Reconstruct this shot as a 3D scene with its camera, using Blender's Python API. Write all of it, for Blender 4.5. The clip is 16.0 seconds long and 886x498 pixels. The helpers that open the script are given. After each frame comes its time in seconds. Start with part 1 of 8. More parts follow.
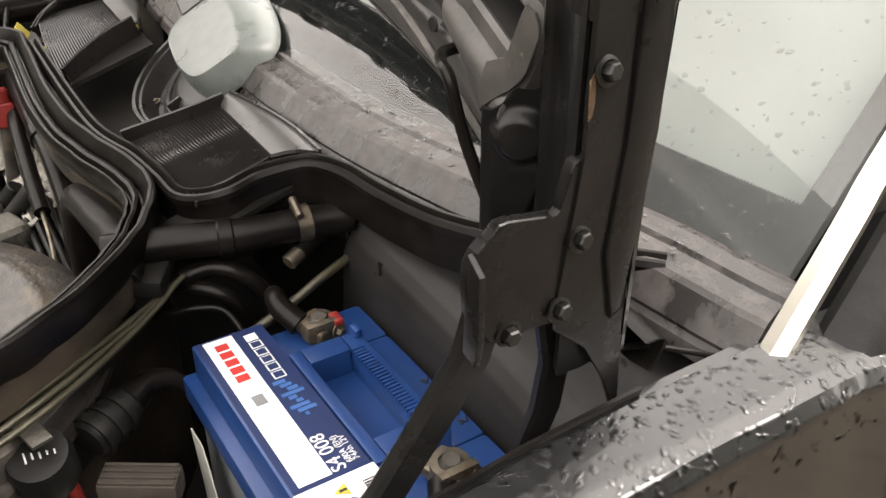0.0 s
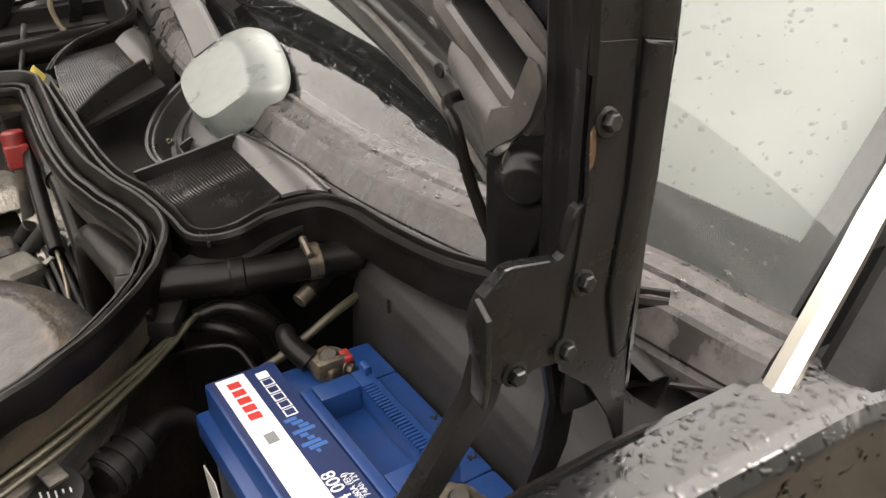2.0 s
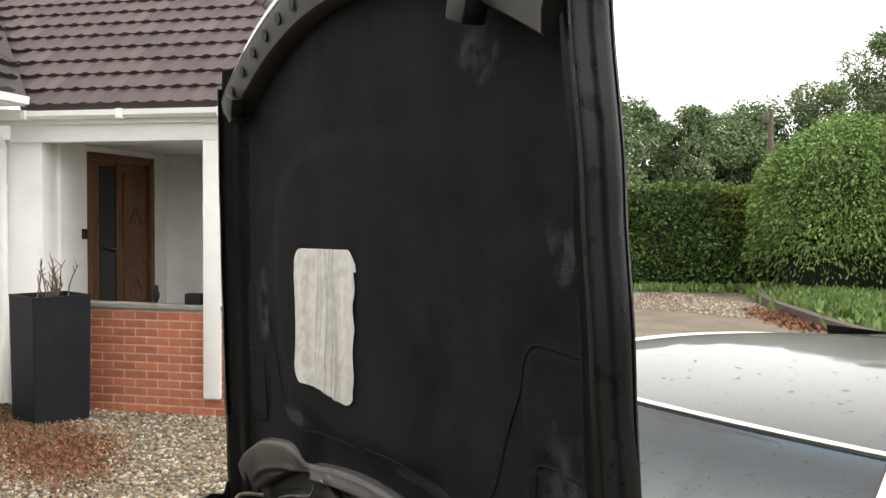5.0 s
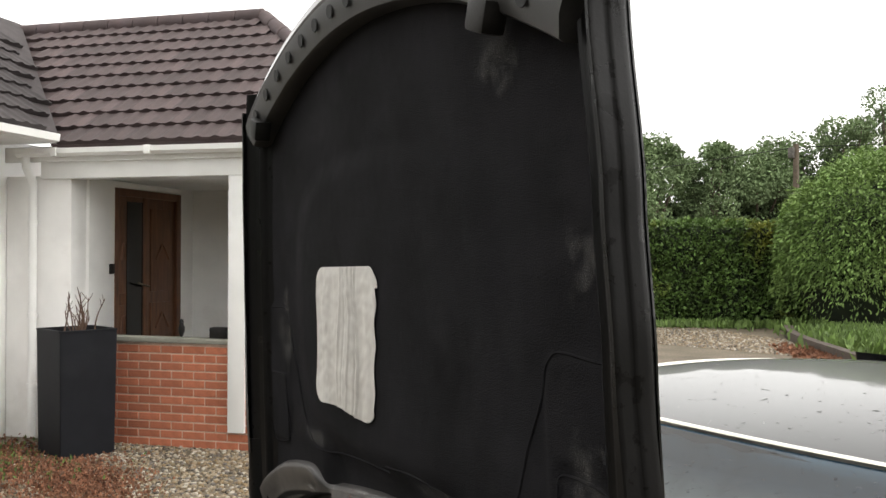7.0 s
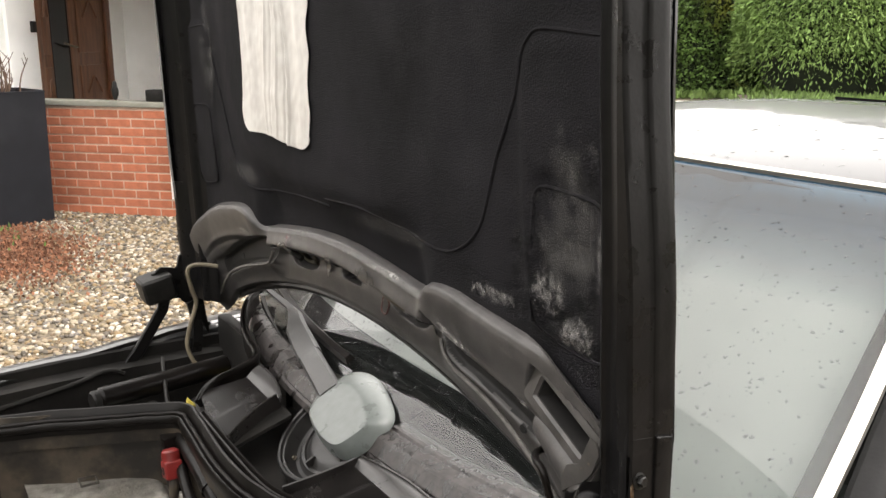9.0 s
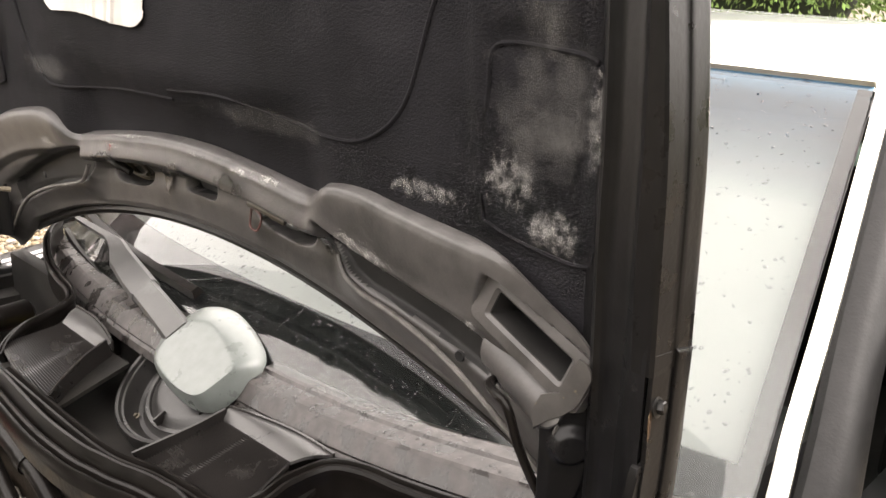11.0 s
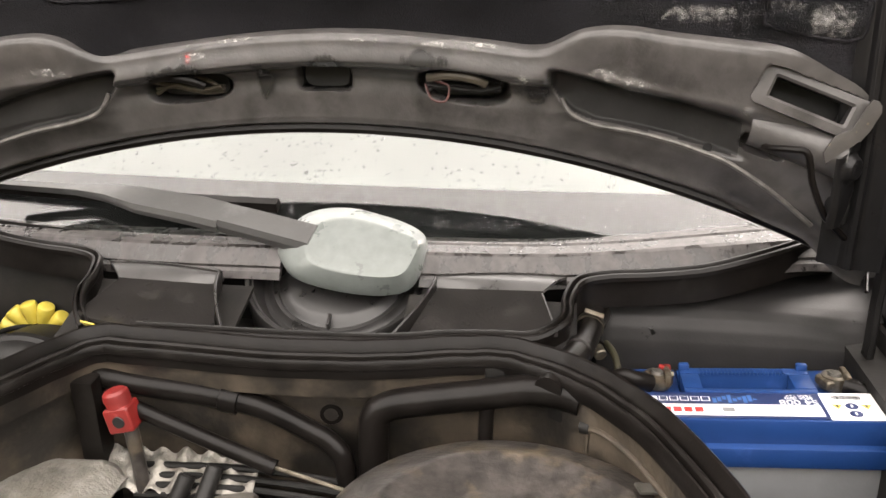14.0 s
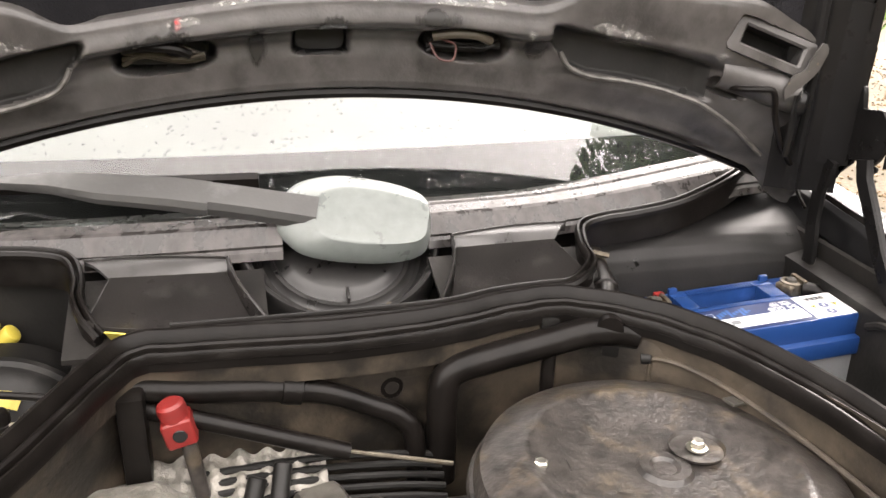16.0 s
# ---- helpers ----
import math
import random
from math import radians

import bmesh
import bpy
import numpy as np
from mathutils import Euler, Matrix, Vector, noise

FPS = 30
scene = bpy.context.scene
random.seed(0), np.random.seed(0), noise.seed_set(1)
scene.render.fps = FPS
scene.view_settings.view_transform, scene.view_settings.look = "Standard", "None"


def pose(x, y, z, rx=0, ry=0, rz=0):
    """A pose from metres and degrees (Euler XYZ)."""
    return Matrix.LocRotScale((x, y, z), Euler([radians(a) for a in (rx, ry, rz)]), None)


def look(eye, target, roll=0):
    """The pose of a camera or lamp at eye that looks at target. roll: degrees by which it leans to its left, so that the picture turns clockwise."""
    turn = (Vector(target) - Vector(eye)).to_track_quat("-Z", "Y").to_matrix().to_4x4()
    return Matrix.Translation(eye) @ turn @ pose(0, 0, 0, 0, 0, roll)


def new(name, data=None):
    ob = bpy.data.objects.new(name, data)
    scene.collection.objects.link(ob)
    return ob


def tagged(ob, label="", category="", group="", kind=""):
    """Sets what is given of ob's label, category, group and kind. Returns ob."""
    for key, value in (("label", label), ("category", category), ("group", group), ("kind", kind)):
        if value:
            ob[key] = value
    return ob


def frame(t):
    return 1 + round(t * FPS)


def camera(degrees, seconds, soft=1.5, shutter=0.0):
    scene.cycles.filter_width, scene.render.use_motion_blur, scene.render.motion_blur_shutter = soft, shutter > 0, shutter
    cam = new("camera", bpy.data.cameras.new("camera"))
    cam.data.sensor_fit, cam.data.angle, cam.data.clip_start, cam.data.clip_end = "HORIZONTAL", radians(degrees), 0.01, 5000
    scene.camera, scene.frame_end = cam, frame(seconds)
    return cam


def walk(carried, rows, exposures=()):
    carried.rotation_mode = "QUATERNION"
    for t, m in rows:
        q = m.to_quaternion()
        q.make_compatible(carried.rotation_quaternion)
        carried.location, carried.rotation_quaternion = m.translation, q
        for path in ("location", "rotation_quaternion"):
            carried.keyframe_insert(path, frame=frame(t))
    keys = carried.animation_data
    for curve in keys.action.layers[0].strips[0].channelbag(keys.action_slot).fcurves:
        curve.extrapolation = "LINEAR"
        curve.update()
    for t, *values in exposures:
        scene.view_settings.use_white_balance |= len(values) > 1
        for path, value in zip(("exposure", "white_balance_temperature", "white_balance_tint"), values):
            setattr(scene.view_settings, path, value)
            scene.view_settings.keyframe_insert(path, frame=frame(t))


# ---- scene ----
cam = camera(53.0, 16.0)
PATH = [
    (0, (1.042, -0.34, 1.359), (-0.349, 0.584, 0.257), 1.9),
    (0.5, (1.043, -0.34, 1.359), (-0.349, 0.582, 0.258), 1.8),
    (1, (1.044, -0.339, 1.357), (-0.347, 0.586, 0.256), 1.9),
    (1.5, (1.042, -0.343, 1.361), (-0.352, 0.578, 0.263), 1.7),
    (2, (1.049, -0.345, 1.375), (-0.38, 0.582, 0.327), 1.1),
    (2.5, (1.075, -0.349, 1.434), (-0.444, 0.58, 0.524), 1.0),
    (3, (1.161, -0.403, 1.514), (-0.403, 0.584, 0.754), 0.5),
    (3.5, (1.29, -0.532, 1.603), (-0.293, 0.541, 1.02), 1.1),
    (4, (1.38, -0.648, 1.682), (-0.254, 0.435, 1.287), 1.2),
    (4.5, (1.458, -0.71, 1.734), (-0.241, 0.322, 1.519), 0.6),
    (5, (1.491, -0.734, 1.772), (-0.229, 0.284, 1.697), 0.4),
    (5.2, (1.498, -0.741, 1.782), (-0.228, 0.268, 1.77), 0.5),
    (7.3, (1.495, -0.724, 1.727), (-0.256, 0.242, 1.733), 0.3),
    (7.5, (1.479, -0.709, 1.726), (-0.266, 0.265, 1.66), 0.6),
    (8, (1.443, -0.681, 1.677), (-0.276, 0.33, 1.526), 1.3),
    (8.5, (1.356, -0.636, 1.632), (-0.329, 0.397, 1.325), 1.1),
    (9, (1.276, -0.601, 1.603), (-0.365, 0.433, 1.116), 0.4),
    (9.5, (1.205, -0.548, 1.558), (-0.375, 0.53, 0.974), 1.2),
    (9.7, (1.157, -0.514, 1.558), (-0.405, 0.565, 0.93), 1.7),
    (11.8, (0.897, -0.72, 1.426), (-0.101, 0.891, 0.786), 1.7),
    (12, (0.831, -0.767, 1.413), (-0.067, 0.883, 0.725), 1.6),
    (12.5, (0.676, -0.915, 1.416), (0.027, 0.824, 0.671), -0.0),
    (13, (0.571, -1.098, 1.418), (0.088, 0.714, 0.724), -1.2),
    (13.5, (0.461, -1.165, 1.401), (0.086, 0.681, 0.731), 0.4),
    (14, (0.294, -1.14, 1.371), (0.058, 0.739, 0.727), 0.3),
    (14.5, (0.166, -1.152, 1.38), (-0.019, 0.728, 0.723), 0.1),
    (15, (0.028, -1.162, 1.38), (0.046, 0.731, 0.733), 0.1),
    (15.5, (-0.068, -1.163, 1.378), (0.144, 0.716, 0.727), 0.2),
    (16, (-0.144, -1.111, 1.387), (0.322, 0.682, 0.634), 1.6),
]

# ---------------------------------------------------------------- light
EXPOSURES = [(0, 2.35, 7000, 14), (2.4, 2.35, 7100, 15), (3.5, 2.1, 6900, 14), (4.1, 1.98, 6750, 13), (4.5, 1.82, 6650, 12), (5.0, 1.35, 6550, 10), (7.3, 1.06, 6550, 10), (8.0, 1.32, 6700, 12), (8.6, 1.80, 6750, 12), (9.2, 1.98, 6700, 13), (11.8, 2.75, 7050, 16), (14, 2.8, 7000, 15), (16, 2.95, 6900, 16)]
walk(cam, [(t, look(eye, target, roll)) for t, eye, target, roll in PATH], EXPOSURES)

world = bpy.data.worlds.new("overcast_sky")
scene.world = world
world.use_nodes = True
wn = world.node_tree.nodes
sky = wn.new("ShaderNodeTexSky")
sky.sky_type = "NISHITA"
sky.sun_disc = False
sky.sun_elevation = radians(48)
sky.sun_rotation = radians(52)
sky.dust_density = 3.0
grey = wn.new("ShaderNodeHueSaturation")
grey.inputs["Saturation"].default_value = 0.12
world.node_tree.links.new(sky.outputs[0], grey.inputs["Color"])
cloud = wn.new("ShaderNodeMix")
cloud.data_type = "RGBA"
cloud.inputs[0].default_value = 0.6
cloud.inputs[7].default_value = (6.9, 6.8, 6.5, 1)
world.node_tree.links.new(grey.outputs[0], cloud.inputs[6])
world.node_tree.links.new(cloud.outputs[2], wn["Background"].inputs[0])
wn["Background"].inputs[1].default_value = 0.175

sun_data = bpy.data.lights.new("sun", "SUN")
sun_data.energy = 0.6
sun_data.angle = radians(24)
sun_data.color = (1.0, 0.97, 0.93)
sun = new("sun", sun_data)
sun.matrix_world = look((0, 0, 20), (-7.0, -5.5, 10.0))


# ---------------------------------------------------------------- materials
def material(name, colour, rough=0.6, metal=0.0, vary=0.25, scale=8.0, bump=0.1, bump_scale=120.0, coat=0.0, spec=0.5,
             second=None, second_scale=3.0, second_at=(0.55, 0.7), rough2=None, island=0.0, stretch=(1, 1, 1)):
    """Principled surface: base colour with fine variation, an optional second colour in patches, and fine relief."""
    m = bpy.data.materials.new(name)
    m.use_nodes = True
    nt = m.node_tree
    N, L = nt.nodes, nt.links
    b = N["Principled BSDF"]
    tc = N.new("ShaderNodeTexCoord")
    mp = N.new("ShaderNodeMapping")
    mp.inputs["Scale"].default_value = stretch
    L.new(tc.outputs["Object"], mp.inputs[0])
    n1 = N.new("ShaderNodeTexNoise")
    n1.inputs["Scale"].default_value = scale
    n1.inputs["Detail"].default_value = 6
    L.new(mp.outputs[0], n1.inputs["Vector"])
    r1 = N.new("ShaderNodeValToRGB")
    r1.color_ramp.elements[0].position, r1.color_ramp.elements[1].position = 0.3, 0.7
    lo, hi = [tuple(min(1, c * k) for c in colour) + (1,) for k in (1 - vary, 1 + vary)]
    r1.color_ramp.elements[0].color, r1.color_ramp.elements[1].color = lo, hi
    L.new(n1.outputs["Fac"], r1.inputs[0])
    col = r1.outputs[0]
    b.inputs["Roughness"].default_value = rough
    if second:
        n2 = N.new("ShaderNodeTexNoise")
        n2.inputs["Scale"].default_value = second_scale
        n2.inputs["Detail"].default_value = 8
        n2.inputs["Roughness"].default_value = 0.62
        L.new(mp.outputs[0], n2.inputs["Vector"])
        r2 = N.new("ShaderNodeMapRange")
        r2.inputs["From Min"].default_value, r2.inputs["From Max"].default_value = second_at
        L.new(n2.outputs["Fac"], r2.inputs["Value"])
        mx = N.new("ShaderNodeMix")
        mx.data_type = "RGBA"
        L.new(r2.outputs[0], mx.inputs[0])
        L.new(col, mx.inputs[6])
        mx.inputs[7].default_value = (*second, 1)
        col = mx.outputs[2]
        if rough2 is not None:
            rr = N.new("ShaderNodeMapRange")
            rr.inputs["To Min"].default_value, rr.inputs["To Max"].default_value = rough, rough2
            L.new(r2.outputs[0], rr.inputs["Value"])
            L.new(rr.outputs[0], b.inputs["Roughness"])
    if island:
        geo = N.new("ShaderNodeNewGeometry")
        inf = N.new("ShaderNodeObjectInfo")
        ad = N.new("ShaderNodeMath")
        ad.operation = "ADD"
        L.new(geo.outputs["Random Per Island"], ad.inputs[0])
        L.new(inf.outputs["Random"], ad.inputs[1])
        fr = N.new("ShaderNodeMath")
        fr.operation = "FRACT"
        L.new(ad.outputs[0], fr.inputs[0])
        rg = N.new("ShaderNodeMapRange")
        rg.inputs["To Min"].default_value, rg.inputs["To Max"].default_value = 1 - island, 1 + island
        L.new(fr.outputs[0], rg.inputs["Value"])
        hs = N.new("ShaderNodeHueSaturation")
        L.new(rg.outputs[0], hs.inputs["Value"])
        L.new(col, hs.inputs["Color"])
        col = hs.outputs[0]
    L.new(col, b.inputs["Base Color"])
    b.inputs["Metallic"].default_value = metal
    b.inputs["Specular IOR Level"].default_value = spec
    b.inputs["Coat Weight"].default_value = coat
    b.inputs["Coat Roughness"].default_value = 0.04
    if bump:
        n3 = N.new("ShaderNodeTexNoise")
        n3.inputs["Scale"].default_value = bump_scale
        n3.inputs["Detail"].default_value = 4
        L.new(mp.outputs[0], n3.inputs["Vector"])
        bp = N.new("ShaderNodeBump")
        bp.inputs["Strength"].default_value = bump
        bp.inputs["Distance"].default_value = 0.004
        L.new(n3.outputs["Fac"], bp.inputs["Height"])
        L.new(bp.outputs[0], b.inputs["Normal"])
    return m


def clear_material(name, tint, ior=1.6, rough=0.0, tint_top=None, z_range=(1.25, 1.37)):
    """Thin clear pane: see-through tint with Fresnel gloss; optionally a darker band towards the top."""
    m = bpy.data.materials.new(name)
    m.use_nodes = True
    nt = m.node_tree
    N, L = nt.nodes, nt.links
    N.remove(N["Principled BSDF"])
    tr, gl = N.new("ShaderNodeBsdfTransparent"), N.new("ShaderNodeBsdfGlossy")
    tr.inputs[0].default_value = (*tint, 1)
    gl.inputs["Roughness"].default_value = rough
    if tint_top:
        tc, sep, rg = N.new("ShaderNodeTexCoord"), N.new("ShaderNodeSeparateXYZ"), N.new("ShaderNodeMapRange")
        L.new(tc.outputs["Object"], sep.inputs[0])
        L.new(sep.outputs[2], rg.inputs["Value"])
        rg.inputs["From Min"].default_value, rg.inputs["From Max"].default_value = z_range
        mx = N.new("ShaderNodeMix")
        mx.data_type = "RGBA"
        L.new(rg.outputs[0], mx.inputs[0])
        mx.inputs[6].default_value, mx.inputs[7].default_value = (*tint, 1), (*tint_top, 1)
        L.new(mx.outputs[2], tr.inputs[0])
    fz = N.new("ShaderNodeFresnel")
    fz.inputs["IOR"].default_value = ior
    ms = N.new("ShaderNodeMixShader")
    L.new(fz.outputs[0], ms.inputs[0])
    L.new(tr.outputs[0], ms.inputs[1])
    L.new(gl.outputs[0], ms.inputs[2])
    L.new(ms.outputs[0], N["Material Output"].inputs[0])
    return m



def smear_material(name, colour, scale=40.0, at=(0.45, 0.65), rough=0.8, stretch=(1, 1, 1)):
    """Dirt, dust or bloom with a ragged outline: broken up by noise and fading towards its rim."""
    m = bpy.data.materials.new(name)
    m.use_nodes = True
    N, L = m.node_tree.nodes, m.node_tree.links
    b = N["Principled BSDF"]
    b.inputs["Base Color"].default_value = (*colour, 1)
    b.inputs["Roughness"].default_value = rough
    tc, mp, no, gr = N.new("ShaderNodeTexCoord"), N.new("ShaderNodeMapping"), N.new("ShaderNodeTexNoise"), N.new("ShaderNodeVectorMath")
    mp.inputs["Scale"].default_value = stretch
    L.new(tc.outputs["Object"], mp.inputs[0])
    L.new(mp.outputs[0], no.inputs["Vector"])
    no.inputs["Scale"].default_value, no.inputs["Detail"].default_value, no.inputs["Roughness"].default_value = scale, 8, 0.68
    L.new(tc.outputs["UV"], gr.inputs[0])
    gr.operation, gr.inputs[1].default_value = "DISTANCE", (0.5, 0.5, 0)
    fade, add, rg = N.new("ShaderNodeMapRange"), N.new("ShaderNodeMath"), N.new("ShaderNodeMapRange")
    L.new(gr.outputs["Value"], fade.inputs["Value"])
    fade.inputs["From Min"].default_value, fade.inputs["From Max"].default_value = 0.12, 0.5
    fade.inputs["To Min"].default_value, fade.inputs["To Max"].default_value = 0.05, -0.5
    add.operation = "ADD"
    L.new(no.outputs["Fac"], add.inputs[0])
    L.new(fade.outputs[0], add.inputs[1])
    L.new(add.outputs[0], rg.inputs["Value"])
    rg.inputs["From Min"].default_value, rg.inputs["From Max"].default_value = at
    L.new(rg.outputs[0], b.inputs["Alpha"])
    return m


PAINT = material("black_paint", (0.006, 0.006, 0.0065), 0.35, 0.0, 0.2, 30, 0.0, coat=0.66, spec=0.4)
UNDER = material("underside_paint", (0.034, 0.033, 0.032), 0.42, 0, 0.2, 14, 0.06, 300, second=(0.08, 0.077, 0.074), second_scale=7, second_at=(0.62, 0.86), rough2=0.7)
FRAMEPAINT = material("bonnet_frame_paint", (0.057, 0.0530, 0.0512), 0.42, 0, 0.25, 40, 0.08, 260, second=(0.018, 0.017, 0.016), second_scale=11, second_at=(0.54, 0.72), rough2=0.3)
# darker frame tone holding the shade of the recesses and the slot
HOLLOWSHADE = material("recess_and_slot_shade", (0.020, 0.0192, 0.0188), 0.55, 0, 0.3, 14, 0.08, 200, second=(0.012, 0.0115, 0.011), second_scale=8, second_at=(0.5, 0.7), spec=0.25)
PAD = material("sound_pad", (0.0086, 0.0082, 0.0096), 0.9, 0, 0.5, 6, 0.45, 420, second=(0.023, 0.0218, 0.0240), second_scale=3.6, second_at=(0.54, 0.8), spec=0.15)
FOIL = material("foil_patch", (0.66, 0.64, 0.61), 0.48, 0.45, 0.09, 14, 0.35, 16, stretch=(2.4, 2.4, 0.25))
RUBBER = material("rubber", (0.0060, 0.0050, 0.0045), 0.30, 0, 0.4, 26, 0.06, 320, second=(0.013, 0.0115, 0.010), second_scale=22, second_at=(0.55, 0.82), rough2=0.62, spec=0.15)
PLASTIC = material("black_plastic", (0.009, 0.0085, 0.008), 0.45, 0, 0.3, 20, 0.08, 300, second=(0.04, 0.037, 0.034), second_scale=12, second_at=(0.55, 0.85), rough2=0.7, spec=0.25)
TRAY = material("tray_plastic", (0.014, 0.0133, 0.0131), 0.50, 0, 0.3, 12, 0.06, 300, second=(0.005, 0.0048, 0.0047), second_scale=17, second_at=(0.62, 0.65), rough2=0.12, spec=0.2)
COWL = material("cowl_trim", (0.047, 0.0415, 0.040), 0.50, 0, 0.45, 70, 0.08, 280, second=(0.019, 0.0168, 0.016), second_scale=32, second_at=(0.48, 0.55), rough2=0.26, stretch=(1.0, 1.0, 0.55))
VENT = material("vent_plastic", (0.017, 0.0152, 0.0145), 0.30, 0, 0.3, 18, 0.08, 300, second=(0.045, 0.042, 0.040), second_scale=22, second_at=(0.56, 0.70), rough2=0.12, spec=0.45)
WELLPLASTIC = material("well_plastic", (0.019, 0.018, 0.0175), 0.38, 0, 0.25, 24, 0.06, 300, second=(0.012, 0.0115, 0.011), second_scale=20, second_at=(0.55, 0.68), rough2=0.2)
WIPER = material("wiper_grey", (0.150, 0.164, 0.157), 0.34, 0, 0.10, 60, 0.03, 240, second=(0.125, 0.138, 0.131), second_scale=14, second_at=(0.47, 0.62), rough2=0.22)
WIPERARM = material("wiper_arm_grey", (0.062, 0.061, 0.06), 0.4, 0, 0.12, 12, 0.05, 240, second=(0.10, 0.10, 0.10), second_scale=14, second_at=(0.55, 0.7))
GLASS = clear_material("windscreen_glass", (0.875, 0.93, 0.91), 1.82, 0.0, (0.07, 0.15, 0.23), (1.23, 1.325))
SIDEGLASS = clear_material("side_glass", (0.35, 0.42, 0.38), 1.6)
FRIT = material("frit_black", (0.01, 0.01, 0.01), 0.15, 0, 0.1, 10, 0.0)
TRIM = material("polished_trim", (0.80, 0.77, 0.68), 0.28, 1.0, 0.04, 30, 0.02, 200)
STEEL = material("zinc_steel", (0.16, 0.14, 0.11), 0.42, 0.85, 0.35, 60, 0.15, 200, second=(0.10, 0.07, 0.045), second_scale=45, second_at=(0.5, 0.7), rough2=0.8)
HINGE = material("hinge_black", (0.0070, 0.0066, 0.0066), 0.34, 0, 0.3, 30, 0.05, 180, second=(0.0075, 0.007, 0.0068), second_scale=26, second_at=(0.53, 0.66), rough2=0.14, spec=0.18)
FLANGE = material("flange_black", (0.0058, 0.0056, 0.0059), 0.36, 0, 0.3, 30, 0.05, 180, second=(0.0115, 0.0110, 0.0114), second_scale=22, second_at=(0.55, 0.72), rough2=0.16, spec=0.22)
BAY = material("bay_black", (0.010, 0.0092, 0.0085), 0.6, 0, 0.4, 16, 0.1, 160, second=(0.026, 0.0235, 0.021), second_scale=6, second_at=(0.5, 0.8), spec=0.2)
DIRTY = material("dirty_bulkhead", (0.054, 0.042, 0.030), 0.55, 0, 0.5, 22, 0.25, 120, second=(0.010, 0.0085, 0.007), second_scale=9, second_at=(0.44, 0.60), rough2=0.45)
AIRCAN = material("air_cleaner_paint", (0.031, 0.027, 0.0245), 0.33, 0.0, 0.6, 60, 0.25, 160, second=(0.13, 0.097, 0.058), second_scale=19, second_at=(0.54, 0.86), rough2=0.6)
CAST = material("cast_alloy", (0.105, 0.098, 0.086), 0.55, 0.6, 0.4, 30, 0.4, 90, second=(0.05, 0.045, 0.04), second_scale=14, second_at=(0.45, 0.7))
HEATFOIL = material("heat_shield_foil", (0.25, 0.235, 0.21), 0.5, 0.5, 0.4, 40, 0.6, 220, second=(0.13, 0.115, 0.09), second_scale=9, second_at=(0.5, 0.75))
BLUE = material("battery_blue", (0.0075, 0.034, 0.13), 0.36, 0, 0.15, 14, 0.04, 320, second=(0.03, 0.07, 0.22), second_scale=20, second_at=(0.6, 0.8))
NAVY = material("label_navy", (0.009, 0.02, 0.075), 0.35, 0, 0.12, 20, 0.02, second=(0.18, 0.23, 0.36), second_scale=55, second_at=(0.70, 0.76))
WHITE = material("label_white", (0.66, 0.66, 0.67), 0.4, 0, 0.04, 20, 0.02)
RED = material("red_plastic", (0.18, 0.014, 0.012), 0.45, 0, 0.2, 30, 0.08, 200, second=(0.12, 0.02, 0.02), second_scale=20, second_at=(0.55, 0.8))
REDINK = material("red_ink", (0.42, 0.02, 0.016), 0.5, 0, 0.05, 20, 0)
YELLOW = material("yellow_plastic", (0.46, 0.37, 0.055), 0.45, 0, 0.12, 30, 0.06, 200, second=(0.25, 0.19, 0.03), second_scale=20, second_at=(0.6, 0.8))
# black for print, and for shade painted into holes and hollows
INKSHADE = material("ink_and_hole_shade", (0.004, 0.004, 0.004), 0.6, 0, 0.1, 20, 0)
GREYBOX = material("battery_case", (0.16, 0.165, 0.17), 0.5, 0, 0.15, 14, 0.06, 200)
TANK = material("reservoir_plastic", (0.50, 0.50, 0.46), 0.35, 0, 0.12, 12, 0.03, second=(0.3, 0.28, 0.22), second_scale=8, second_at=(0.5, 0.75))
WIRE = material("wire_tan", (0.055, 0.045, 0.031), 0.55, 0, 0.2, 30, 0.05)
FUELLINE = material("olive_line", (0.045, 0.041, 0.026), 0.4, 0.3, 0.2, 30, 0.05)
BRICK = material("red_brick", (0.38, 0.125, 0.065), 0.85, 0, 0.18, 14, 0.4, 70, second=(0.24, 0.08, 0.05), second_scale=9, second_at=(0.55, 0.8), island=0.16)
MORTAR = material("mortar", (0.50, 0.36, 0.28), 0.9, 0, 0.15, 20, 0.5, 120)
RENDERWALL = material("white_render", (0.84, 0.83, 0.81), 0.8, 0, 0.05, 3, 0.15, 60, second=(0.62, 0.6, 0.55), second_scale=1.2, second_at=(0.6, 0.85))
UPVC = material("white_fascia", (0.78, 0.78, 0.76), 0.4, 0, 0.04, 4, 0.02, second=(0.6, 0.59, 0.55), second_scale=2, second_at=(0.6, 0.85))
TILE = material("roof_tile", (0.057, 0.038, 0.037), 0.75, 0, 0.25, 6, 0.35, 60, second=(0.055, 0.04, 0.045), second_scale=2.5, second_at=(0.5, 0.75), island=0.22)
SLATE = material("dark_roof_tile", (0.038, 0.032, 0.032), 0.75, 0, 0.25, 6, 0.35, 60, island=0.22, spec=0.25)
DOORWOOD = material("brown_door_wood", (0.13, 0.055, 0.026), 0.42, 0, 0.35, 5, 0.12, 40, stretch=(6, 6, 0.7))
STONECAP = material("stone_coping", (0.24, 0.235, 0.20), 0.85, 0, 0.2, 8, 0.3, 60, second=(0.12, 0.13, 0.09), second_scale=4, second_at=(0.5, 0.75))
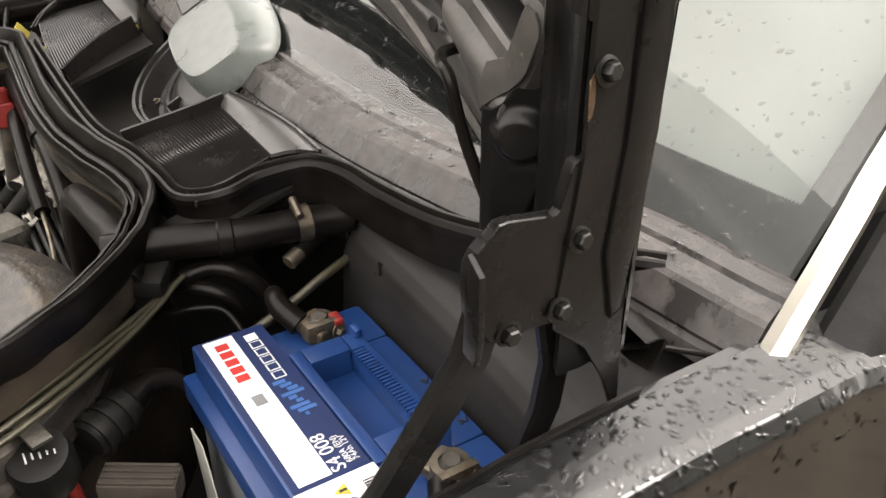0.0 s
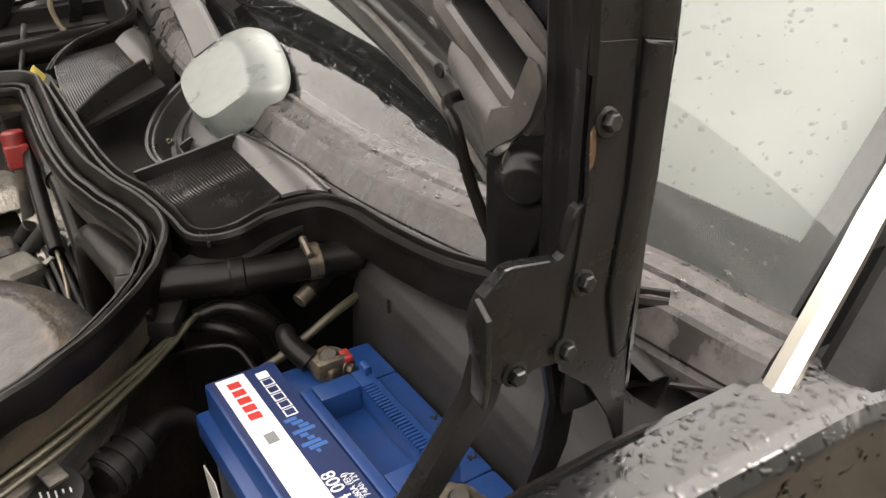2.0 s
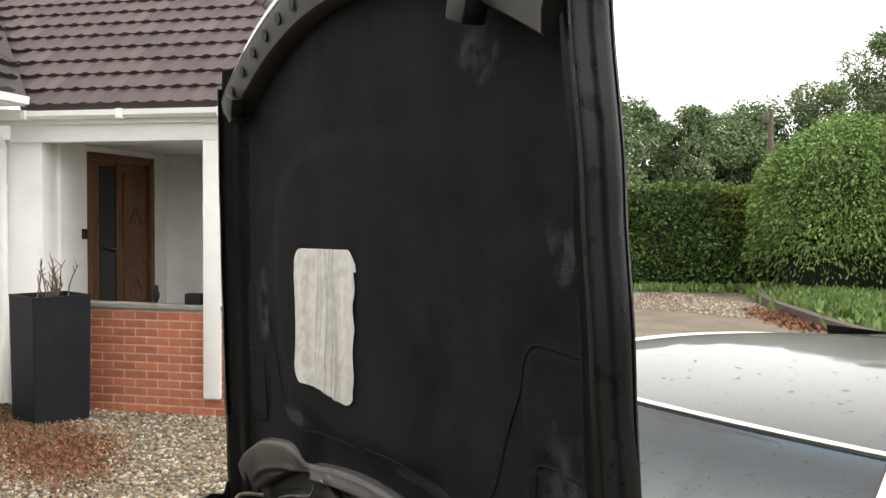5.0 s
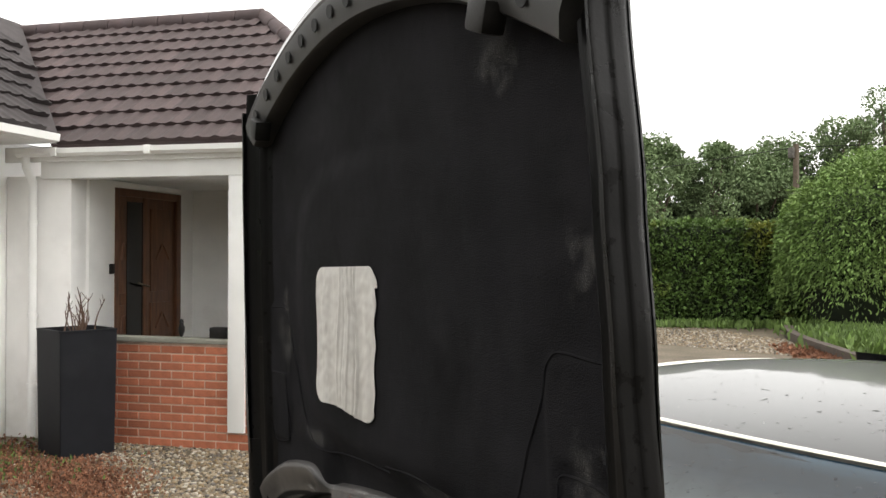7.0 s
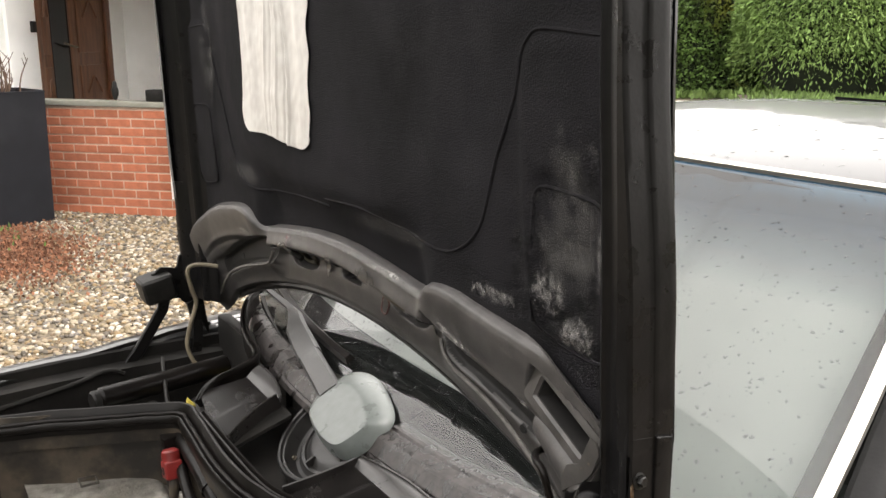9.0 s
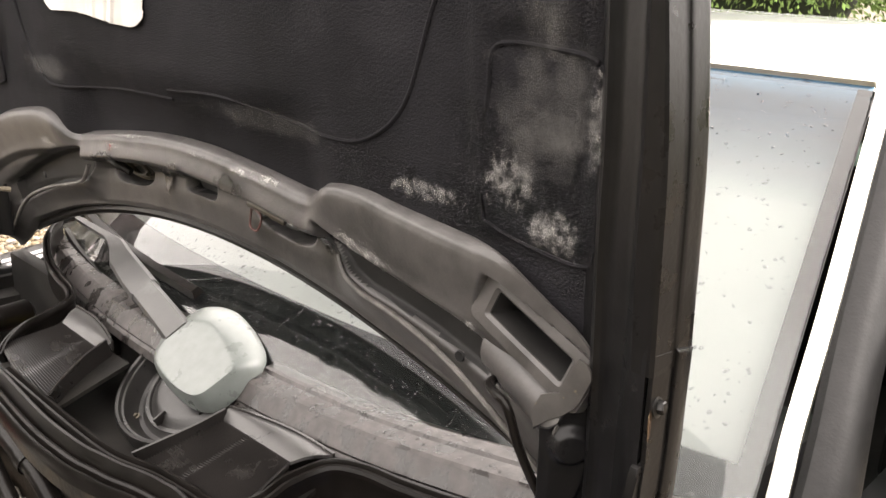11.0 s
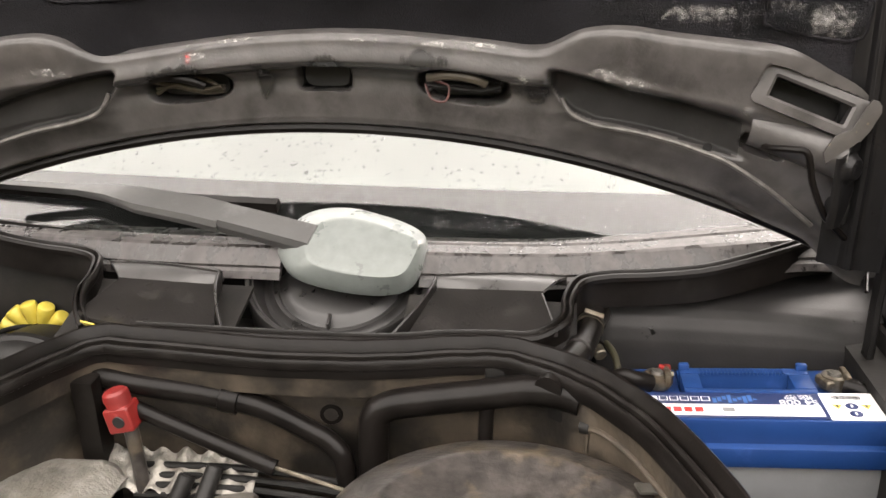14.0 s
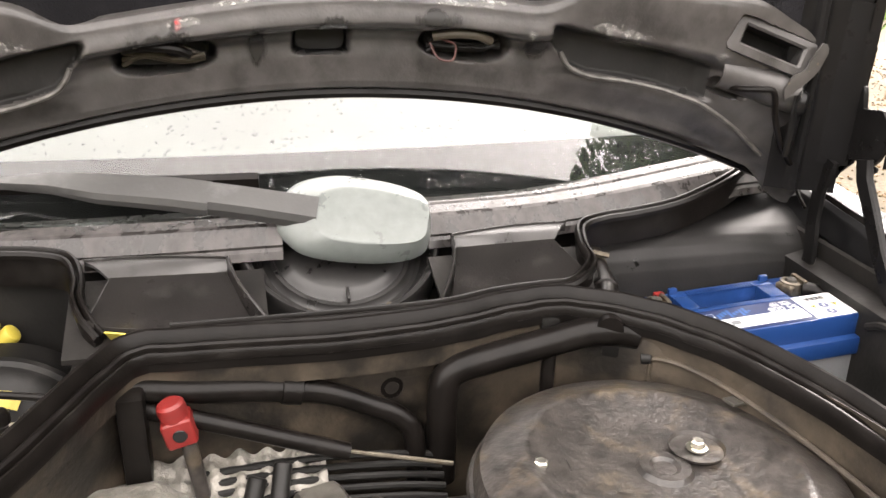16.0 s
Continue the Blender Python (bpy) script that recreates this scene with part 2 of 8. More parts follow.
PLANTER = material("anthracite_planter", (0.0095, 0.010, 0.0125), 0.6, 0, 0.15, 5, 0.12, 60, second=(0.016, 0.0165, 0.019), second_scale=3, second_at=(0.5, 0.8), spec=0.15)
GRAVEL = material("gravel_bed", (0.135, 0.108, 0.076), 0.9, 0, 0.6, 45, 0.9, 38, second=(0.088, 0.072, 0.046), second_scale=1.1, second_at=(0.42, 0.64))
PEBBLE = material("pebbles", (0.40, 0.325, 0.24), 0.7, 0, 0.2, 30, 0.2, 120, island=0.3)
def spread_colours(m, colours):
    """Colours picked piece by piece."""
    N, L = m.node_tree.nodes, m.node_tree.links
    geo, ramp = N.new("ShaderNodeNewGeometry"), N.new("ShaderNodeValToRGB")
    ramp.color_ramp.interpolation = "CONSTANT"
    el = ramp.color_ramp.elements
    while len(el) < len(colours):
        el.new(0.5)
    for k, c in enumerate(colours):
        el[k].position, el[k].color = k / len(colours), (*c, 1)
    L.new(geo.outputs["Random Per Island"], ramp.inputs[0])
    L.new(ramp.outputs[0], N["Principled BSDF"].inputs["Base Color"])
spread_colours(PEBBLE, [(0.242, 0.195, 0.133), (0.133, 0.094, 0.055), (0.374, 0.343, 0.281), (0.195, 0.136, 0.070), (0.070, 0.058, 0.043), (0.281, 0.234, 0.164), (0.172, 0.133, 0.078), (0.125, 0.109, 0.094)])
BROWNSTONE = material("brown_pebbles", (0.2, 0.14, 0.08), 0.75, 0, 0.2, 30, 0.2, 120)
spread_colours(BROWNSTONE, [(0.21, 0.14, 0.075), (0.12, 0.08, 0.045), (0.30, 0.24, 0.17), (0.24, 0.13, 0.055), (0.07, 0.055, 0.035), (0.17, 0.12, 0.065)])
LEAFLITTER = material("brown_leaf_litter", (0.17, 0.075, 0.04), 0.9, 0, 0.4, 30, 0.5, 60, island=0.4)
SOIL = material("verge_soil", (0.08, 0.075, 0.04), 0.95, 0, 0.4, 10, 0.6, 30)
GRASS = material("grass_blades", (0.10, 0.16, 0.035), 0.7, 0, 0.3, 4, 0, island=0.35)
HEDGELEAF = material("hedge_leaf", (0.068, 0.115, 0.028), 0.55, 0, 0.35, 2.0, 0, second=(0.20, 0.20, 0.03), second_scale=0.7, second_at=(0.55, 0.75), island=0.32, spec=0.18)
# solid hedge and bush cores, near black to stand for shade between leaves
CORESHADE = material("foliage_core_shade", (0.012, 0.018, 0.007), 0.95, 0, 0.4, 5, 0)
BUSHLEAF = material("bush_leaf", (0.125, 0.195, 0.055), 0.5, 0, 0.3, 1.5, 0, second=(0.18, 0.26, 0.075), second_scale=0.8, second_at=(0.5, 0.75), island=0.28, spec=0.15)
TREELEAF = material("tree_leaf", (0.115, 0.160, 0.075), 0.7, 0, 0.35, 0.6, 0, island=0.3, spec=0.12)
BARK = material("bark", (0.09, 0.07, 0.05), 0.9, 0, 0.3, 8, 0.5, 20)
TWIG = material("dry_twig", (0.10, 0.06, 0.04), 0.9, 0, 0.3, 20, 0.2)
TIMBER = material("timber_edge", (0.06, 0.045, 0.035), 0.85, 0, 0.3, 6, 0.3, 40)
CABIN = material("cabin_dark", (0.02, 0.02, 0.021), 0.7, 0, 0.3, 10, 0.1, 150)
SHADE = material("sunshade_silver", (0.405, 0.415, 0.40), 0.55, 0.0, 0.1, 6, 0.1, 60)
WATER = clear_material("water_drops", (0.86, 0.86, 0.87), 1.5)


# ---------------------------------------------------------------- mesh helpers
def part(name, bm, mat, parent=None, label="", angle=35):
    """Link a bmesh as one mesh object under a thing or a part."""
    bmesh.ops.recalc_face_normals(bm, faces=bm.faces[:])
    me = bpy.data.meshes.new(name)
    bm.to_mesh(me)
    bm.free()
    me.materials.append(mat)
    me.polygons.foreach_set("use_smooth", [True] * len(me.polygons))
    me.set_sharp_from_angle(angle=radians(angle))
    ob = new(name, me)
    if parent:
        ob.parent = parent
        ob.matrix_parent_inverse = base_of(parent).inverted()
    if label:
        ob["label"] = label
    return ob


def base_of(ob):
    m = ob.matrix_basis.copy()
    while ob.parent:
        m = ob.parent.matrix_basis @ ob.matrix_parent_inverse @ m
        ob = ob.parent
    return m


def thing(name, label, category, at=(0, 0, 0), group="", kind=""):
    e = new(name)
    e.empty_display_size = 0.05
    e.location = at
    e.matrix_basis = Matrix.Translation(at)
    return tagged(e, label, category, group, kind)


def soup(name, verts, faces, mat, parent=None, smooth=True):
    me = bpy.data.meshes.new(name)
    me.from_pydata(verts, [], faces)
    me.materials.append(mat)
    me.polygons.foreach_set("use_smooth", [smooth] * len(me.polygons))
    ob = new(name, me)
    if parent:
        ob.parent = parent
        ob.matrix_parent_inverse = base_of(parent).inverted()
    return ob


def box(bm, lo, hi, bevel=0.003, turn=None, seg=2):
    """Bevelled box between two corners; turn: a matrix about its centre."""
    c, s = (Vector(lo) + Vector(hi)) / 2, Vector(hi) - Vector(lo)
    r = bmesh.ops.create_cube(bm, size=1.0)
    m = Matrix.Translation(c) @ (turn or Matrix()) @ Matrix.Diagonal((*s, 1))
    bmesh.ops.transform(bm, matrix=m, verts=r["verts"])
    if bevel:
        ed = list({e for v in r["verts"] for e in v.link_edges})
        bmesh.ops.bevel(bm, geom=ed, offset=min(bevel, min(abs(k) for k in s) * 0.45), segments=seg, affect="EDGES", profile=0.6)


def spline(pts, n=8, closed=False):
    """Catmull-Rom through the points."""
    P = [Vector(p) for p in pts]
    out = []
    k = len(P)
    for i in range(k if closed else k - 1):
        a, b, c, d = (P[(i + j) % k] if closed else P[max(0, min(k - 1, i + j))] for j in (-1, 0, 1, 2))
        for s in range(n):
            t = s / n
            out.append(0.5 * (2 * b + (c - a) * t + (2 * a - 5 * b + 4 * c - d) * t * t + (3 * b - a - 3 * c + d) * t ** 3))
    if not closed:
        out.append(P[-1])
    return out


def sweep(bm, path, profile, up=(0, 0, 1), cap=True):
    """Sweep a closed 2D profile (sideways, up) along a path."""
    up = Vector(up)
    rings = []
    last = None
    for i, p in enumerate(path):
        d = (path[min(i + 1, len(path) - 1)] - path[max(i - 1, 0)]).normalized()
        side = d.cross(up)
        if side.length < 0.25:
            side = (last - d * last.dot(d)) if last else d.cross(Vector((0, 1, 0)))
        side.normalize()
        if last and side.dot(last) < 0 and abs(d.dot(up)) > 0.6:
            side = -side
        last = side
        top = side.cross(d)
        pr = profile(i / (len(path) - 1)) if callable(profile) else profile
        rings.append([bm.verts.new(p + side * a + top * b) for a, b in pr])
    k = len(rings[0])
    for r0, r1 in zip(rings, rings[1:]):
        for j in range(k):
            bm.faces.new((r0[j], r0[(j + 1) % k], r1[(j + 1) % k], r1[j]))
    if cap:
        bm.faces.new(rings[0])
        bm.faces.new(rings[-1][::-1])


def ring2(r, n=12):
    return [(r * math.cos(2 * math.pi * j / n), r * math.sin(2 * math.pi * j / n)) for j in range(n)]


def tube(bm, pts, r, n=8, seg=12):
    """Round hose or cable through the points; r: a radius or one for each point."""
    path = spline(pts, n)
    if isinstance(r, (int, float)):
        sweep(bm, path, ring2(r, seg))
    else:
        def prof(t):
            k = t * (len(r) - 1)
            i = min(int(k), len(r) - 2)
            return ring2(r[i] + (r[i + 1] - r[i]) * (k - i), seg)
        sweep(bm, path, prof)


def lathe(bm, profile, m=None, n=40):
    """Turn (radius, height) pairs about local z, placed by the matrix m."""
    m = m or Matrix()
    rings = []
    for r, h in profile:
        if r < 1e-6:
            rings.append([bm.verts.new(m @ Vector((0, 0, h)))])
        else:
            rings.append([bm.verts.new(m @ Vector((r * math.cos(2 * math.pi * j / n), r * math.sin(2 * math.pi * j / n), h))) for j in range(n)])
    for a, b in zip(rings, rings[1:]):
        for j in range(n):
            q = [a[j % len(a)], a[(j + 1) % n % len(a)], b[(j + 1) % n % len(b)], b[j % len(b)]]
            u = []
            for v in q:
                if v not in u:
                    u.append(v)
            if len(u) > 2:
                bm.faces.new(u)


def axis_matrix(at, direction):
    return Matrix.Translation(at) @ Vector(direction).to_track_quat("Z", "Y").to_matrix().to_4x4()


def rod(bm, a, b, r, n=16, bevel=0.15):
    """Straight round bar from a to b with eased ends."""
    a, b = Vector(a), Vector(b)
    h, e = (b - a).length, r * bevel
    lathe(bm, [(0, 0), (r - e, 0), (r, e), (r, h - e), (r - e, h), (0, h)], axis_matrix(a, b - a), n)


def prism(bm, outline, depth, m, bevel=0.002, seg=2):
    """Extrude a 2D outline along local z by depth, placed by m, with eased edges."""
    lo = [bm.verts.new(m @ Vector((x, y, 0))) for x, y in outline]
    hi = [bm.verts.new(m @ Vector((x, y, depth))) for x, y in outline]
    k = len(outline)
    fs = [bm.faces.new(lo[::-1]), bm.faces.new(hi)]
    fs += [bm.faces.new((lo[j], lo[(j + 1) % k], hi[(j + 1) % k], hi[j])) for j in range(k)]
    if bevel:
        ed = list({e for f in fs[:2] for e in f.edges})
        bmesh.ops.bevel(bm, geom=ed, offset=bevel, segments=seg, affect="EDGES", profile=0.6)


def sheet(bm, f, nu, nv, back=None):
    """Surface f(u, v), u and v from 0 to 1; back: an offset vector that gives it thickness."""
    g = [[bm.verts.new(f(i / nu, j / nv)) for j in range(nv + 1)] for i in range(nu + 1)]
    for i in range(nu):
        for j in range(nv):
            bm.faces.new((g[i][j], g[i + 1][j], g[i + 1][j + 1], g[i][j + 1]))
    if back:
        back = Vector(back)
        h = [[bm.verts.new(v.co + back) for v in row] for row in g]
        for i in range(nu):
            for j in range(nv):
                bm.faces.new((h[i][j], h[i][j + 1], h[i + 1][j + 1], h[i + 1][j]))
        rim = [(i, 0) for i in range(nu)] + [(nu, j) for j in range(nv)] + [(i, nv) for i in range(nu, 0, -1)] + [(0, j) for j in range(nv, 0, -1)]
        for (a, b), (c, d) in zip(rim, rim[1:] + rim[:1]):
            bm.faces.new((g[a][b], h[a][b], h[c][d], g[c][d]))


def step(a, b, x):
    t = max(0.0, min(1.0, (x - a) / (b - a)))
    return t * t * (3 - 2 * t)


def pick(x, table):
    """Smooth value between (x, y) pairs."""
    if x <= table[0][0]:
        return table[0][1]
    for (a, p), (b, q) in zip(table, table[1:]):
        if x <= b:
            return p + (q - p) * step(a, b, x)
    return table[-1][1]


def rounded(cx, cy, w, h, r, n=5):
    """Outline of a rounded rectangle."""
    out = []
    for sx, sy, a0 in ((1, 1, 0), (-1, 1, 90), (-1, -1, 180), (1, -1, 270)):
        for k in range(n + 1):
            a = radians(a0 + 90 * k / n)
            out.append((cx + sx * (w / 2 - r) + r * math.cos(a), cy + sy * (h / 2 - r) + r * math.sin(a)))
    return out


def bolt(name, at, direction, r, parent, mat=None, washer=1.7):
    """Hexagon bolt with its washer."""
    bm = bmesh.new()
    m = axis_matrix(at, direction)
    lathe(bm, [(0, 0), (r * washer, 0), (r * washer, r * 0.25), (r * 1.1, r * 0.35), (r * 1.1, r * 0.3)], m, 20)
    lathe(bm, [(r, r * 0.3), (r, r * 1.1), (r * 0.8, r * 1.3), (0, r * 1.3)], m, 6)
    return part(name, bm, mat or STEEL, parent, angle=25)


def leaves(rng, points, normals, size, ratio=1.6, droop=0.0, spread=1.0):
    """Small leaf blades, each a bent pair of triangles, at the points; returns vertices and faces."""
    k = len(points)
    a = rng.normal(size=(k, 3)) * spread + normals
    a[:, 2] -= droop
    a /= np.linalg.norm(a, axis=1)[:, None]
    b = np.cross(a, rng.normal(size=(k, 3)))
    b /= np.linalg.norm(b, axis=1)[:, None] + 1e-9
    c = np.cross(a, b)
    s = (size * rng.uniform(0.6, 1.4, k))[:, None]
    v = np.stack([points, points + a * s * ratio * 0.5 + b * s * 0.5, points + a * s * ratio + c * s * 0.2, points + a * s * ratio * 0.5 - b * s * 0.5], 1)
    i = np.arange(k)[:, None] * 4
    f = np.concatenate([i + np.array([0, 1, 2]), i + np.array([0, 2, 3])], 0)
    return v.reshape(-1, 3).tolist(), f.tolist()



def smear(name, f, nu, nv, mat, parent, label=""):
    """Thin film of dirt over the surface f(u, v), with u and v as its texture coordinates."""
    verts = [f(i / nu, j / nv) for i in range(nu + 1) for j in range(nv + 1)]
    faces = [(i * (nv + 1) + j, (i + 1) * (nv + 1) + j, (i + 1) * (nv + 1) + j + 1, i * (nv + 1) + j + 1) for i in range(nu) for j in range(nv)]
    ob = soup(name, verts, faces, mat, parent)
    uv = ob.data.uv_layers.new(name="film")
    for lp in ob.data.loops:
        i, j = divmod(lp.vertex_index, nv + 1)
        uv.data[lp.index].uv = (i / nu, j / nv)
    if label:
        ob["label"] = label
    return ob

# ---------------------------------------------------------------- ground
bm = bmesh.new()
GX = [-400, -60, -20, -12, -9, -7, -5, -3, -1, 1, 3, 6, 10, 20, 60, 400]
rows_v = [[bm.verts.new((x, y, 0.0)) for y in GX] for x in GX]
for i in range(len(GX) - 1):
    for j in range(len(GX) - 1):
        bm.faces.new((rows_v[i][j], rows_v[i + 1][j], rows_v[i + 1][j + 1], rows_v[i][j + 1]))
tagged(part("ground", bm, GRAVEL), "pale wet gravel drive with mixed stones", "ground", kind="structure")


# ---------------------------------------------------------------- car body
def screen_base(x):
    return Vector((x, 0.052 + 0.205 * x * x, 0.988 - 0.02 * x * x))


def screen_top(x):
    return Vector((x, 0.582 + 0.26 * x * x, 1.377 - 0.03 * x * x))


def screen_at(u, v, grow=1.0):
    """Point of the windscreen: u from -1 to 1 across, v from 0 at the base to 1 at the roof."""
    a, b = screen_base(u * 0.735 * grow), screen_top(u * 0.61 * grow)
    p = a.lerp(b, v)
    n = Vector((0, -0.63, 0.776))
    return p + n * (0.004 * v * (1 - v))


car = thing("car", "black saloon car with its bonnet raised upright, wet with rain", "car", (0, 0.6, 0))


WING = [(-1.05, 0.70, 0.885), (-0.7, 0.722, 0.925), (-0.3, 0.744, 0.938), (-0.14, 0.751, 0.952), (-0.07, 0.752, 0.961), (0.0, 0.754, 0.966), (0.14, 0.760, 0.973), (0.2, 0.766, 0.972)]


def wing_at(side, u, v):
    """Point of a front wing: u from its front to the door, v from the inner lip over the shoulder to the sill."""
    y = -1.05 + 1.25 * u
    xi, zi = pick(y, [(a, b) for a, b, c in WING]), pick(y, [(a, c) for a, b, c in WING])
    zi += -0.062 if side < 0 else 0.0
    prof = [(-0.004, -0.05), (-0.002, -0.008), (0.004, 0.0), (0.024, 0.0005), (0.044, -0.0015), (0.056, -0.006), (0.0635, -0.017), (0.072, -0.058), (0.088, -0.13), (0.100, -0.22), (0.100, -0.4), (0.088, -0.62)]
    k = v * (len(prof) - 1)
    i = min(int(k), len(prof) - 2)
    a, b = prof[i], prof[i + 1]
    t = k - i
    return Vector((side * (xi + a[0] + (b[0] - a[0]) * t), y, zi + a[1] + (b[1] - a[1]) * t))


def fender(side):
    """Front wing: flat wet top, rounded shoulder, plain side down to the sill."""
    bm = bmesh.new()
    sheet(bm, lambda u, v: wing_at(side, u, v), 60, 66, (-0.012 * side, 0, -0.006))
    return part("front_wing", bm, PAINT, car, "wet black front wing beaded with raindrops")


for side in (1, -1):
    fender(side)

    # black strip added to hide the bright sky reflection on the wing lip
    bm = bmesh.new()
    def lip(u, v, side=side):
        p = wing_at(side, 0.05 + 0.80 * u, 0.09)
        return Vector((p.x - side * (0.002 + 0.007 * math.sin(math.pi * v)), p.y, p.z + 0.0105 - 0.066 * v))
    sheet(bm, lip, 30, 10, (0.003 * side, 0, 0))
    part("lip_cover", bm, RUBBER, car, "black cover strip added along the wing lip")

    # inner wing: shelf beside the engine bay, its upright wall and gutter lip
    bm = bmesh.new()
    drop = -0.062 if side < 0 else -0.038
    path = [Vector((side * 0.725, y, 0.93 + drop - 0.03 * step(-0.2, -1.0, y))) for y in np.linspace(-1.05, 0.16, 24)]
    pr = [(0.0, 0.012), (0.004, 0.016), (0.008, 0.012), (0.008, -0.02), (-0.03, -0.024), (-0.034, -0.34), (-0.038, -0.34), (-0.036, -0.018), (0.0, -0.012)]
    sweep(bm, path, [(a * side, b) for a, b in pr])
    part("inner_wing", bm, BAY, car, "dull black inner wing with folded edge")
    # strengthening bead along the inner wing
    bm = bmesh.new()
    tube(bm, [(side * 0.688, -0.95, 0.78 + drop / 2), (side * 0.688, -0.6, 0.825 + drop / 2), (side * 0.687, -0.33, 0.865 + drop / 2), (side * 0.687, -0.25, 0.885 + drop / 2), (side * 0.687, -0.21, 0.87 + drop / 2)], 0.006, 6, 8)
    part("pressed_bead", bm, BAY, car)

    # door, side window, mirror
    bm = bmesh.new()
    def door(u, v, side=side):
        y = 0.204 + 2.2 * u
        prof = [(0.80, 0.965), (0.835, 0.955), (0.862, 0.90), (0.878, 0.78), (0.876, 0.6), (0.86, 0.36)]
        k = v * (len(prof) - 1)
        i = min(int(k), len(prof) - 2)
        a, b = prof[i], prof[i + 1]
        return Vector((side * (a[0] + (b[0] - a[0]) * (k - i)), y, a[1] + (b[1] - a[1]) * (k - i)))
    sheet(bm, door, 20, 20, (-0.02 * side, 0, -0.004))
    part("door", bm, PAINT, car, "wet black door panel")
    bm = bmesh.new()
    def win(u, v, side=side):
        lo = Vector((side * 0.795, 0.42 + 1.6 * u, 0.962))
        hi = Vector((side * 0.635, 0.83 + 1.1 * u, 1.352))
        return lo.lerp(hi, v)
    sheet(bm, win, 6, 6, (-0.005 * side, 0, 0))
    part("side_window", bm, SIDEGLASS, car, "dark side window reflecting greenery")
    # windscreen pillar
    bm = bmesh.new()
    edge = spline([(0.790, 0.135, 0.965), (0.766, 0.235, 1.052), (0.732, 0.352, 1.145), (0.702, 0.470, 1.24), (0.668, 0.60, 1.345), (0.648, 0.675, 1.388)], 6)
    sweep(bm, [Vector((side * (p.x + 0.014), p.y + 0.012, p.z - 0.012)) for p in edge], [(a * side, b) for a, b in ((0.030, -0.045), (0.028, -0.024), (0.012, 0.0), (-0.002, 0.006), (-0.02, 0.008), (-0.028, 0.0), (-0.024, -0.03))])
    part("windscreen_pillar", bm, bpy.data.materials.get("satin_black") or material("satin_black", (0.009, 0.0088, 0.0088), 0.5, 0, 0.3, 60, 0.08, 260, spec=0.2), car, "black windscreen pillar")
    bm = bmesh.new()
    edge = spline([(0.7845, 0.078, 0.932), (0.771, 0.128, 0.972), (0.7515, 0.20, 1.030), (0.740, 0.240, 1.062), (0.714, 0.352, 1.150), (0.684, 0.47, 1.245), (0.650, 0.60, 1.35), (0.622, 0.672, 1.374)], 6)
    sweep(bm, [Vector((side * p.x, p.y - 0.004, p.z + 0.007)) for p in edge], [(0.0105, -0.005), (0.0095, 0.003), (0.0, 0.006), (-0.0095, 0.003), (-0.0105, -0.005)])
    part("pillar_trim", bm, TRIM, car, "bright polished windscreen side trim")

# door mirror on the side that is seen
bm = bmesh.new()
box(bm, (0.765, 0.44, 0.980), (0.965, 0.53, 1.142), 0.026, None, 4)
mirror = part("door_mirror", bm, PAINT, car, "glossy black door mirror housing")
bm = bmesh.new()
box(bm, (0.765, 0.455, 0.93), (0.84, 0.515, 1.03), 0.012, None, 3)
part("mirror_foot", bm, PLASTIC, mirror)
bm = bmesh.new()
box(bm, (0.785, 0.531, 1.0), (0.945, 0.536, 1.122), 0.002)
part("mirror_glass", bm, material("mirror_silver", (0.8, 0.8, 0.8), 0.03, 1.0, 0.01, 5, 0), mirror)

# windscreen
bm = bmesh.new()
sheet(bm, lambda u, v: screen_at(2 * u - 1, -0.06 + 1.075 * v), 48, 30)
glass = part("windscreen", bm, GLASS, car, "wet windscreen mirroring a white sky")
glass.visible_shadow = False
# black printed border of the glass with its stepped edge
bm = bmesh.new()
def fritline(u):
    return 0.130 - 0.016 * (2 * u - 1) ** 2 + (0.0035 if round(u * 1000) % 2 else 0.0)
sheet(bm, lambda u, v: screen_at(2 * u - 1, -0.06 + (0.06 + fritline(u)) * v) + Vector((0, 0.006, -0.008)), 1000, 2, (0, 0.001, -0.001))
part("glass_border", bm, FRIT, glass)
for side in (1, -1):
    bm = bmesh.new()
    sheet(bm, lambda u, v, side=side: screen_at(side * (0.966 + 0.034 * u), v) + Vector((0, 0.006, -0.008)), 2, 24, (0, 0.001, -0.001))
    part("glass_border", bm, FRIT, glass)
# folded silver sunshade standing behind the glass
bm = bmesh.new()
def shade(u, v):
    p = screen_at((2 * u - 1) * 0.972, 0.06 + 0.955 * v)
    pleat = 0.018 * (0.5 + 0.5 * math.cos(u * 69)) * step(0.34, 0.55, v) * step(0.28, 0.36, u) * step(0.80, 0.72, u) + 0.006 * noise.noise(Vector((u * 5, v * 4, 0)))
    return p + Vector((0, 0.63, -0.776)) * (0.024 + pleat * step(1.0, 0.9, v))
sheet(bm, shade, 156, 12, (0, 0.002, -0.002))
part("sunshade", bm, SHADE, car, "pleated pale sunshade inside the windscreen", angle=20)
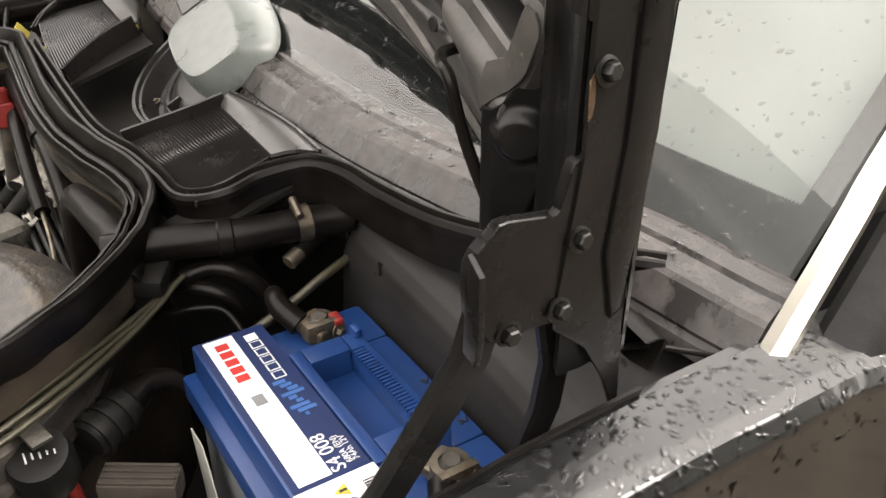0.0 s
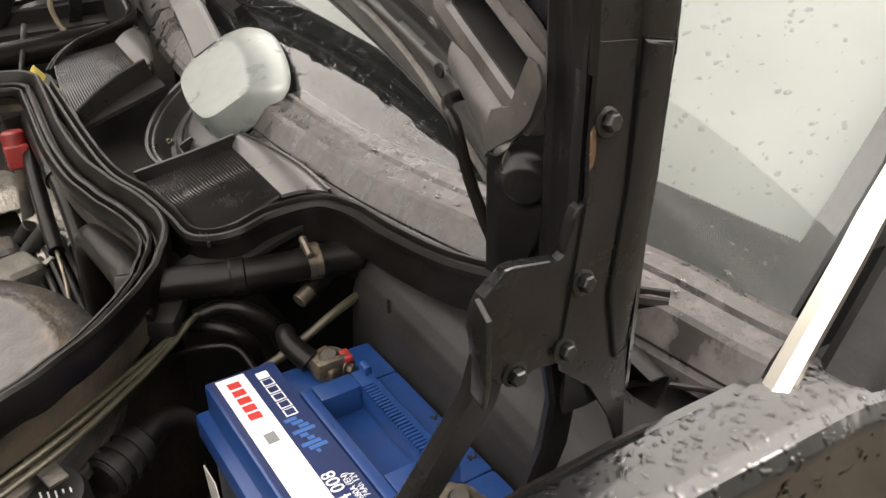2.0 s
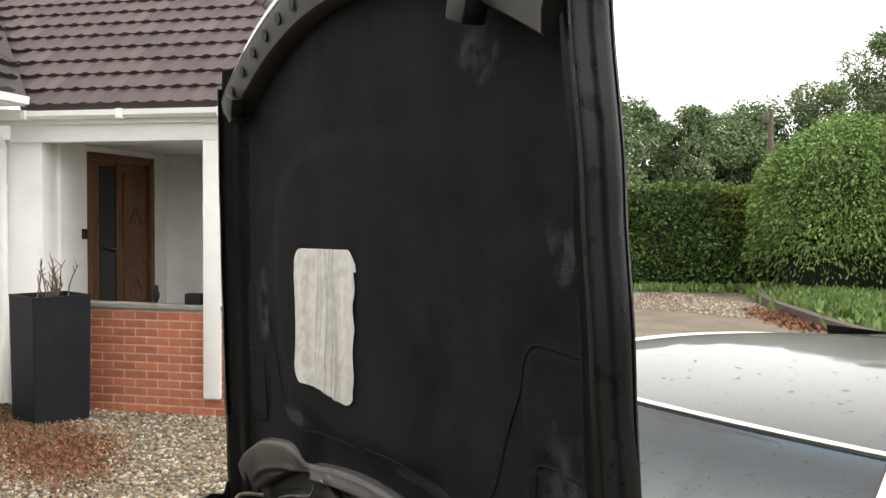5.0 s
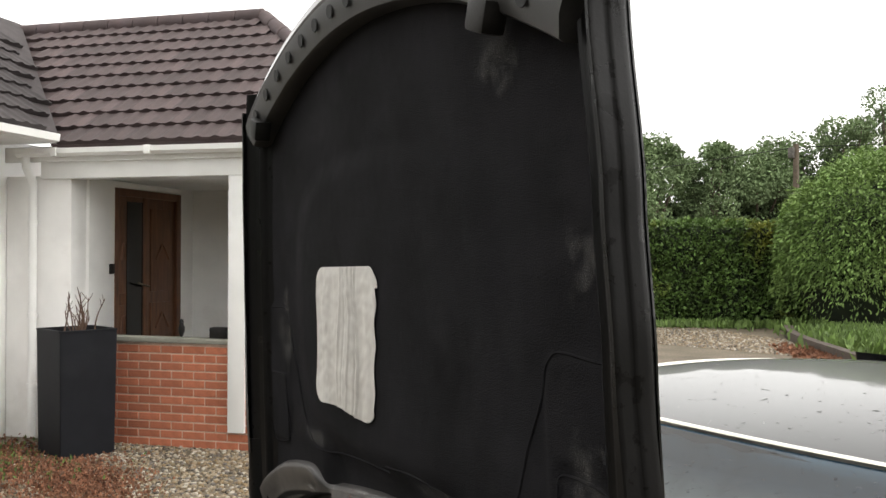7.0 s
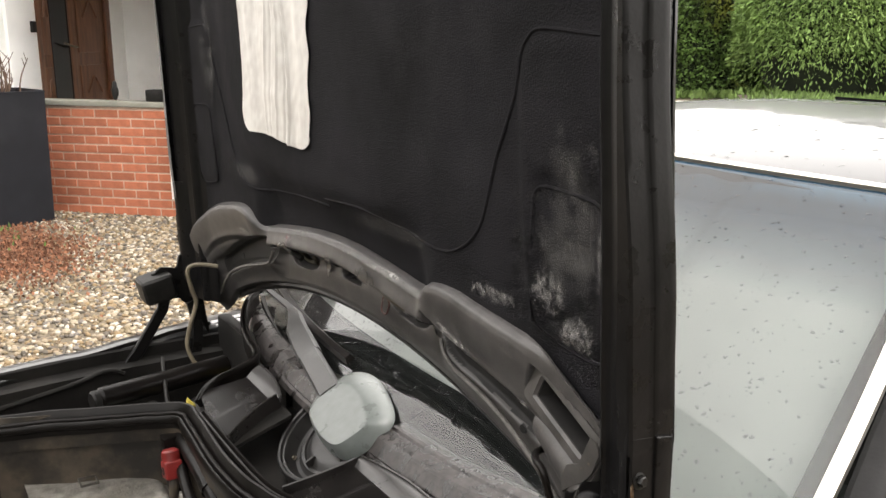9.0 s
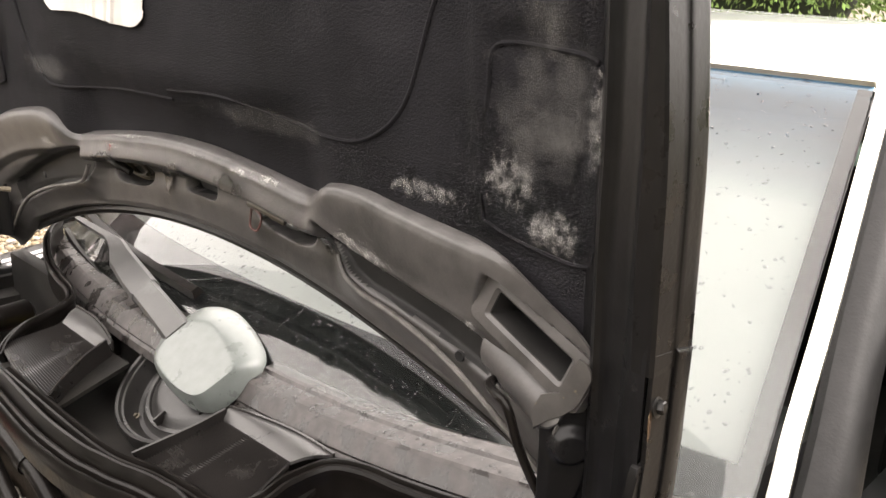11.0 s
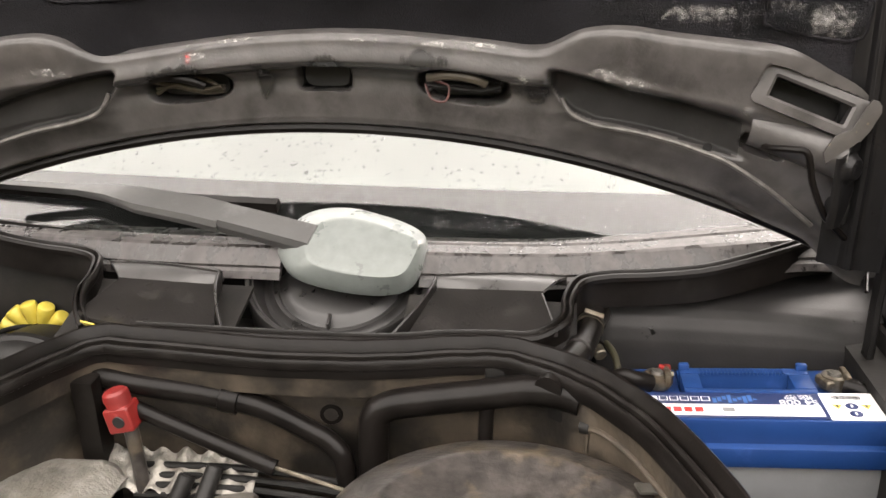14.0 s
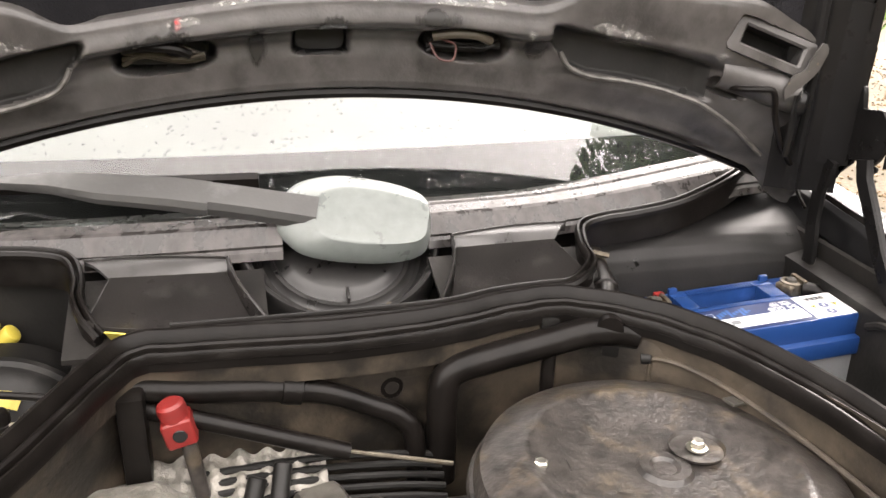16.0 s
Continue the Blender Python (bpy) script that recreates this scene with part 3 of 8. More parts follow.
# header trim and roof
bm = bmesh.new()
sweep(bm, [screen_at(u, 1.0) + Vector((0, 0.002, 0.0105)) for u in np.linspace(-1.02, 1.02, 40)], [(0.0075, -0.012), (0.0075, -0.005), (0.005, -0.002), (-0.004, -0.001), (-0.0075, -0.004), (-0.0075, -0.012)])
part("header_trim", bm, TRIM, car, "thin bright trim along the roof edge")
bm = bmesh.new()
def roof(u, v):
    x = 2 * u - 1
    e = screen_top(x * 0.645)
    y = e.y + 0.012 + (2.15 - e.y) * v
    z = 1.386 - 0.034 * math.exp(-v / 0.15) + 0.040 * math.sin(math.pi * min(1, 0.12 + v * 0.95)) - 0.05 * abs(x) ** 3.2 - 0.03 * max(0, v - 0.7) ** 1.5
    return Vector((x * (0.625 + 0.03 * math.sin(math.pi * v)), y, z))
sheet(bm, roof, 40, 40, (0, 0, -0.02))
part("roof", bm, PAINT, car, "wet black roof with a bright sky sheen")
for side in (1, -1):
    bm = bmesh.new()
    sweep(bm, [roof(0.5 + 0.46 * side, v) + Vector((0, 0, 0.004)) for v in np.linspace(0.01, 0.98, 30)], [(0.006, -0.004), (0.004, 0.003), (-0.004, 0.003), (-0.006, -0.004)])
    part("roof_gutter_trim", bm, TRIM, car)
# rear of the cabin, boot, floor and front panel close the body
bm = bmesh.new()
box(bm, (-0.80, 2.05, 0.35), (0.80, 2.45, 1.0), 0.05)
part("tail_panel", bm, PAINT, car)
bm = bmesh.new()
sheet(bm, lambda u, v: Vector(((2 * u - 1) * (0.72 - 0.12 * v), 2.42 - 0.27 * v, 0.98 + 0.40 * v)), 8, 8, (0, 0.006, 0))
part("rear_window", bm, SIDEGLASS, car)
bm = bmesh.new()
box(bm, (-0.78, -1.0, 0.30), (0.78, 2.3, 0.36), 0.01)
part("floor_pan", bm, BAY, car)
bm = bmesh.new()
box(bm, (-0.74, -1.06, 0.40), (0.74, -1.0, 0.86), 0.02)
part("front_panel", bm, BAY, car)
for x in (-0.76, 0.76):
    for y in (-0.62, 1.95):
        bm = bmesh.new()
        lathe(bm, [(0.16, -0.09), (0.29, -0.09), (0.315, -0.06), (0.315, 0.06), (0.29, 0.09), (0.16, 0.09)], axis_matrix((x, y, 0.315), (1, 0, 0)), 40)
        wheel = part("wheel", bm, RUBBER, car, "black tyre")
        bm = bmesh.new()
        lathe(bm, [(0, 0.05), (0.06, 0.06), (0.15, 0.04), (0.17, 0.085), (0.175, -0.085), (0.15, -0.05), (0, -0.05)], axis_matrix((x, y, 0.315), (1 if x > 0 else -1, 0, 0)), 32)
        part("rim", bm, CAST, wheel)

# dashboard behind the glass
bm = bmesh.new()
sheet(bm, lambda u, v: Vector(((2 * u - 1) * 0.68, 0.30 + 0.42 * v, 0.96 - 0.03 * math.sin(3.1 * u) - 0.10 * v * v)), 12, 8, (0, 0, -0.25))
part("dashboard", bm, CABIN, car, "dark dashboard top")
# bulkhead panels of the engine bay
bm = bmesh.new()
wall = spline([(-0.42, -0.5, 0), (-0.36, -0.36, 0), (-0.30, -0.24, 0), (-0.25, -0.195, 0), (-0.1, -0.188, 0), (0.05, -0.183, 0), (0.18, -0.166, 0), (0.24, -0.163, 0), (0.280, -0.182, 0), (0.325, -0.218, 0), (0.368, -0.260, 0), (0.405, -0.312, 0), (0.435, -0.38, 0), (0.463, -0.47, 0), (0.483, -0.6, 0), (0.495, -0.9, 0)], 8)
def bulk(u, v):
    k = u * (len(wall) - 1)
    i = min(int(k), len(wall) - 2)
    p = wall[i].lerp(wall[i + 1], k - i)
    nrm = (wall[i + 1] - wall[i]).normalized().cross(Vector((0, 0, 1)))
    z = 0.905 - 0.36 * v
    d = 0.006 * step(0.02, 0.06, v) * (1 - step(0.30, 0.36, v)) * (0.5 + 0.5 * math.cos(u * 40))
    return Vector((p.x, p.y, z)) + nrm * d
sheet(bm, bulk, 110, 24, (0, 0.004, 0))
part("bulkhead", bm, DIRTY, car, "grimy olive-brown engine bulkhead")
# pressed bead on the side wall of the bulkhead
bm = bmesh.new()
tube(bm, [(0.352, -0.252, 0.74), (0.347, -0.245, 0.84), (0.356, -0.255, 0.862), (0.395, -0.308, 0.86), (0.440, -0.41, 0.845), (0.474, -0.56, 0.83)], 0.0035, 8, 8)
part("pressed_bead", bm, DIRTY, car)
for p in ((0.036, -0.186, 0.822), (0.398, -0.314, 0.80), (0.436, -0.398, 0.79)):
    bm = bmesh.new()
    lathe(bm, [(0.017, 0.0), (0.014, 0.004), (0.009, 0.004), (0.007, -0.006), (0, -0.006)], axis_matrix(p, (0.05 if p[0] < 0.1 else -0.9, -0.9 if p[0] < 0.1 else -0.35, 0)), 20)
    part("grommet", bm, RUBBER, car)
bm = bmesh.new()
for x in (-0.1, 0.07, -0.02):
    box(bm, (x - 0.03, -0.19, 0.835), (x + 0.03, -0.183, 0.868), 0.002)
part("bulkhead_bracket", bm, DIRTY, car)

# plain plate under hub and vents
bm = bmesh.new()
box(bm, (-0.335, -0.175, 0.842), (0.300, 0.04, 0.852), 0.002)
part("cowl_plate", bm, BAY, car)
for x0, x1 in ((-0.190, -0.104), (0.112, 0.150), (0.276, 0.334), (-0.334, -0.276)):
    bm = bmesh.new()
    sheet(bm, lambda u, v: Vector((x0 + (x1 - x0) * u, -0.172 + 0.125 * v, 0.890 + 0.040 * v)), 4, 4, (0, 0, -0.006))
    part("cowl_infill", bm, BAY, car)
# rear chamber: floors and walls of the battery and servo wells, cowl back wall
bm = bmesh.new()
box(bm, (-0.72, 0.02, 0.55), (-0.30, 0.05, 0.93), 0.004)
part("well_wall", bm, BAY, car)
bm = bmesh.new()
box(bm, (-0.72, -0.6, 0.50), (0.72, 0.08, 0.52), 0.0)
part("well_floor", bm, BAY, car)
bm = bmesh.new()
def cowlback(u, v):
    x = (2 * u - 1) * 0.70
    b = screen_base(x)
    return Vector((x, b.y - 0.03 - 0.02 * v, 0.965 - 0.3 * v))
sheet(bm, cowlback, 24, 4, (0, 0.01, 0))
part("cowl_wall", bm, BAY, car)
# rubber flap between hinge and wing
bm = bmesh.new()
sheet(bm, lambda u, v: Vector((0.690 + 0.043 * u, 0.030 + 0.020 * step(0.0, 0.35, v) - 0.012 * v * v, 0.990 - 0.006 * u - 0.046 * max(0.0, v - 0.2) * (1 - 0.25 * u * u))), 12, 14, (0, 0.003, -0.002))
part("scuttle_flap", bm, RUBBER, car)
bm = bmesh.new()
tube(bm, [(0.70, -0.02, 0.955), (0.715, 0.03, 0.968), (0.735, 0.07, 0.962), (0.745, 0.10, 0.95)], 0.0025, 8, 8)
part("thin_cable", bm, RUBBER, car)
# moulded black tray behind the battery
bm = bmesh.new()
def tray(u, v):
    x = 0.345 + 0.408 * u
    dip = 0.010 * step(0.60, 0.72, x)
    prof = [(0.150, 0.932), (0.10, 0.926), (0.06, 0.919), (0.03, 0.912 - dip * 0.3), (0.014, 0.906 - dip * 0.6), (0.001, 0.897 - dip), (-0.008, 0.884 - dip), (-0.0135, 0.865), (-0.0165, 0.80), (-0.018, 0.70)]
    k = v * (len(prof) - 1)
    i = min(int(k), len(prof) - 2)
    a, b = prof[i], prof[i + 1]
    return Vector((x + 0.012 * step(0.85, 1, u) * v, a[0] + (b[0] - a[0]) * (k - i) + 0.035 * step(0.06, 0, u), a[1] + (b[1] - a[1]) * (k - i) - 0.02 * step(0.08, 0, u)))
sheet(bm, tray, 40, 45, (0, 0.006, -0.004))
part("battery_tray_cover", bm, TRAY, car, "smooth rounded black tray behind the battery, wet with puddles")

# lower windscreen trim: two long rounded strips either side of the wiper hub
def cowl_strip(x0, x1):
    bm = bmesh.new()
    n = 40
    path = []
    for i in range(n + 1):
        x = x0 + (x1 - x0) * i / n
        b = screen_base(x)
        path.append(Vector((x, b.y - 0.032, 0.964 + 0.022 * step(0.25, 0.7, x) - 0.012 * step(0.62, 0.77, x) - 0.035 * max(0.0, -x - 0.1))))
    pr = [(0.040, 0.012), (0.030, 0.0145), (0.013, 0.0130), (0.0095, 0.0090), (0.0060, 0.0118), (-0.0150, 0.0080), (-0.0200, 0.0050), (-0.0350, -0.0160), (-0.0335, -0.020), (-0.038, -0.024), (-0.042, -0.034), (-0.036, -0.036), (-0.028, -0.024), (0.0, -0.006), (0.038, 0.004)]
    sg = 1 if x1 > x0 else -1
    sweep(bm, path, [(-a * sg, b) for a, b in pr])
    return part("lower_screen_trim", bm, COWL, car, "wet grey strip under the windscreen", angle=16)


cowl_strip(0.118, 0.754)
cowl_strip(-0.70, -0.075)


# ---------------------------------------------------------------- bonnet
bonnet = thing("bonnet", "black car bonnet raised upright showing its underside", "car bonnet", (0, 0.0, 0.98))
W_EDGE = [(0.98, 0.728), (1.1, 0.727), (1.35, 0.722), (1.6, 0.714), (1.8, 0.703), (2.04, 0.684), (2.2, 0.655), (2.3, 0.6)]


def edge_x(z):
    return pick(z, W_EDGE) if z > 1.1 else 0.727


def arch(x):
    return 1.135 - 0.33 * min(abs(x), 0.66) ** 2


RIDGE = [(0, 1.271), (0.07, 1.271), (0.142, 1.266), (0.215, 1.259), (0.265, 1.253), (0.285, 1.258), (0.309, 1.275), (0.335, 1.283), (0.376, 1.284), (0.43, 1.276), (0.50, 1.269), (0.56, 1.263), (0.585, 1.254), (0.616, 1.236), (0.66, 1.214), (0.71, 1.15)]
RIDGE_FAR = [(0, 1.271), (0.07, 1.267), (0.14, 1.259), (0.209, 1.249), (0.277, 1.238), (0.300, 1.234), (0.318, 1.237), (0.345, 1.253), (0.374, 1.261), (0.407, 1.261), (0.44, 1.256), (0.50, 1.246), (0.56, 1.232), (0.61, 1.214), (0.66, 1.180), (0.71, 1.13)]


RIDGE_A, RIDGE_B = np.array(RIDGE).T, np.array(RIDGE_FAR).T


def ridge(x):
    t = RIDGE_A if x > 0 else RIDGE_B
    return float(np.interp([abs(abs(x) + d) for d in (-0.014, -0.005, 0.005, 0.014)], t[0], t[1]).mean())


def inside(x, z, cx, cz, w, h, turn=0.0, p=4.0):
    """1 within a rounded pocket, falling off at its rim."""
    c, s = math.cos(turn), math.sin(turn)
    a, b = (x - cx) * c + (z - cz) * s, -(x - cx) * s + (z - cz) * c
    r = (abs(a / w) ** p + abs(b / h) ** p) ** (1 / p)
    return 1 - step(0.88, 1.06, r)


RECESS = [(0.284, 1.226, 1.207), (0.300, 1.224, 1.186), (0.317, 1.220, 1.169), (0.346, 1.213, 1.157), (0.395, 1.200, 1.150), (0.446, 1.190, 1.139), (0.485, 1.179, 1.127), (0.540, 1.163, 1.112)]
RECESS_FAR = [(0.293, 1.211, 1.200), (0.312, 1.208, 1.176), (0.332, 1.204, 1.151), (0.369, 1.196, 1.139), (0.442, 1.174, 1.121), (0.517, 1.145, 1.094), (0.575, 1.118, 1.072), (0.64, 1.088, 1.045)]


def in_recess(x, z):
    """1 inside the pressed recess beside the arch, 0 outside."""
    t = RECESS if x > 0 else RECESS_FAR
    a = abs(x)
    top, low = np.interp(a, [r[0] for r in t], [r[1] for r in t]), np.interp(a, [r[0] for r in t], [r[2] for r in t])
    return step(t[0][0] - 0.006, t[0][0] + 0.012, a) * step(t[-1][0] + 0.01, t[-1][0] - 0.03, a) * step(top + 0.005, top - 0.007, z) * step(low - 0.004, low + 0.006, z)


def frame_depth(x, z, v):
    """How far the inner frame of the bonnet lies back, at x and height z; v from 0 at the arch to 1 at the ridge."""
    a = abs(x) - (0.022 if x < 0 else 0.0)
    mid = pick(v, [(0, 0.050), (0.06, 0.036), (0.12, 0.034), (0.34, 0.032), (0.50, 0.034), (0.60, 0.026), (0.67, -0.002), (0.72, -0.010), (0.90, -0.006), (0.96, -0.002), (1.0, 0.010)])
    out = pick(v, [(0, 0.050), (0.05, 0.034), (0.30, 0.016), (0.40, 0.008), (0.56, -0.003), (0.64, -0.015), (0.93, -0.024), (0.97, -0.022), (1.0, -0.010)])
    y = mid + (out - mid) * step(0.265, 0.33, a)
    side = pick(v, [(0, 0.03), (0.2, 0.005), (0.5, -0.012), (1.0, -0.022)]) - (0.016 * v if x < 0 else 0.0)
    y += (side - y) * (step(0.50, 0.60, a) if x > 0 else step(0.58, 0.67, a))
    y += (max(y + 0.012, 0.026) - y) * in_recess(x, z)
    # wells with wiring, the plain centre well, the long slot and the small slot
    y += 0.045 * inside(x, z, -0.205, 1.186, 0.060, 0.021, 0.10, 2.6)
    y += 0.045 * inside(x, z, 0.174, 1.197, 0.060, 0.023, -0.12, 2.6)
    y += 0.030 * inside(x, z, -0.014, 1.204, 0.036, 0.018, 0, 8)
    y += 0.075 * inside(x, z, 0.598, 1.1988, 0.062, 0.023, -0.35, 9)
    y += 0.03 * inside(x, z, 0.556, 1.135, 0.026, 0.012, -0.25, 4)
    return y


bm = bmesh.new()
def inner_frame(u, v):
    x = (2 * u - 1) * 0.712
    z0, z1 = arch(x), ridge(x)
    z0 -= 0.05 * step(0.62, 0.71, abs(x))
    z = z0 + (z1 - z0) * v
    return Vector((x, frame_depth(x, z, v), z))
sheet(bm, inner_frame, 560, 92, (0, 0.003, 0))
# shade of the side recesses and centre well set as darker face colours
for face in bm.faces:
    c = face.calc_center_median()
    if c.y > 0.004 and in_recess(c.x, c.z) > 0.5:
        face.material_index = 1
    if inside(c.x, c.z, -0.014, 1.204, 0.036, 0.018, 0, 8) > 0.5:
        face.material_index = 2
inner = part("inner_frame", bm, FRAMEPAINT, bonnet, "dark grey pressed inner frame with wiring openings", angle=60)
inner.data.materials.append(HOLLOWSHADE)
inner.data.materials.append(INKSHADE)
# white scuffs, pale dust and dark run-offs on the frame
SCUFF = smear_material("white_scuff", (0.42, 0.41, 0.39), 115, (0.49, 0.78), 0.7)
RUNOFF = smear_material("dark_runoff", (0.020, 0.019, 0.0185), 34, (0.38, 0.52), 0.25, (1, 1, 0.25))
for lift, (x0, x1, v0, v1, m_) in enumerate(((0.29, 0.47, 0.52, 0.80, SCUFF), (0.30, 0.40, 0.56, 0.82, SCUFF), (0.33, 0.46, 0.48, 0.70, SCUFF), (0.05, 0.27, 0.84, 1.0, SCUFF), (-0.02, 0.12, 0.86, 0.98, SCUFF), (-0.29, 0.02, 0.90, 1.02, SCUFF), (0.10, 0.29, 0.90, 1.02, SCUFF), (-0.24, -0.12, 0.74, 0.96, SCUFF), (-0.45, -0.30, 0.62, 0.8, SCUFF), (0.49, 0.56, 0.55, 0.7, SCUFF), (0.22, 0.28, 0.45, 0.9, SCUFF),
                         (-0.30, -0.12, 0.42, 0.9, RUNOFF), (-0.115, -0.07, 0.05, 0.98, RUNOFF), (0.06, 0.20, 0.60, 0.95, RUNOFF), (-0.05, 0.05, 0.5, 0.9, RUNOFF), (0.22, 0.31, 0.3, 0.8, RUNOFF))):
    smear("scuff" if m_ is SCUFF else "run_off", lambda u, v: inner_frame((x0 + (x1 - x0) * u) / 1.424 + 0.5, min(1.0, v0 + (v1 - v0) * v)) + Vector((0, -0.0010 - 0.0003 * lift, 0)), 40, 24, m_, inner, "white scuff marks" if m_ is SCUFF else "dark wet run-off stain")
# sealing lip under the arch
bm = bmesh.new()
sweep(bm, [Vector((x, 0.052, arch(x) - 0.004)) for x in np.linspace(-0.66, 0.66, 70)], ring2(0.008, 8))
part("arch_lip", bm, RUBBER, inner)
# pressed lines of the side wells
for side in (1, -1):
    bm = bmesh.new()
    seam = [(0.302, 1.188, 0.012), (0.308, 1.176, 0.010), (0.318, 1.166, 0.009), (0.346, 1.155, 0.008), (0.395, 1.148, 0.006), (0.446, 1.137, 0.003), (0.485, 1.125, 0.0), (0.514, 1.114, -0.003), (0.57, 1.079, -0.002), (0.629, 1.032, 0.004)] if side > 0 else [(-0.312, 1.178, 0.012), (-0.320, 1.162, 0.010), (-0.334, 1.149, 0.009), (-0.369, 1.137, 0.007), (-0.442, 1.119, 0.004), (-0.517, 1.091, -0.004), (-0.57, 1.056, -0.006), (-0.63, 1.01, 0.0)]
    tube(bm, [(x, y, z) for x, z, y in seam], 0.0034, 8, 8)
    part("pressed_line", bm, bpy.data.materials.get("worn_edge") or material("worn_edge", (0.09, 0.084, 0.078), 0.5, 0.2, 0.5, 60, 0.1), inner)
# black discs painted for the dark of small holes
for p in ((0.490, 0.017, 1.130), (-0.487, 0.017, 1.130), (0.692, -0.010, 1.080)):
    bm = bmesh.new()
    lathe(bm, [(0.0065, 0), (0.0055, 0.002), (0, 0.0015)], axis_matrix((p[0], p[1] - 0.006, p[2]), (0, -1, 0)), 16)
    part("hole_disc", bm, INKSHADE, inner)
# black plates added as painted shade inside the wells
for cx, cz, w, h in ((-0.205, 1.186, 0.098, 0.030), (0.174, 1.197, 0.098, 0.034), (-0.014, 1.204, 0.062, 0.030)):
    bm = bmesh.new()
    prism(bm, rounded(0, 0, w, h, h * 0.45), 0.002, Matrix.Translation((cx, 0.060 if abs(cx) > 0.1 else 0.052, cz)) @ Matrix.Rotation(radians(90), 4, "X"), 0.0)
    part("well_shade_plate", bm, INKSHADE, inner)
# wiring inside the two wells
for cx, cz, reds in ((-0.205, 1.186, False), (0.174, 1.197, True)):
    rng = random.Random(int(cx * 1000))
    bm = bmesh.new()
    for k in range(4):
        q = [Vector((cx + dx, 0.03 + rng.uniform(0, 0.012), cz + rng.uniform(-0.012, 0.012))) for dx in (-0.05, -0.02, 0.015, 0.048)]
        tube(bm, q, 0.0032, 6, 8)
    part("wiring", bm, WIRE if not reds else PLASTIC, inner, "bundle of loose wires")
    bm = bmesh.new()
    tube(bm, [(cx - 0.046, 0.018, cz + 0.012), (cx - 0.02, 0.008, cz + 0.017), (cx + 0.01, 0.006, cz + 0.015), (cx + 0.03, 0.014, cz + 0.006)], 0.006, 8, 10)
    part("taped_loom", bm, WIRE if reds else RUBBER, inner)
    if reds:
        bm = bmesh.new()
        tube(bm, [(cx - 0.05, 0.02, cz + 0.004), (cx - 0.04, 0.01, cz - 0.014), (cx - 0.022, 0.008, cz - 0.016), (cx - 0.018, 0.012, cz + 0.002), (cx - 0.036, 0.012, cz + 0.01)], 0.0016, 8, 6)
        part("red_wire", bm, material("copper_red_wire", (0.06, 0.018, 0.014), 0.5, 0, 0.1, 20, 0), inner)
REDMARK = smear_material("faded_red_mark", (0.34, 0.03, 0.032), 110, (0.36, 0.56), 0.7)
smear("red_paint_mark", lambda u, v: inner_frame((-0.196 + 0.022 * u) / 1.424 + 0.5, 0.74 + 0.20 * v) + Vector((0, -0.0016, 0)), 10, 10, REDMARK, inner, "faded red paint mark")

# plate with the long slot, standing proud of the frame
su = Vector((0.088, -0.010, -0.032)).normalized()
sn = su.cross(Vector((0.005, 0.004, 0.023))).normalized()
sv = sn.cross(su)
plate_m = Matrix.Translation((0.599, -0.0215, 1.1988)) @ Matrix((su, sv, sn)).transposed().to_4x4()
bm = bmesh.new()
loops = []
for cx, cy, w, h, r, d in ((0.004, -0.001, 0.144, 0.052, 0.008, -0.010), (0.004, -0.001, 0.142, 0.050, 0.008, 0.0), (0.0, 0.0, 0.102, 0.031, 0.004, 0.001), (0.0, 0.0, 0.098, 0.027, 0.003, -0.001), (0.0, 0.0, 0.095, 0.0245, 0.002, -0.002), (0.0, 0.0, 0.095, 0.0245, 0.002, -0.004)):
    loops.append([bm.verts.new(plate_m @ Vector((x, y, d))) for x, y in rounded(cx, cy, w, h, r)])
for r0, r1 in zip(loops, loops[1:]):
    for j in range(len(r0)):
        bm.faces.new((r0[j], r0[(j + 1) % len(r0)], r1[(j + 1) % len(r0)], r1[j]))
part("slot_plate", bm, FRAMEPAINT, inner, "grey plate with a long open slot", angle=40)
# lining added behind the slot, its colour carrying the hollow's shade
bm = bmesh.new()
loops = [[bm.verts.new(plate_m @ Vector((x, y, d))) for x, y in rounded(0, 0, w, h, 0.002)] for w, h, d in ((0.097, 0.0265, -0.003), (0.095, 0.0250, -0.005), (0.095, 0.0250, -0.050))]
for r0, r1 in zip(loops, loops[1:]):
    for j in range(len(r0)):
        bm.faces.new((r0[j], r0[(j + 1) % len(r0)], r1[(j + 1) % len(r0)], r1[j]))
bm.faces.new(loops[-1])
part("slot_shade_lining", bm, HOLLOWSHADE, inner, "dark lining painted for the shade inside the slot")
# folded corner beam below the slot, its open end, and the round boss beneath it
bm = bmesh.new()
def beam(u, v):
    a = Vector((0.536, 0.012, 1.160)).lerp(Vector((0.646, -0.015, 1.128)), u)
    ang = radians(-70 + 200 * v)
    r = 0.023 + 0.003 * u
    return a + Vector((0.10 * r * math.sin(ang), -r * math.cos(ang), r * 1.05 * math.sin(ang)))
sheet(bm, beam, 16, 16, (0.001, 0.003, 0.0))
part("corner_beam", bm, FRAMEPAINT, bonnet, "grey folded corner beam with an open end", angle=60)
# black disc standing for the shade inside the beam's open end
bm = bmesh.new()
lathe(bm, [(0.0, 0.0), (0.023, 0.0), (0.022, 0.003)], axis_matrix((0.636, -0.010, 1.131), (0.9, -0.2, -0.3)), 20)
part("beam_shadow_plate", bm, INKSHADE, bonnet)
bm = bmesh.new()
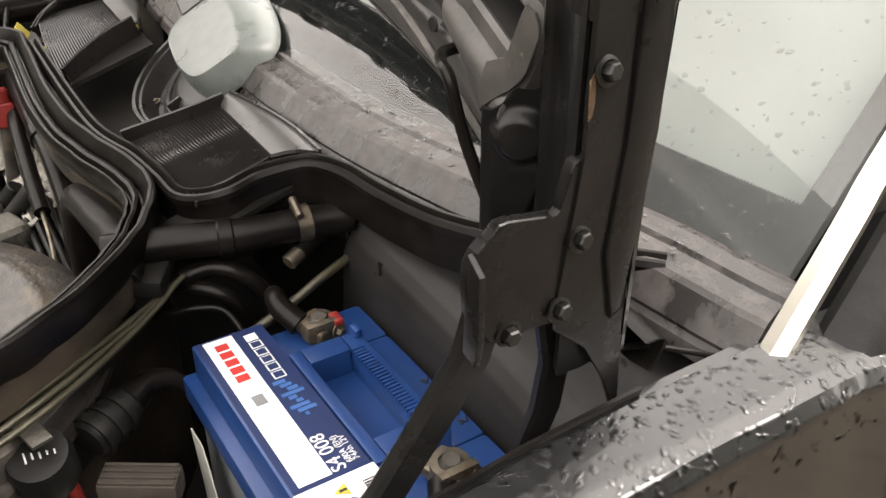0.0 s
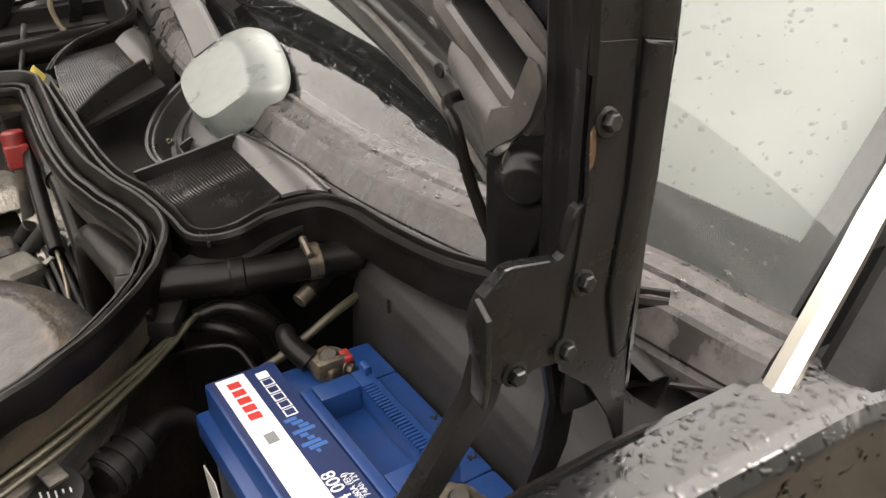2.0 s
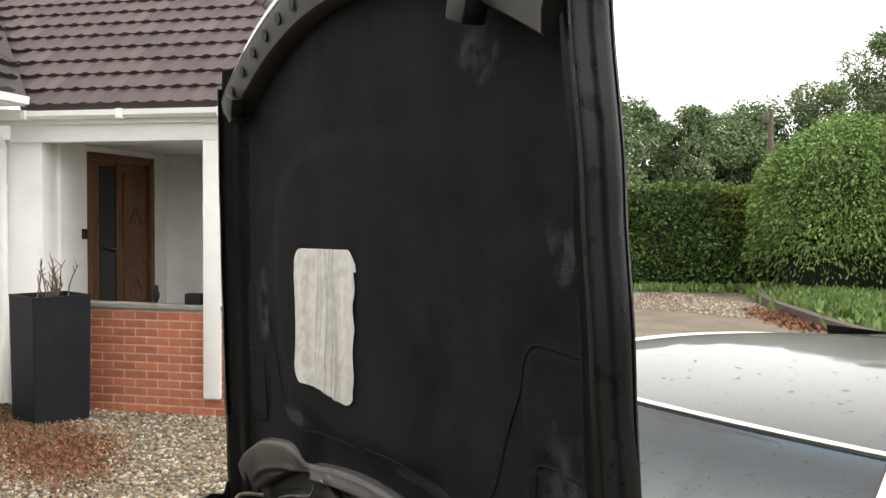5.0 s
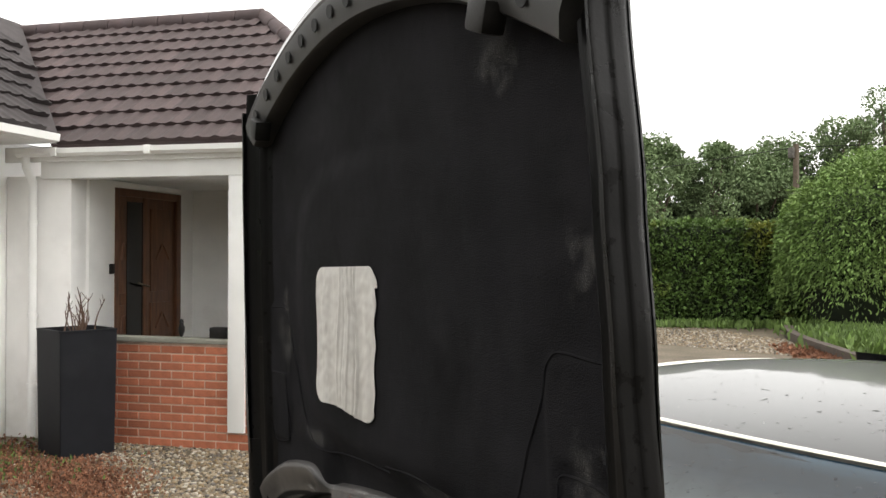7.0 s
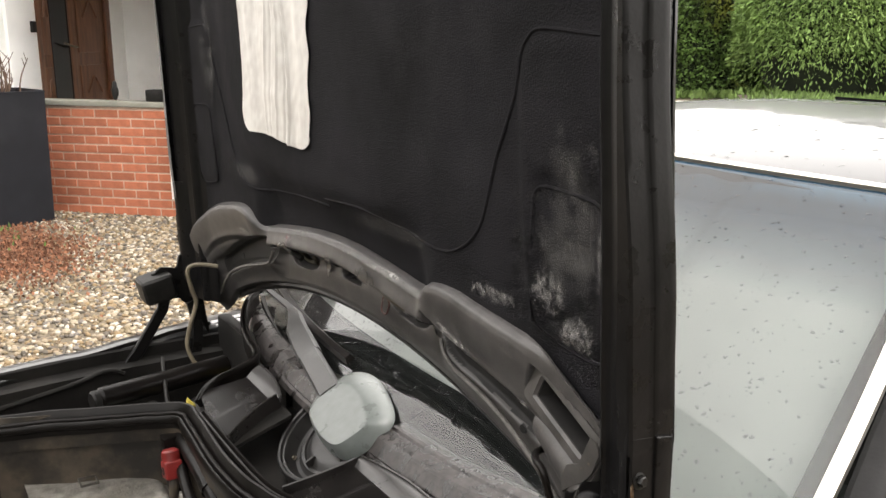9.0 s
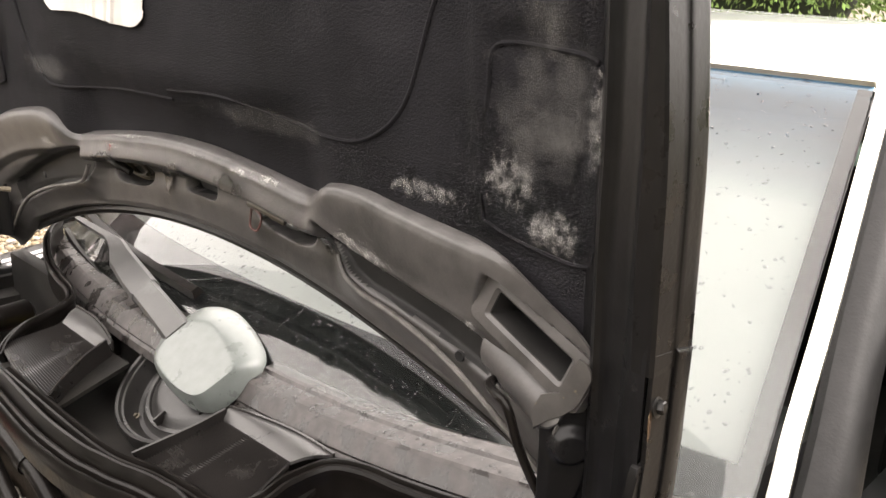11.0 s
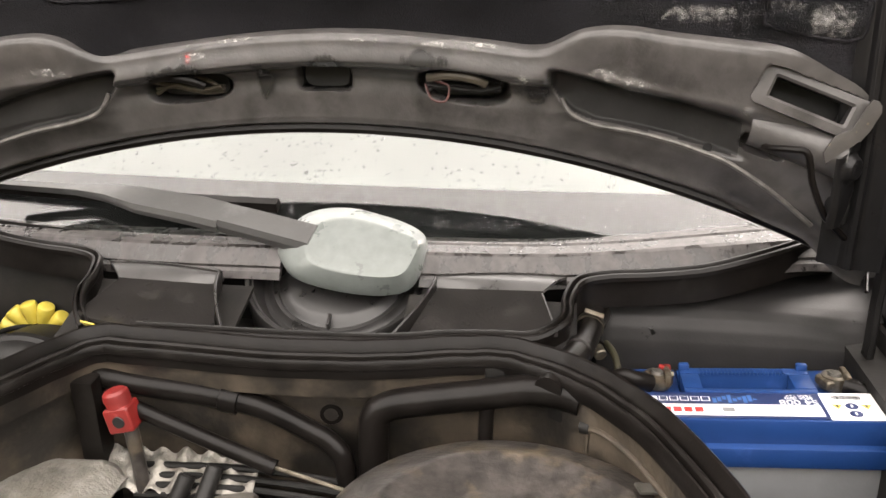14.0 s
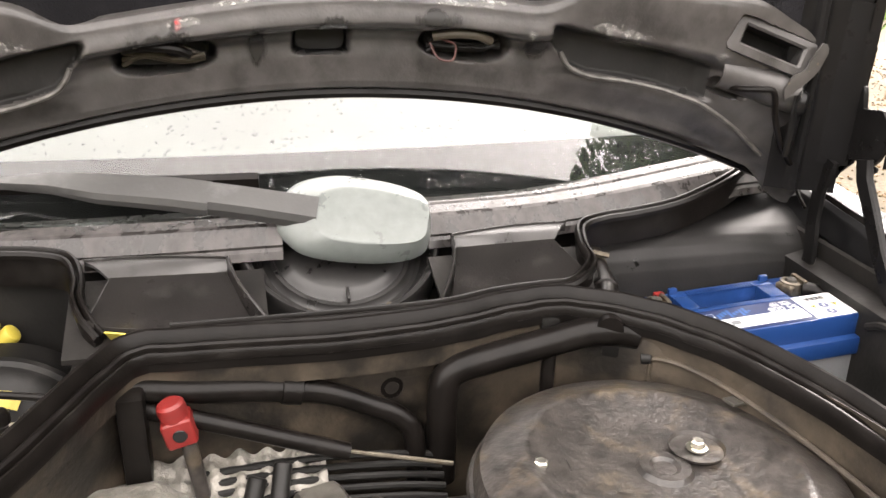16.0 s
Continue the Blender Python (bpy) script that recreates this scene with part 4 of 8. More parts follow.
def corner(u, v):
    a = -0.026 + 0.078 * u
    b = -0.075 + (0.090 + 0.028 * step(-0.022, 0.010, a)) * v
    r = math.hypot(a, b)
    d = 0.0075 * step(0.0185, 0.0125, r) - 0.0012 * step(0.026, 0.021, r) * step(0.0175, 0.020, r)
    d -= 0.004 * step(0.004, 0.0, abs(a - 0.012 - 0.35 * (b + 0.045))) * step(-0.02, -0.03, b)
    d -= 0.05 * max(0.0, -0.045 - b) + 0.6 * max(0.0, -0.018 - a)
    return Vector((0.656 + 0.707 * a + 0.7 * d, -0.030 + 0.707 * a - 0.7 * d, 1.119 + b))
sheet(bm, corner, 44, 60, (-0.002, 0.002, 0))
part("corner_wall", bm, FLANGE, bonnet, "black corner wall with a shallow domed boss", angle=60)
bm = bmesh.new()
prism(bm, [(0.622, 1.124), (0.634, 1.138), (0.652, 1.150), (0.661, 1.158), (0.667, 1.166), (0.677, 1.190), (0.676, 1.197), (0.672, 1.203), (0.664, 1.205), (0.660, 1.197), (0.648, 1.168), (0.640, 1.166), (0.628, 1.160), (0.618, 1.140)], 0.003, Matrix.Translation((0, -0.035, 0)) @ Matrix.Rotation(radians(90), 4, "X"), 0.001)
part("latch_tab", bm, material("worn_tab", (0.060, 0.056, 0.053), 0.4, 0.1, 0.3, 40, 0.1, second=(0.24, 0.20, 0.11), second_scale=60, second_at=(0.66, 0.74)), bonnet)

# sound-deadening pad with its pressed outlines
def pad_depth(x, z):
    y = -0.012 + 0.004 * (x / 0.6) ** 2
    y -= 0.006 * inside(x, z, 0.600, 1.44, 0.085, 0.165, 0.05, 5)
    y += 0.005 * inside(x, z, 0.590, 1.375, 0.052, 0.085, 0.05, 6)
    y -= 0.007 * inside(x, z, -0.02, 1.62, 0.43, 0.30, 0, 3.2)
    y -= 0.006 * inside(x, z, -0.60, 1.44, 0.075, 0.17, 0, 5)
    y += 0.026 * step(1.37, 1.26, z) * step(0.33, 0.25, abs(x))
    y += 0.0016 * noise.noise(Vector((x * 9, z * 9, 3))) + 0.0007 * noise.noise(Vector((x * 40, z * 40, 7)))
    return y


def rail_z(x):
    return 2.165 - 0.43 * x * x


bm = bmesh.new()
def pad(u, v):
    half = 0.67
    z_lo = ridge((2 * u - 1) * half) - 0.012
    x = (2 * u - 1) * half
    z = z_lo + (rail_z(x) + 0.02 - z_lo) * v
    x *= min(1.0, (edge_x(z) - 0.052) / half)
    return Vector((x, pad_depth(x, z), z))
sheet(bm, pad, 150, 120, (0, 0.004, 0))
padob = part("sound_pad", bm, PAD, bonnet, "worn black sound-deadening pad with pale dusty bloom", angle=60)
# stitched outlines pressed into the pad
for side in (1, -1):
    low = 0.0 if side > 0 else -0.024
    for line in ([(0.0, 1.335 + low / 2), (0.126, 1.343 + low), (0.238, 1.333 + low), (0.321, 1.326 + low), (0.38, 1.334 + low), (0.434, 1.375), (0.468, 1.46), (0.503, 1.533), (0.516, 1.573), (0.526, 1.59), (0.547, 1.602), (0.612, 1.599), (0.655, 1.595)],
                 [(0.60, 1.440), (0.545, 1.438), (0.538, 1.40), (0.535, 1.30), (0.545, 1.284), (0.60, 1.272), (0.642, 1.270), (0.654, 1.29), (0.658, 1.40), (0.648, 1.434), (0.60, 1.440)]):
        bm = bmesh.new()
        tube(bm, [(side * x, pad_depth(side * x, z) - 0.0002, z) for x, z in line], 0.0024, 8, 6)
        part("pressed_outline", bm, PAD, padob)
# pale crust round the pressed recess
BLOOM = smear_material("chalky_bloom", (0.36, 0.35, 0.335), 90, (0.46, 1.0), 0.95)
DUSTFILM = smear_material("dust_film", (0.075, 0.072, 0.069), 26, (0.42, 0.90), 0.95)
for lift, (cx, cz, w, h, m_) in enumerate(((0.612, 1.292, 0.15, 0.10, BLOOM), (0.652, 1.385, 0.05, 0.22, BLOOM), (0.565, 1.33, 0.14, 0.12, BLOOM), (0.60, 1.40, 0.25, 0.38, DUSTFILM), (0.46, 1.298, 0.26, 0.05, BLOOM),
                                           (0.60, 1.72, 0.20, 0.24, DUSTFILM), (0.20, 1.325, 0.50, 0.08, DUSTFILM), (-0.35, 1.33, 0.36, 0.09, DUSTFILM), (0.42, 2.02, 0.26, 0.28, DUSTFILM), (-0.52, 1.55, 0.18, 0.5, DUSTFILM))):
    def crust(u, v, cx=cx, cz=cz, w=w, h=h, lift=lift):
        x, z = cx + w * (u - 0.5), cz + h * (v - 0.5)
        x, z = max(-edge_x(z) + 0.06, min(x, edge_x(z) - 0.06)), max(z, ridge(x) + 0.002)
        return Vector((x, pad_depth(x, z) - 0.0012 - 0.0004 * lift, z))
    smear("pale_bloom" if m_ is BLOOM else "dust_film", crust, 24, 24, m_, padob, "chalky white bloom" if m_ is BLOOM else "grey dust film")
# foil patch
bm = bmesh.new()
def patch(u, v):
    lo = Vector((-0.312, 1.416)).lerp(Vector((-0.022, 1.424)), u)
    hi = Vector((-0.300, 1.702)).lerp(Vector((0.006, 1.709)), u)
    x, z = lo.lerp(hi, v)
    z -= 0.014 * step(0.25, 0.9, u) * (1 - v) ** 3
    x -= 0.004 * math.sin(23 * v) * step(0.97, 1.0, u)
    # rounded corners
    du, dv = min(u, 1 - u), min(v, 1 - v)
    r = 0.13
    if du < r and dv < r * 1.1:
        k = math.sqrt(max(0.0, 1 - ((r - du) / r) ** 2))
        lim = r * 1.1 * (1 - k) * (0.5 if u > 0.5 and v < 0.5 else 1.0)
        if dv < lim:
            z += (lim - dv) * 0.287 * (1 if v < 0.5 else -1)
    crease = sum(d * math.exp(-((u - c - 0.03 * math.sin(5 * v + c * 9)) / 0.012) ** 2) for c, d in ((0.40, 0.0022), (0.47, -0.0016), (0.56, 0.0024), (0.66, -0.002), (0.71, 0.0030)))
    flap = 0.0035 * step(0.0, 0.16, 0.26 - u - v * 0.75)
    return Vector((x, pad_depth(x, z) - 0.004 - flap - crease + 0.0016 * noise.noise(Vector((x * 26, z * 9, 1))) + 0.0016 * noise.noise(Vector((x * 20, z * 30, 5))) + 0.0007 * noise.noise(Vector((x * 70, z * 60, 5))), z))
sheet(bm, patch, 120, 90, (0, 0.0012, 0))
part("foil_patch", bm, FOIL, padob, "crinkled silver foil repair patch", angle=60)

# side channels between pad and outer edge
for side in (1, -1):
    bm = bmesh.new()
    def channel(u, v, side=side):
        z = 0.985 + 1.14 * v
        w = edge_x(z)
        prof = [(-0.085, -0.004), (-0.064, -0.016), (-0.058, -0.027), (-0.053, -0.030), (-0.049, -0.027), (-0.044, -0.026), (-0.022, -0.033), (-0.008, -0.044), (0.0, -0.048), (0.002, -0.03), (0.0, 0.002)]
        k = u * (len(prof) - 1)
        i = min(int(k), len(prof) - 2)
        a, b = prof[i], prof[i + 1]
        x = w + a[0] + (b[0] - a[0]) * (k - i)
        y = a[1] + (b[1] - a[1]) * (k - i)
        return Vector((side * x, y, z))
    sheet(bm, channel, 40, 90, (-0.002 * side, 0.003, 0))
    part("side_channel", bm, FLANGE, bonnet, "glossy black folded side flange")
# curved corner skin that closes the frame against each hinge
for side in (1, -1):
    bm = bmesh.new()
    sheet(bm, lambda u, v: Vector((side * (0.676 + 0.0585 * u), -0.018 - 0.0375 * step(0.0, 1.0, u), 1.03 + 0.23 * v)), 16, 12, (0, 0.003, 0))
    part("corner_skin", bm, FLANGE, bonnet)
# folded edge strip that runs up from each hinge
for side in (1, -1):
    bm = bmesh.new()
    def strip(u, v, side=side):
        z = 1.222 + 0.86 * v
        thick = pick(z, [(1.222, 0.0145), (1.31, 0.0160), (1.62, 0.0026)])
        prof = [(-0.004, -0.0575), (thick * 0.8, -0.0580), (thick, -0.056), (thick, -0.031), (thick + 0.0010, -0.029), (thick + 0.0010, -0.006), (thick, -0.003), (0.0, 0.0)]
        k = u * (len(prof) - 1)
        i = min(int(k), len(prof) - 2)
        a, b = prof[i], prof[i + 1]
        return Vector((side * (edge_x(z) + 0.001 + a[0] + (b[0] - a[0]) * (k - i)), a[1] + (b[1] - a[1]) * (k - i) + 0.003 * step(1.32, 1.22, z), z))
    sheet(bm, strip, 28, 60)
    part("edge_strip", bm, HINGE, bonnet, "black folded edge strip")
# outer skin
bm = bmesh.new()
def skin(u, v):
    z = 1.0 + 1.26 * v
    s = 2 * u - 1
    w = edge_x(z)
    lo = arch(s * w) - 0.01
    zz = max(z, lo) if v < 0.2 else z
    zz = lo + (1.26 - lo) * (v / 0.2063) if v < 0.2063 else z
    if v > 0.8:
        zz = z + (rail_z(s * w) + 0.085 - 2.26) * step(0.8, 1.0, v)
    return Vector((s * w, 0.006 + 0.034 * step(0.42, 0.25, v) * step(1.0, 0.94, abs(s)) + (0.045 - 0.048 * step(0.35, 1.0, v)) * (1 - abs(s) ** 2.4), zz))
sheet(bm, skin, 60, 80, (0, 0.003, 0))
part("outer_skin", bm, PAINT, bonnet, "black painted outer skin")
# front edge: forward-folded nose and its pierced rail
bm = bmesh.new()
def nose(u, v):
    x = (2 * u - 1) * 0.645
    z = rail_z(x) + 0.08
    prof = [(0.004, -0.002), (-0.01, 0.014), (-0.035, 0.016), (-0.052, 0.006), (-0.058, -0.012), (-0.055, -0.022)]
    k = v * (len(prof) - 1)
    i = min(int(k), len(prof) - 2)
    a, b = prof[i], prof[i + 1]
    return Vector((x, a[0] + (b[0] - a[0]) * (k - i), z + a[1] + (b[1] - a[1]) * (k - i)))
sheet(bm, nose, 60, 20, (0, 0.002, -0.004))
part("nose_edge", bm, PAINT, bonnet)
bm = bmesh.new()
path = [Vector((x, -0.03, rail_z(x) + 0.03)) for x in np.linspace(-0.635, 0.635, 60)]
sweep(bm, path, [(0.012, -0.034), (0.02, -0.03), (0.03, 0.0), (0.03, 0.028), (-0.03, 0.034), (-0.03, -0.034)])
rail = part("front_rail", bm, UNDER, bonnet, "pierced black rail along the front edge")
# black discs painted for the shade in the rail's holes
for x in np.linspace(-0.56, 0.56, 15):
    bm = bmesh.new()
    lathe(bm, [(0.014, 0), (0.013, 0.0015), (0, 0.001)], axis_matrix((x, -0.0615, rail_z(x) + 0.03), (0, -1, -0.1)), 14)
    part("rail_hole", bm, INKSHADE, rail)
for x in (-0.545, 0.47):
    bm = bmesh.new()
    box(bm, (x - 0.03, -0.075, rail_z(x) - 0.035), (x + 0.02, -0.035, rail_z(x) + 0.012), 0.008, Matrix.Rotation(radians(20), 4, "Y"))
    part("lock_bracket", bm, PLASTIC, bonnet)
# upright ring ornament on the outer skin near its front
bm = bmesh.new()
for k in range(3):
    a = radians(90 + 120 * k)
    rod(bm, (0, 0.035, 2.11), (0.035 * math.cos(a), 0.035 + 0.035 * math.sin(a), 2.11), 0.0022, 8)
path = [Vector((0.035 * math.cos(radians(k * 12)), 0.035 + 0.035 * math.sin(radians(k * 12)), 2.11)) for k in range(31)]
sweep(bm, path, ring2(0.0024, 8))
rod(bm, (0, -0.005, 2.11), (0, 0.0, 2.11), 0.005, 12)
part("ring_ornament", bm, TRIM, bonnet, "small bright ring ornament")
# drain pipe and clip on the far lower corner
bm = bmesh.new()
tube(bm, [(-0.54, -0.03, 1.100), (-0.56, -0.07, 1.106), (-0.562, -0.09, 1.095), (-0.56, -0.085, 1.05), (-0.56, -0.080, 1.020), (-0.56, -0.102, 0.96), (-0.56, -0.108, 0.925), (-0.555, -0.095, 0.885), (-0.54, -0.07, 0.865)], 0.0045, 8, 10)
part("washer_pipe", bm, material("old_tan_hose", (0.15, 0.125, 0.085), 0.55, 0, 0.3, 30, 0.1), bonnet, "tan washer hose")
bm = bmesh.new()
tube(bm, [(0.552, 0.008, 1.136), (0.560, -0.024, 1.140), (0.580, -0.040, 1.143), (0.598, -0.045, 1.139), (0.610, -0.041, 1.101), (0.630, -0.035, 1.061), (0.644, -0.029, 1.046), (0.665, -0.020, 1.025)], 0.0044, 8, 10)
part("washer_pipe", bm, RUBBER, bonnet, "black braided hose")


bonnet.matrix_basis = Matrix.Translation((0, 0, 1.15)) @ Matrix.Rotation(radians(2.3), 4, "X") @ Matrix.Translation((0, 0, -1.15)) @ bonnet.matrix_basis


# ---------------------------------------------------------------- hinges and stays
BOLT = material("black_bolt", (0.012, 0.0115, 0.011), 0.35, 0.5, 0.4, 80, 0.1, 300, second=(0.05, 0.045, 0.04), second_scale=120, second_at=(0.6, 0.72))


def hinge(side, dz=0.0):
    h = thing("hinge_assembly", "black steel hinge and stay bolted to the raised bonnet", "hinge", (side * 0.735, -0.05, 0.93), "hinge assemblies")
    m = Matrix(((0, 0, side, side * 0.730), (1, 0, 0, 0), (0, 1, 0, dz), (0, 0, 0, 1)))
    bm = bmesh.new()
    prism(bm, [(-0.104, 1.121), (-0.098, 1.1215), (-0.073, 1.117), (-0.066, 1.113), (-0.062, 1.116), (-0.0605, 1.139), (-0.058, 1.1445), (-0.053, 1.147), (-0.030, 1.147), (-0.004, 1.14), (-0.005, 1.03), (-0.032, 1.018), (-0.058, 1.043), (-0.078, 1.046), (-0.084, 1.039), (-0.092, 1.037), (-0.105, 1.044), (-0.114, 1.055), (-0.1205, 1.070), (-0.1225, 1.086), (-0.122, 1.101), (-0.118, 1.109), (-0.109, 1.112), (-0.106, 1.117)], 0.008, m, 0.0022, 3)
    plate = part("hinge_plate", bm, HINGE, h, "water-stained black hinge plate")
    bm = bmesh.new()
    prism(bm, [(-0.057, 1.238), (-0.005, 1.232), (-0.0035, 1.19), (-0.004, 1.153), (-0.007, 1.081), (-0.005, 1.022), (0.001, 0.975), (0.005, 0.946), (0.003, 0.943), (-0.001, 0.948), (-0.012, 0.977), (-0.032, 1.013), (-0.046, 1.024), (-0.058, 1.034), (-0.061, 1.052), (-0.058, 1.085), (-0.053, 1.15), (-0.055, 1.18)], 0.004, m @ Matrix.Translation((0, 0, 0.006)), 0.0014, 3)
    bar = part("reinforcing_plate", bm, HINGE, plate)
    # shallow step and worn front edge of the bar
    bm = bmesh.new()
    prism(bm, [(-0.030, 1.236), (-0.006, 1.231), (-0.005, 1.153), (-0.008, 1.081), (-0.008, 1.035), (-0.018, 1.03), (-0.030, 1.08), (-0.026, 1.15)], 0.004, m @ Matrix.Translation((0, 0, 0.0085)), 0.0035, 4)
    part("pressed_ridge", bm, HINGE, bar)
    bm = bmesh.new()
    prism(bm, [(-0.0565, 1.190), (-0.0545, 1.194), (-0.0525, 1.188), (-0.0515, 1.178), (-0.0525, 1.170), (-0.0545, 1.168), (-0.0555, 1.178)], 0.0006, m @ Matrix.Translation((0, 0, 0.0098)), 0.0002)
    part("bare_metal_patch", bm, material("worn_rust", (0.07, 0.038, 0.018), 0.6, 0.2, 0.5, 60, 0.2, second=(0.20, 0.16, 0.10), second_scale=150, second_at=(0.55, 0.66)) if side > 0 else bpy.data.materials["worn_rust"], plate, "rusty worn patch")
    for y, z in ((-0.046, 1.194), (-0.050, 1.097), (-0.0585, 1.0515)):
        bolt("bolt", (side * 0.7398, y, z + dz), (side, 0.1, 0.15), 0.0054, plate, BOLT, 1.6)
    bm = bmesh.new()
    prism(bm, [(0.0, 1.044), (0.012, 1.040), (0.014, 1.060), (0.012, 1.100), (0.0, 1.108)], 0.004, Matrix(((side, 0, 0, side * 0.736), (0, 0, 1, -0.122), (0, 1, 0, dz), (0, 0, 0, 1))), 0.001)
    part("folded_flange", bm, HINGE, plate)
    bolt("pivot_bolt", (side * 0.7378, -0.093, 1.047 + dz), (side, 0, 0), 0.0058, plate, BOLT, 1.5)
    bm = bmesh.new()
    path = [Vector((side * 0.722, -0.099, 1.052)), Vector((side * 0.722, -0.106, 1.025)), Vector((side * 0.722, -0.1345, 0.982)), Vector((side * 0.721, -0.165, 0.936)), Vector((side * 0.715, -0.260, 0.828))]
    path = [p + Vector((0, 0, dz)) for p in path]
    sweep(bm, path, [(0.0105, -0.006), (0.013, -0.003), (0.013, 0.003), (0.010, 0.0065), (-0.010, 0.0065), (-0.013, 0.003), (-0.013, -0.003), (-0.0105, -0.006)], (side, 0, 0))
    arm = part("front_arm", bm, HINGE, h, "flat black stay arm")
    bolt("rivet", (side * 0.729, -0.111, 1.040 + dz), (side, 0, 0), 0.004, arm, HINGE, 1.3)
    bm = bmesh.new()
    path = [Vector((side * 0.714, -0.042, 1.035)), Vector((side * 0.712, -0.03, 0.985)), Vector((side * 0.71, -0.032, 0.94)), Vector((side * 0.706, -0.044, 0.89)), Vector((side * 0.702, -0.046, 0.82))]
    path = [p + Vector((0, 0, dz)) for p in path]
    sweep(bm, path, [(0.011, -0.004), (0.012, 0.002), (0.009, 0.005), (-0.009, 0.005), (-0.012, 0.002), (-0.011, -0.004)], (side, 0, 0))
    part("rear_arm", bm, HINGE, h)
    return h


for side in (1, -1):
    hinge(side, -0.06 if side < 0 else 0.0)
# block at the top of the far hinge
bm = bmesh.new()
box(bm, (-0.775, -0.150, 0.985), (-0.70, -0.075, 1.045), 0.014, Matrix.Rotation(radians(12), 4, "X"), 3)
tagged(part("hinge_buffer", bm, PLASTIC), "black rubber buffer on the far bonnet hinge", "buffer")


# ---------------------------------------------------------------- wiper
HUB_TILT = math.atan(0.69)
hub_m = Matrix.Translation((0.02, 0.0, 1.002)) @ Matrix.Rotation(HUB_TILT, 4, "X")
HUB_UP = hub_m.to_3x3() @ Vector((0, 0, 1))
wiper = thing("windscreen_wiper", "grey single wiper with a large faceted hub cover, parked", "wiper", (0.02, 0.0, 0.93))
# outlines of the flat top and of the skirt, corner by corner
facet = [(-0.050, -0.014), (-0.054, -0.034), (-0.040, -0.058), (-0.004, -0.070), (0.046, -0.076), (0.080, -0.071), (0.093, -0.047), (0.096, -0.015), (0.062, 0.002), (0.030, 0.013), (-0.010, 0.019), (-0.040, 0.008)]
skirt = [(-0.104, -0.010), (-0.090, -0.042), (-0.066, -0.063), (-0.014, -0.077), (0.046, -0.082), (0.087, -0.071), (0.103, -0.040), (0.106, 0.006), (0.088, 0.030), (0.040, 0.050), (-0.022, 0.062), (-0.078, 0.046)]
ring_a = spline([(x, y, 0) for x, y in facet], 7, True)
ring_b = spline([(x, y, 0) for x, y in skirt], 7, True)
bm = bmesh.new()
rings = []
for k, depth in ((0.94, -0.0375), (0.99, -0.0365), (1.0, -0.034), (0.985, -0.029), (0.88, -0.0225), (0.55, -0.0115), (0.22, -0.0042), (0.10, -0.0017), (0.03, -0.0004)):
    rings.append([bm.verts.new(hub_m @ Vector((*p.lerp(q, k).xy, depth))) for p, q in zip(ring_a, ring_b)])
for grow in (0.93, 0.7, 0.4, 0.1):
    rings.append([bm.verts.new(hub_m @ Vector((0.02 + (p.x - 0.02) * grow, -0.03 + (p.y + 0.03) * grow, 0.0008 * (1 - grow)))) for p in ring_a])
for r0, r1 in zip(rings, rings[1:]):
    for j in range(len(r0)):
        bm.faces.new((r0[j], r0[(j + 1) % len(r0)], r1[(j + 1) % len(r0)], r1[j]))
bm.faces.new(rings[0][::-1])
bm.faces.new(rings[-1])
cover = part("hub_cover", bm, WIPER, wiper, "weathered pale grey hub cover with a flat top", angle=60)
bm = bmesh.new()
prism(bm, [(p.x * 0.62 + 0.008, p.y * 0.6 - 0.004) for p in ring_b], -0.045, hub_m @ Matrix.Translation((0, 0.0, -0.0375)), 0.004, 2)
part("hub_skirt", bm, PLASTIC, wiper)
def arm_profile(w, h):
    return [(w, -h), (w, h * 0.3), (w * 0.8, h), (-w * 0.75, h), (-w, h * 0.2), (-w, -h)]
bm = bmesh.new()
sweep(bm, [Vector((-0.029, -0.005, 0.9875)), Vector((-0.07, 0.002, 0.994)), Vector((-0.12, 0.009, 1.0025)), Vector((-0.165, 0.016, 1.009))], lambda t: arm_profile(0.0215 - 0.001 * t, 0.011), HUB_UP)
part("arm_base", bm, WIPERARM, wiper, "darker grey wiper arm root", angle=25)
bm = bmesh.new()
sweep(bm, [Vector((-0.164, 0.016, 1.0085)), Vector((-0.21, 0.024, 1.015)), Vector((-0.30, 0.046, 1.020)), Vector((-0.36, 0.070, 1.022)), Vector((-0.42, 0.085, 1.020)), Vector((-0.56, 0.092, 1.022))], lambda t: arm_profile(0.023 - 0.018 * step(0.25, 0.95, t), 0.010 - 0.005 * t), HUB_UP)
part("arm", bm, WIPERARM, wiper, "tapered grey wiper arm")
bm = bmesh.new()
sweep(bm, [screen_at(x / 0.735, 0.035) + Vector((0, -0.006, 0.012)) for x in np.linspace(-0.10, -0.68, 24)], [(0.010, -0.006), (0.006, 0.008), (-0.006, 0.008), (-0.010, -0.006)], (0, -0.5, 0.866))
part("blade", bm, RUBBER, wiper, "black wiper blade")

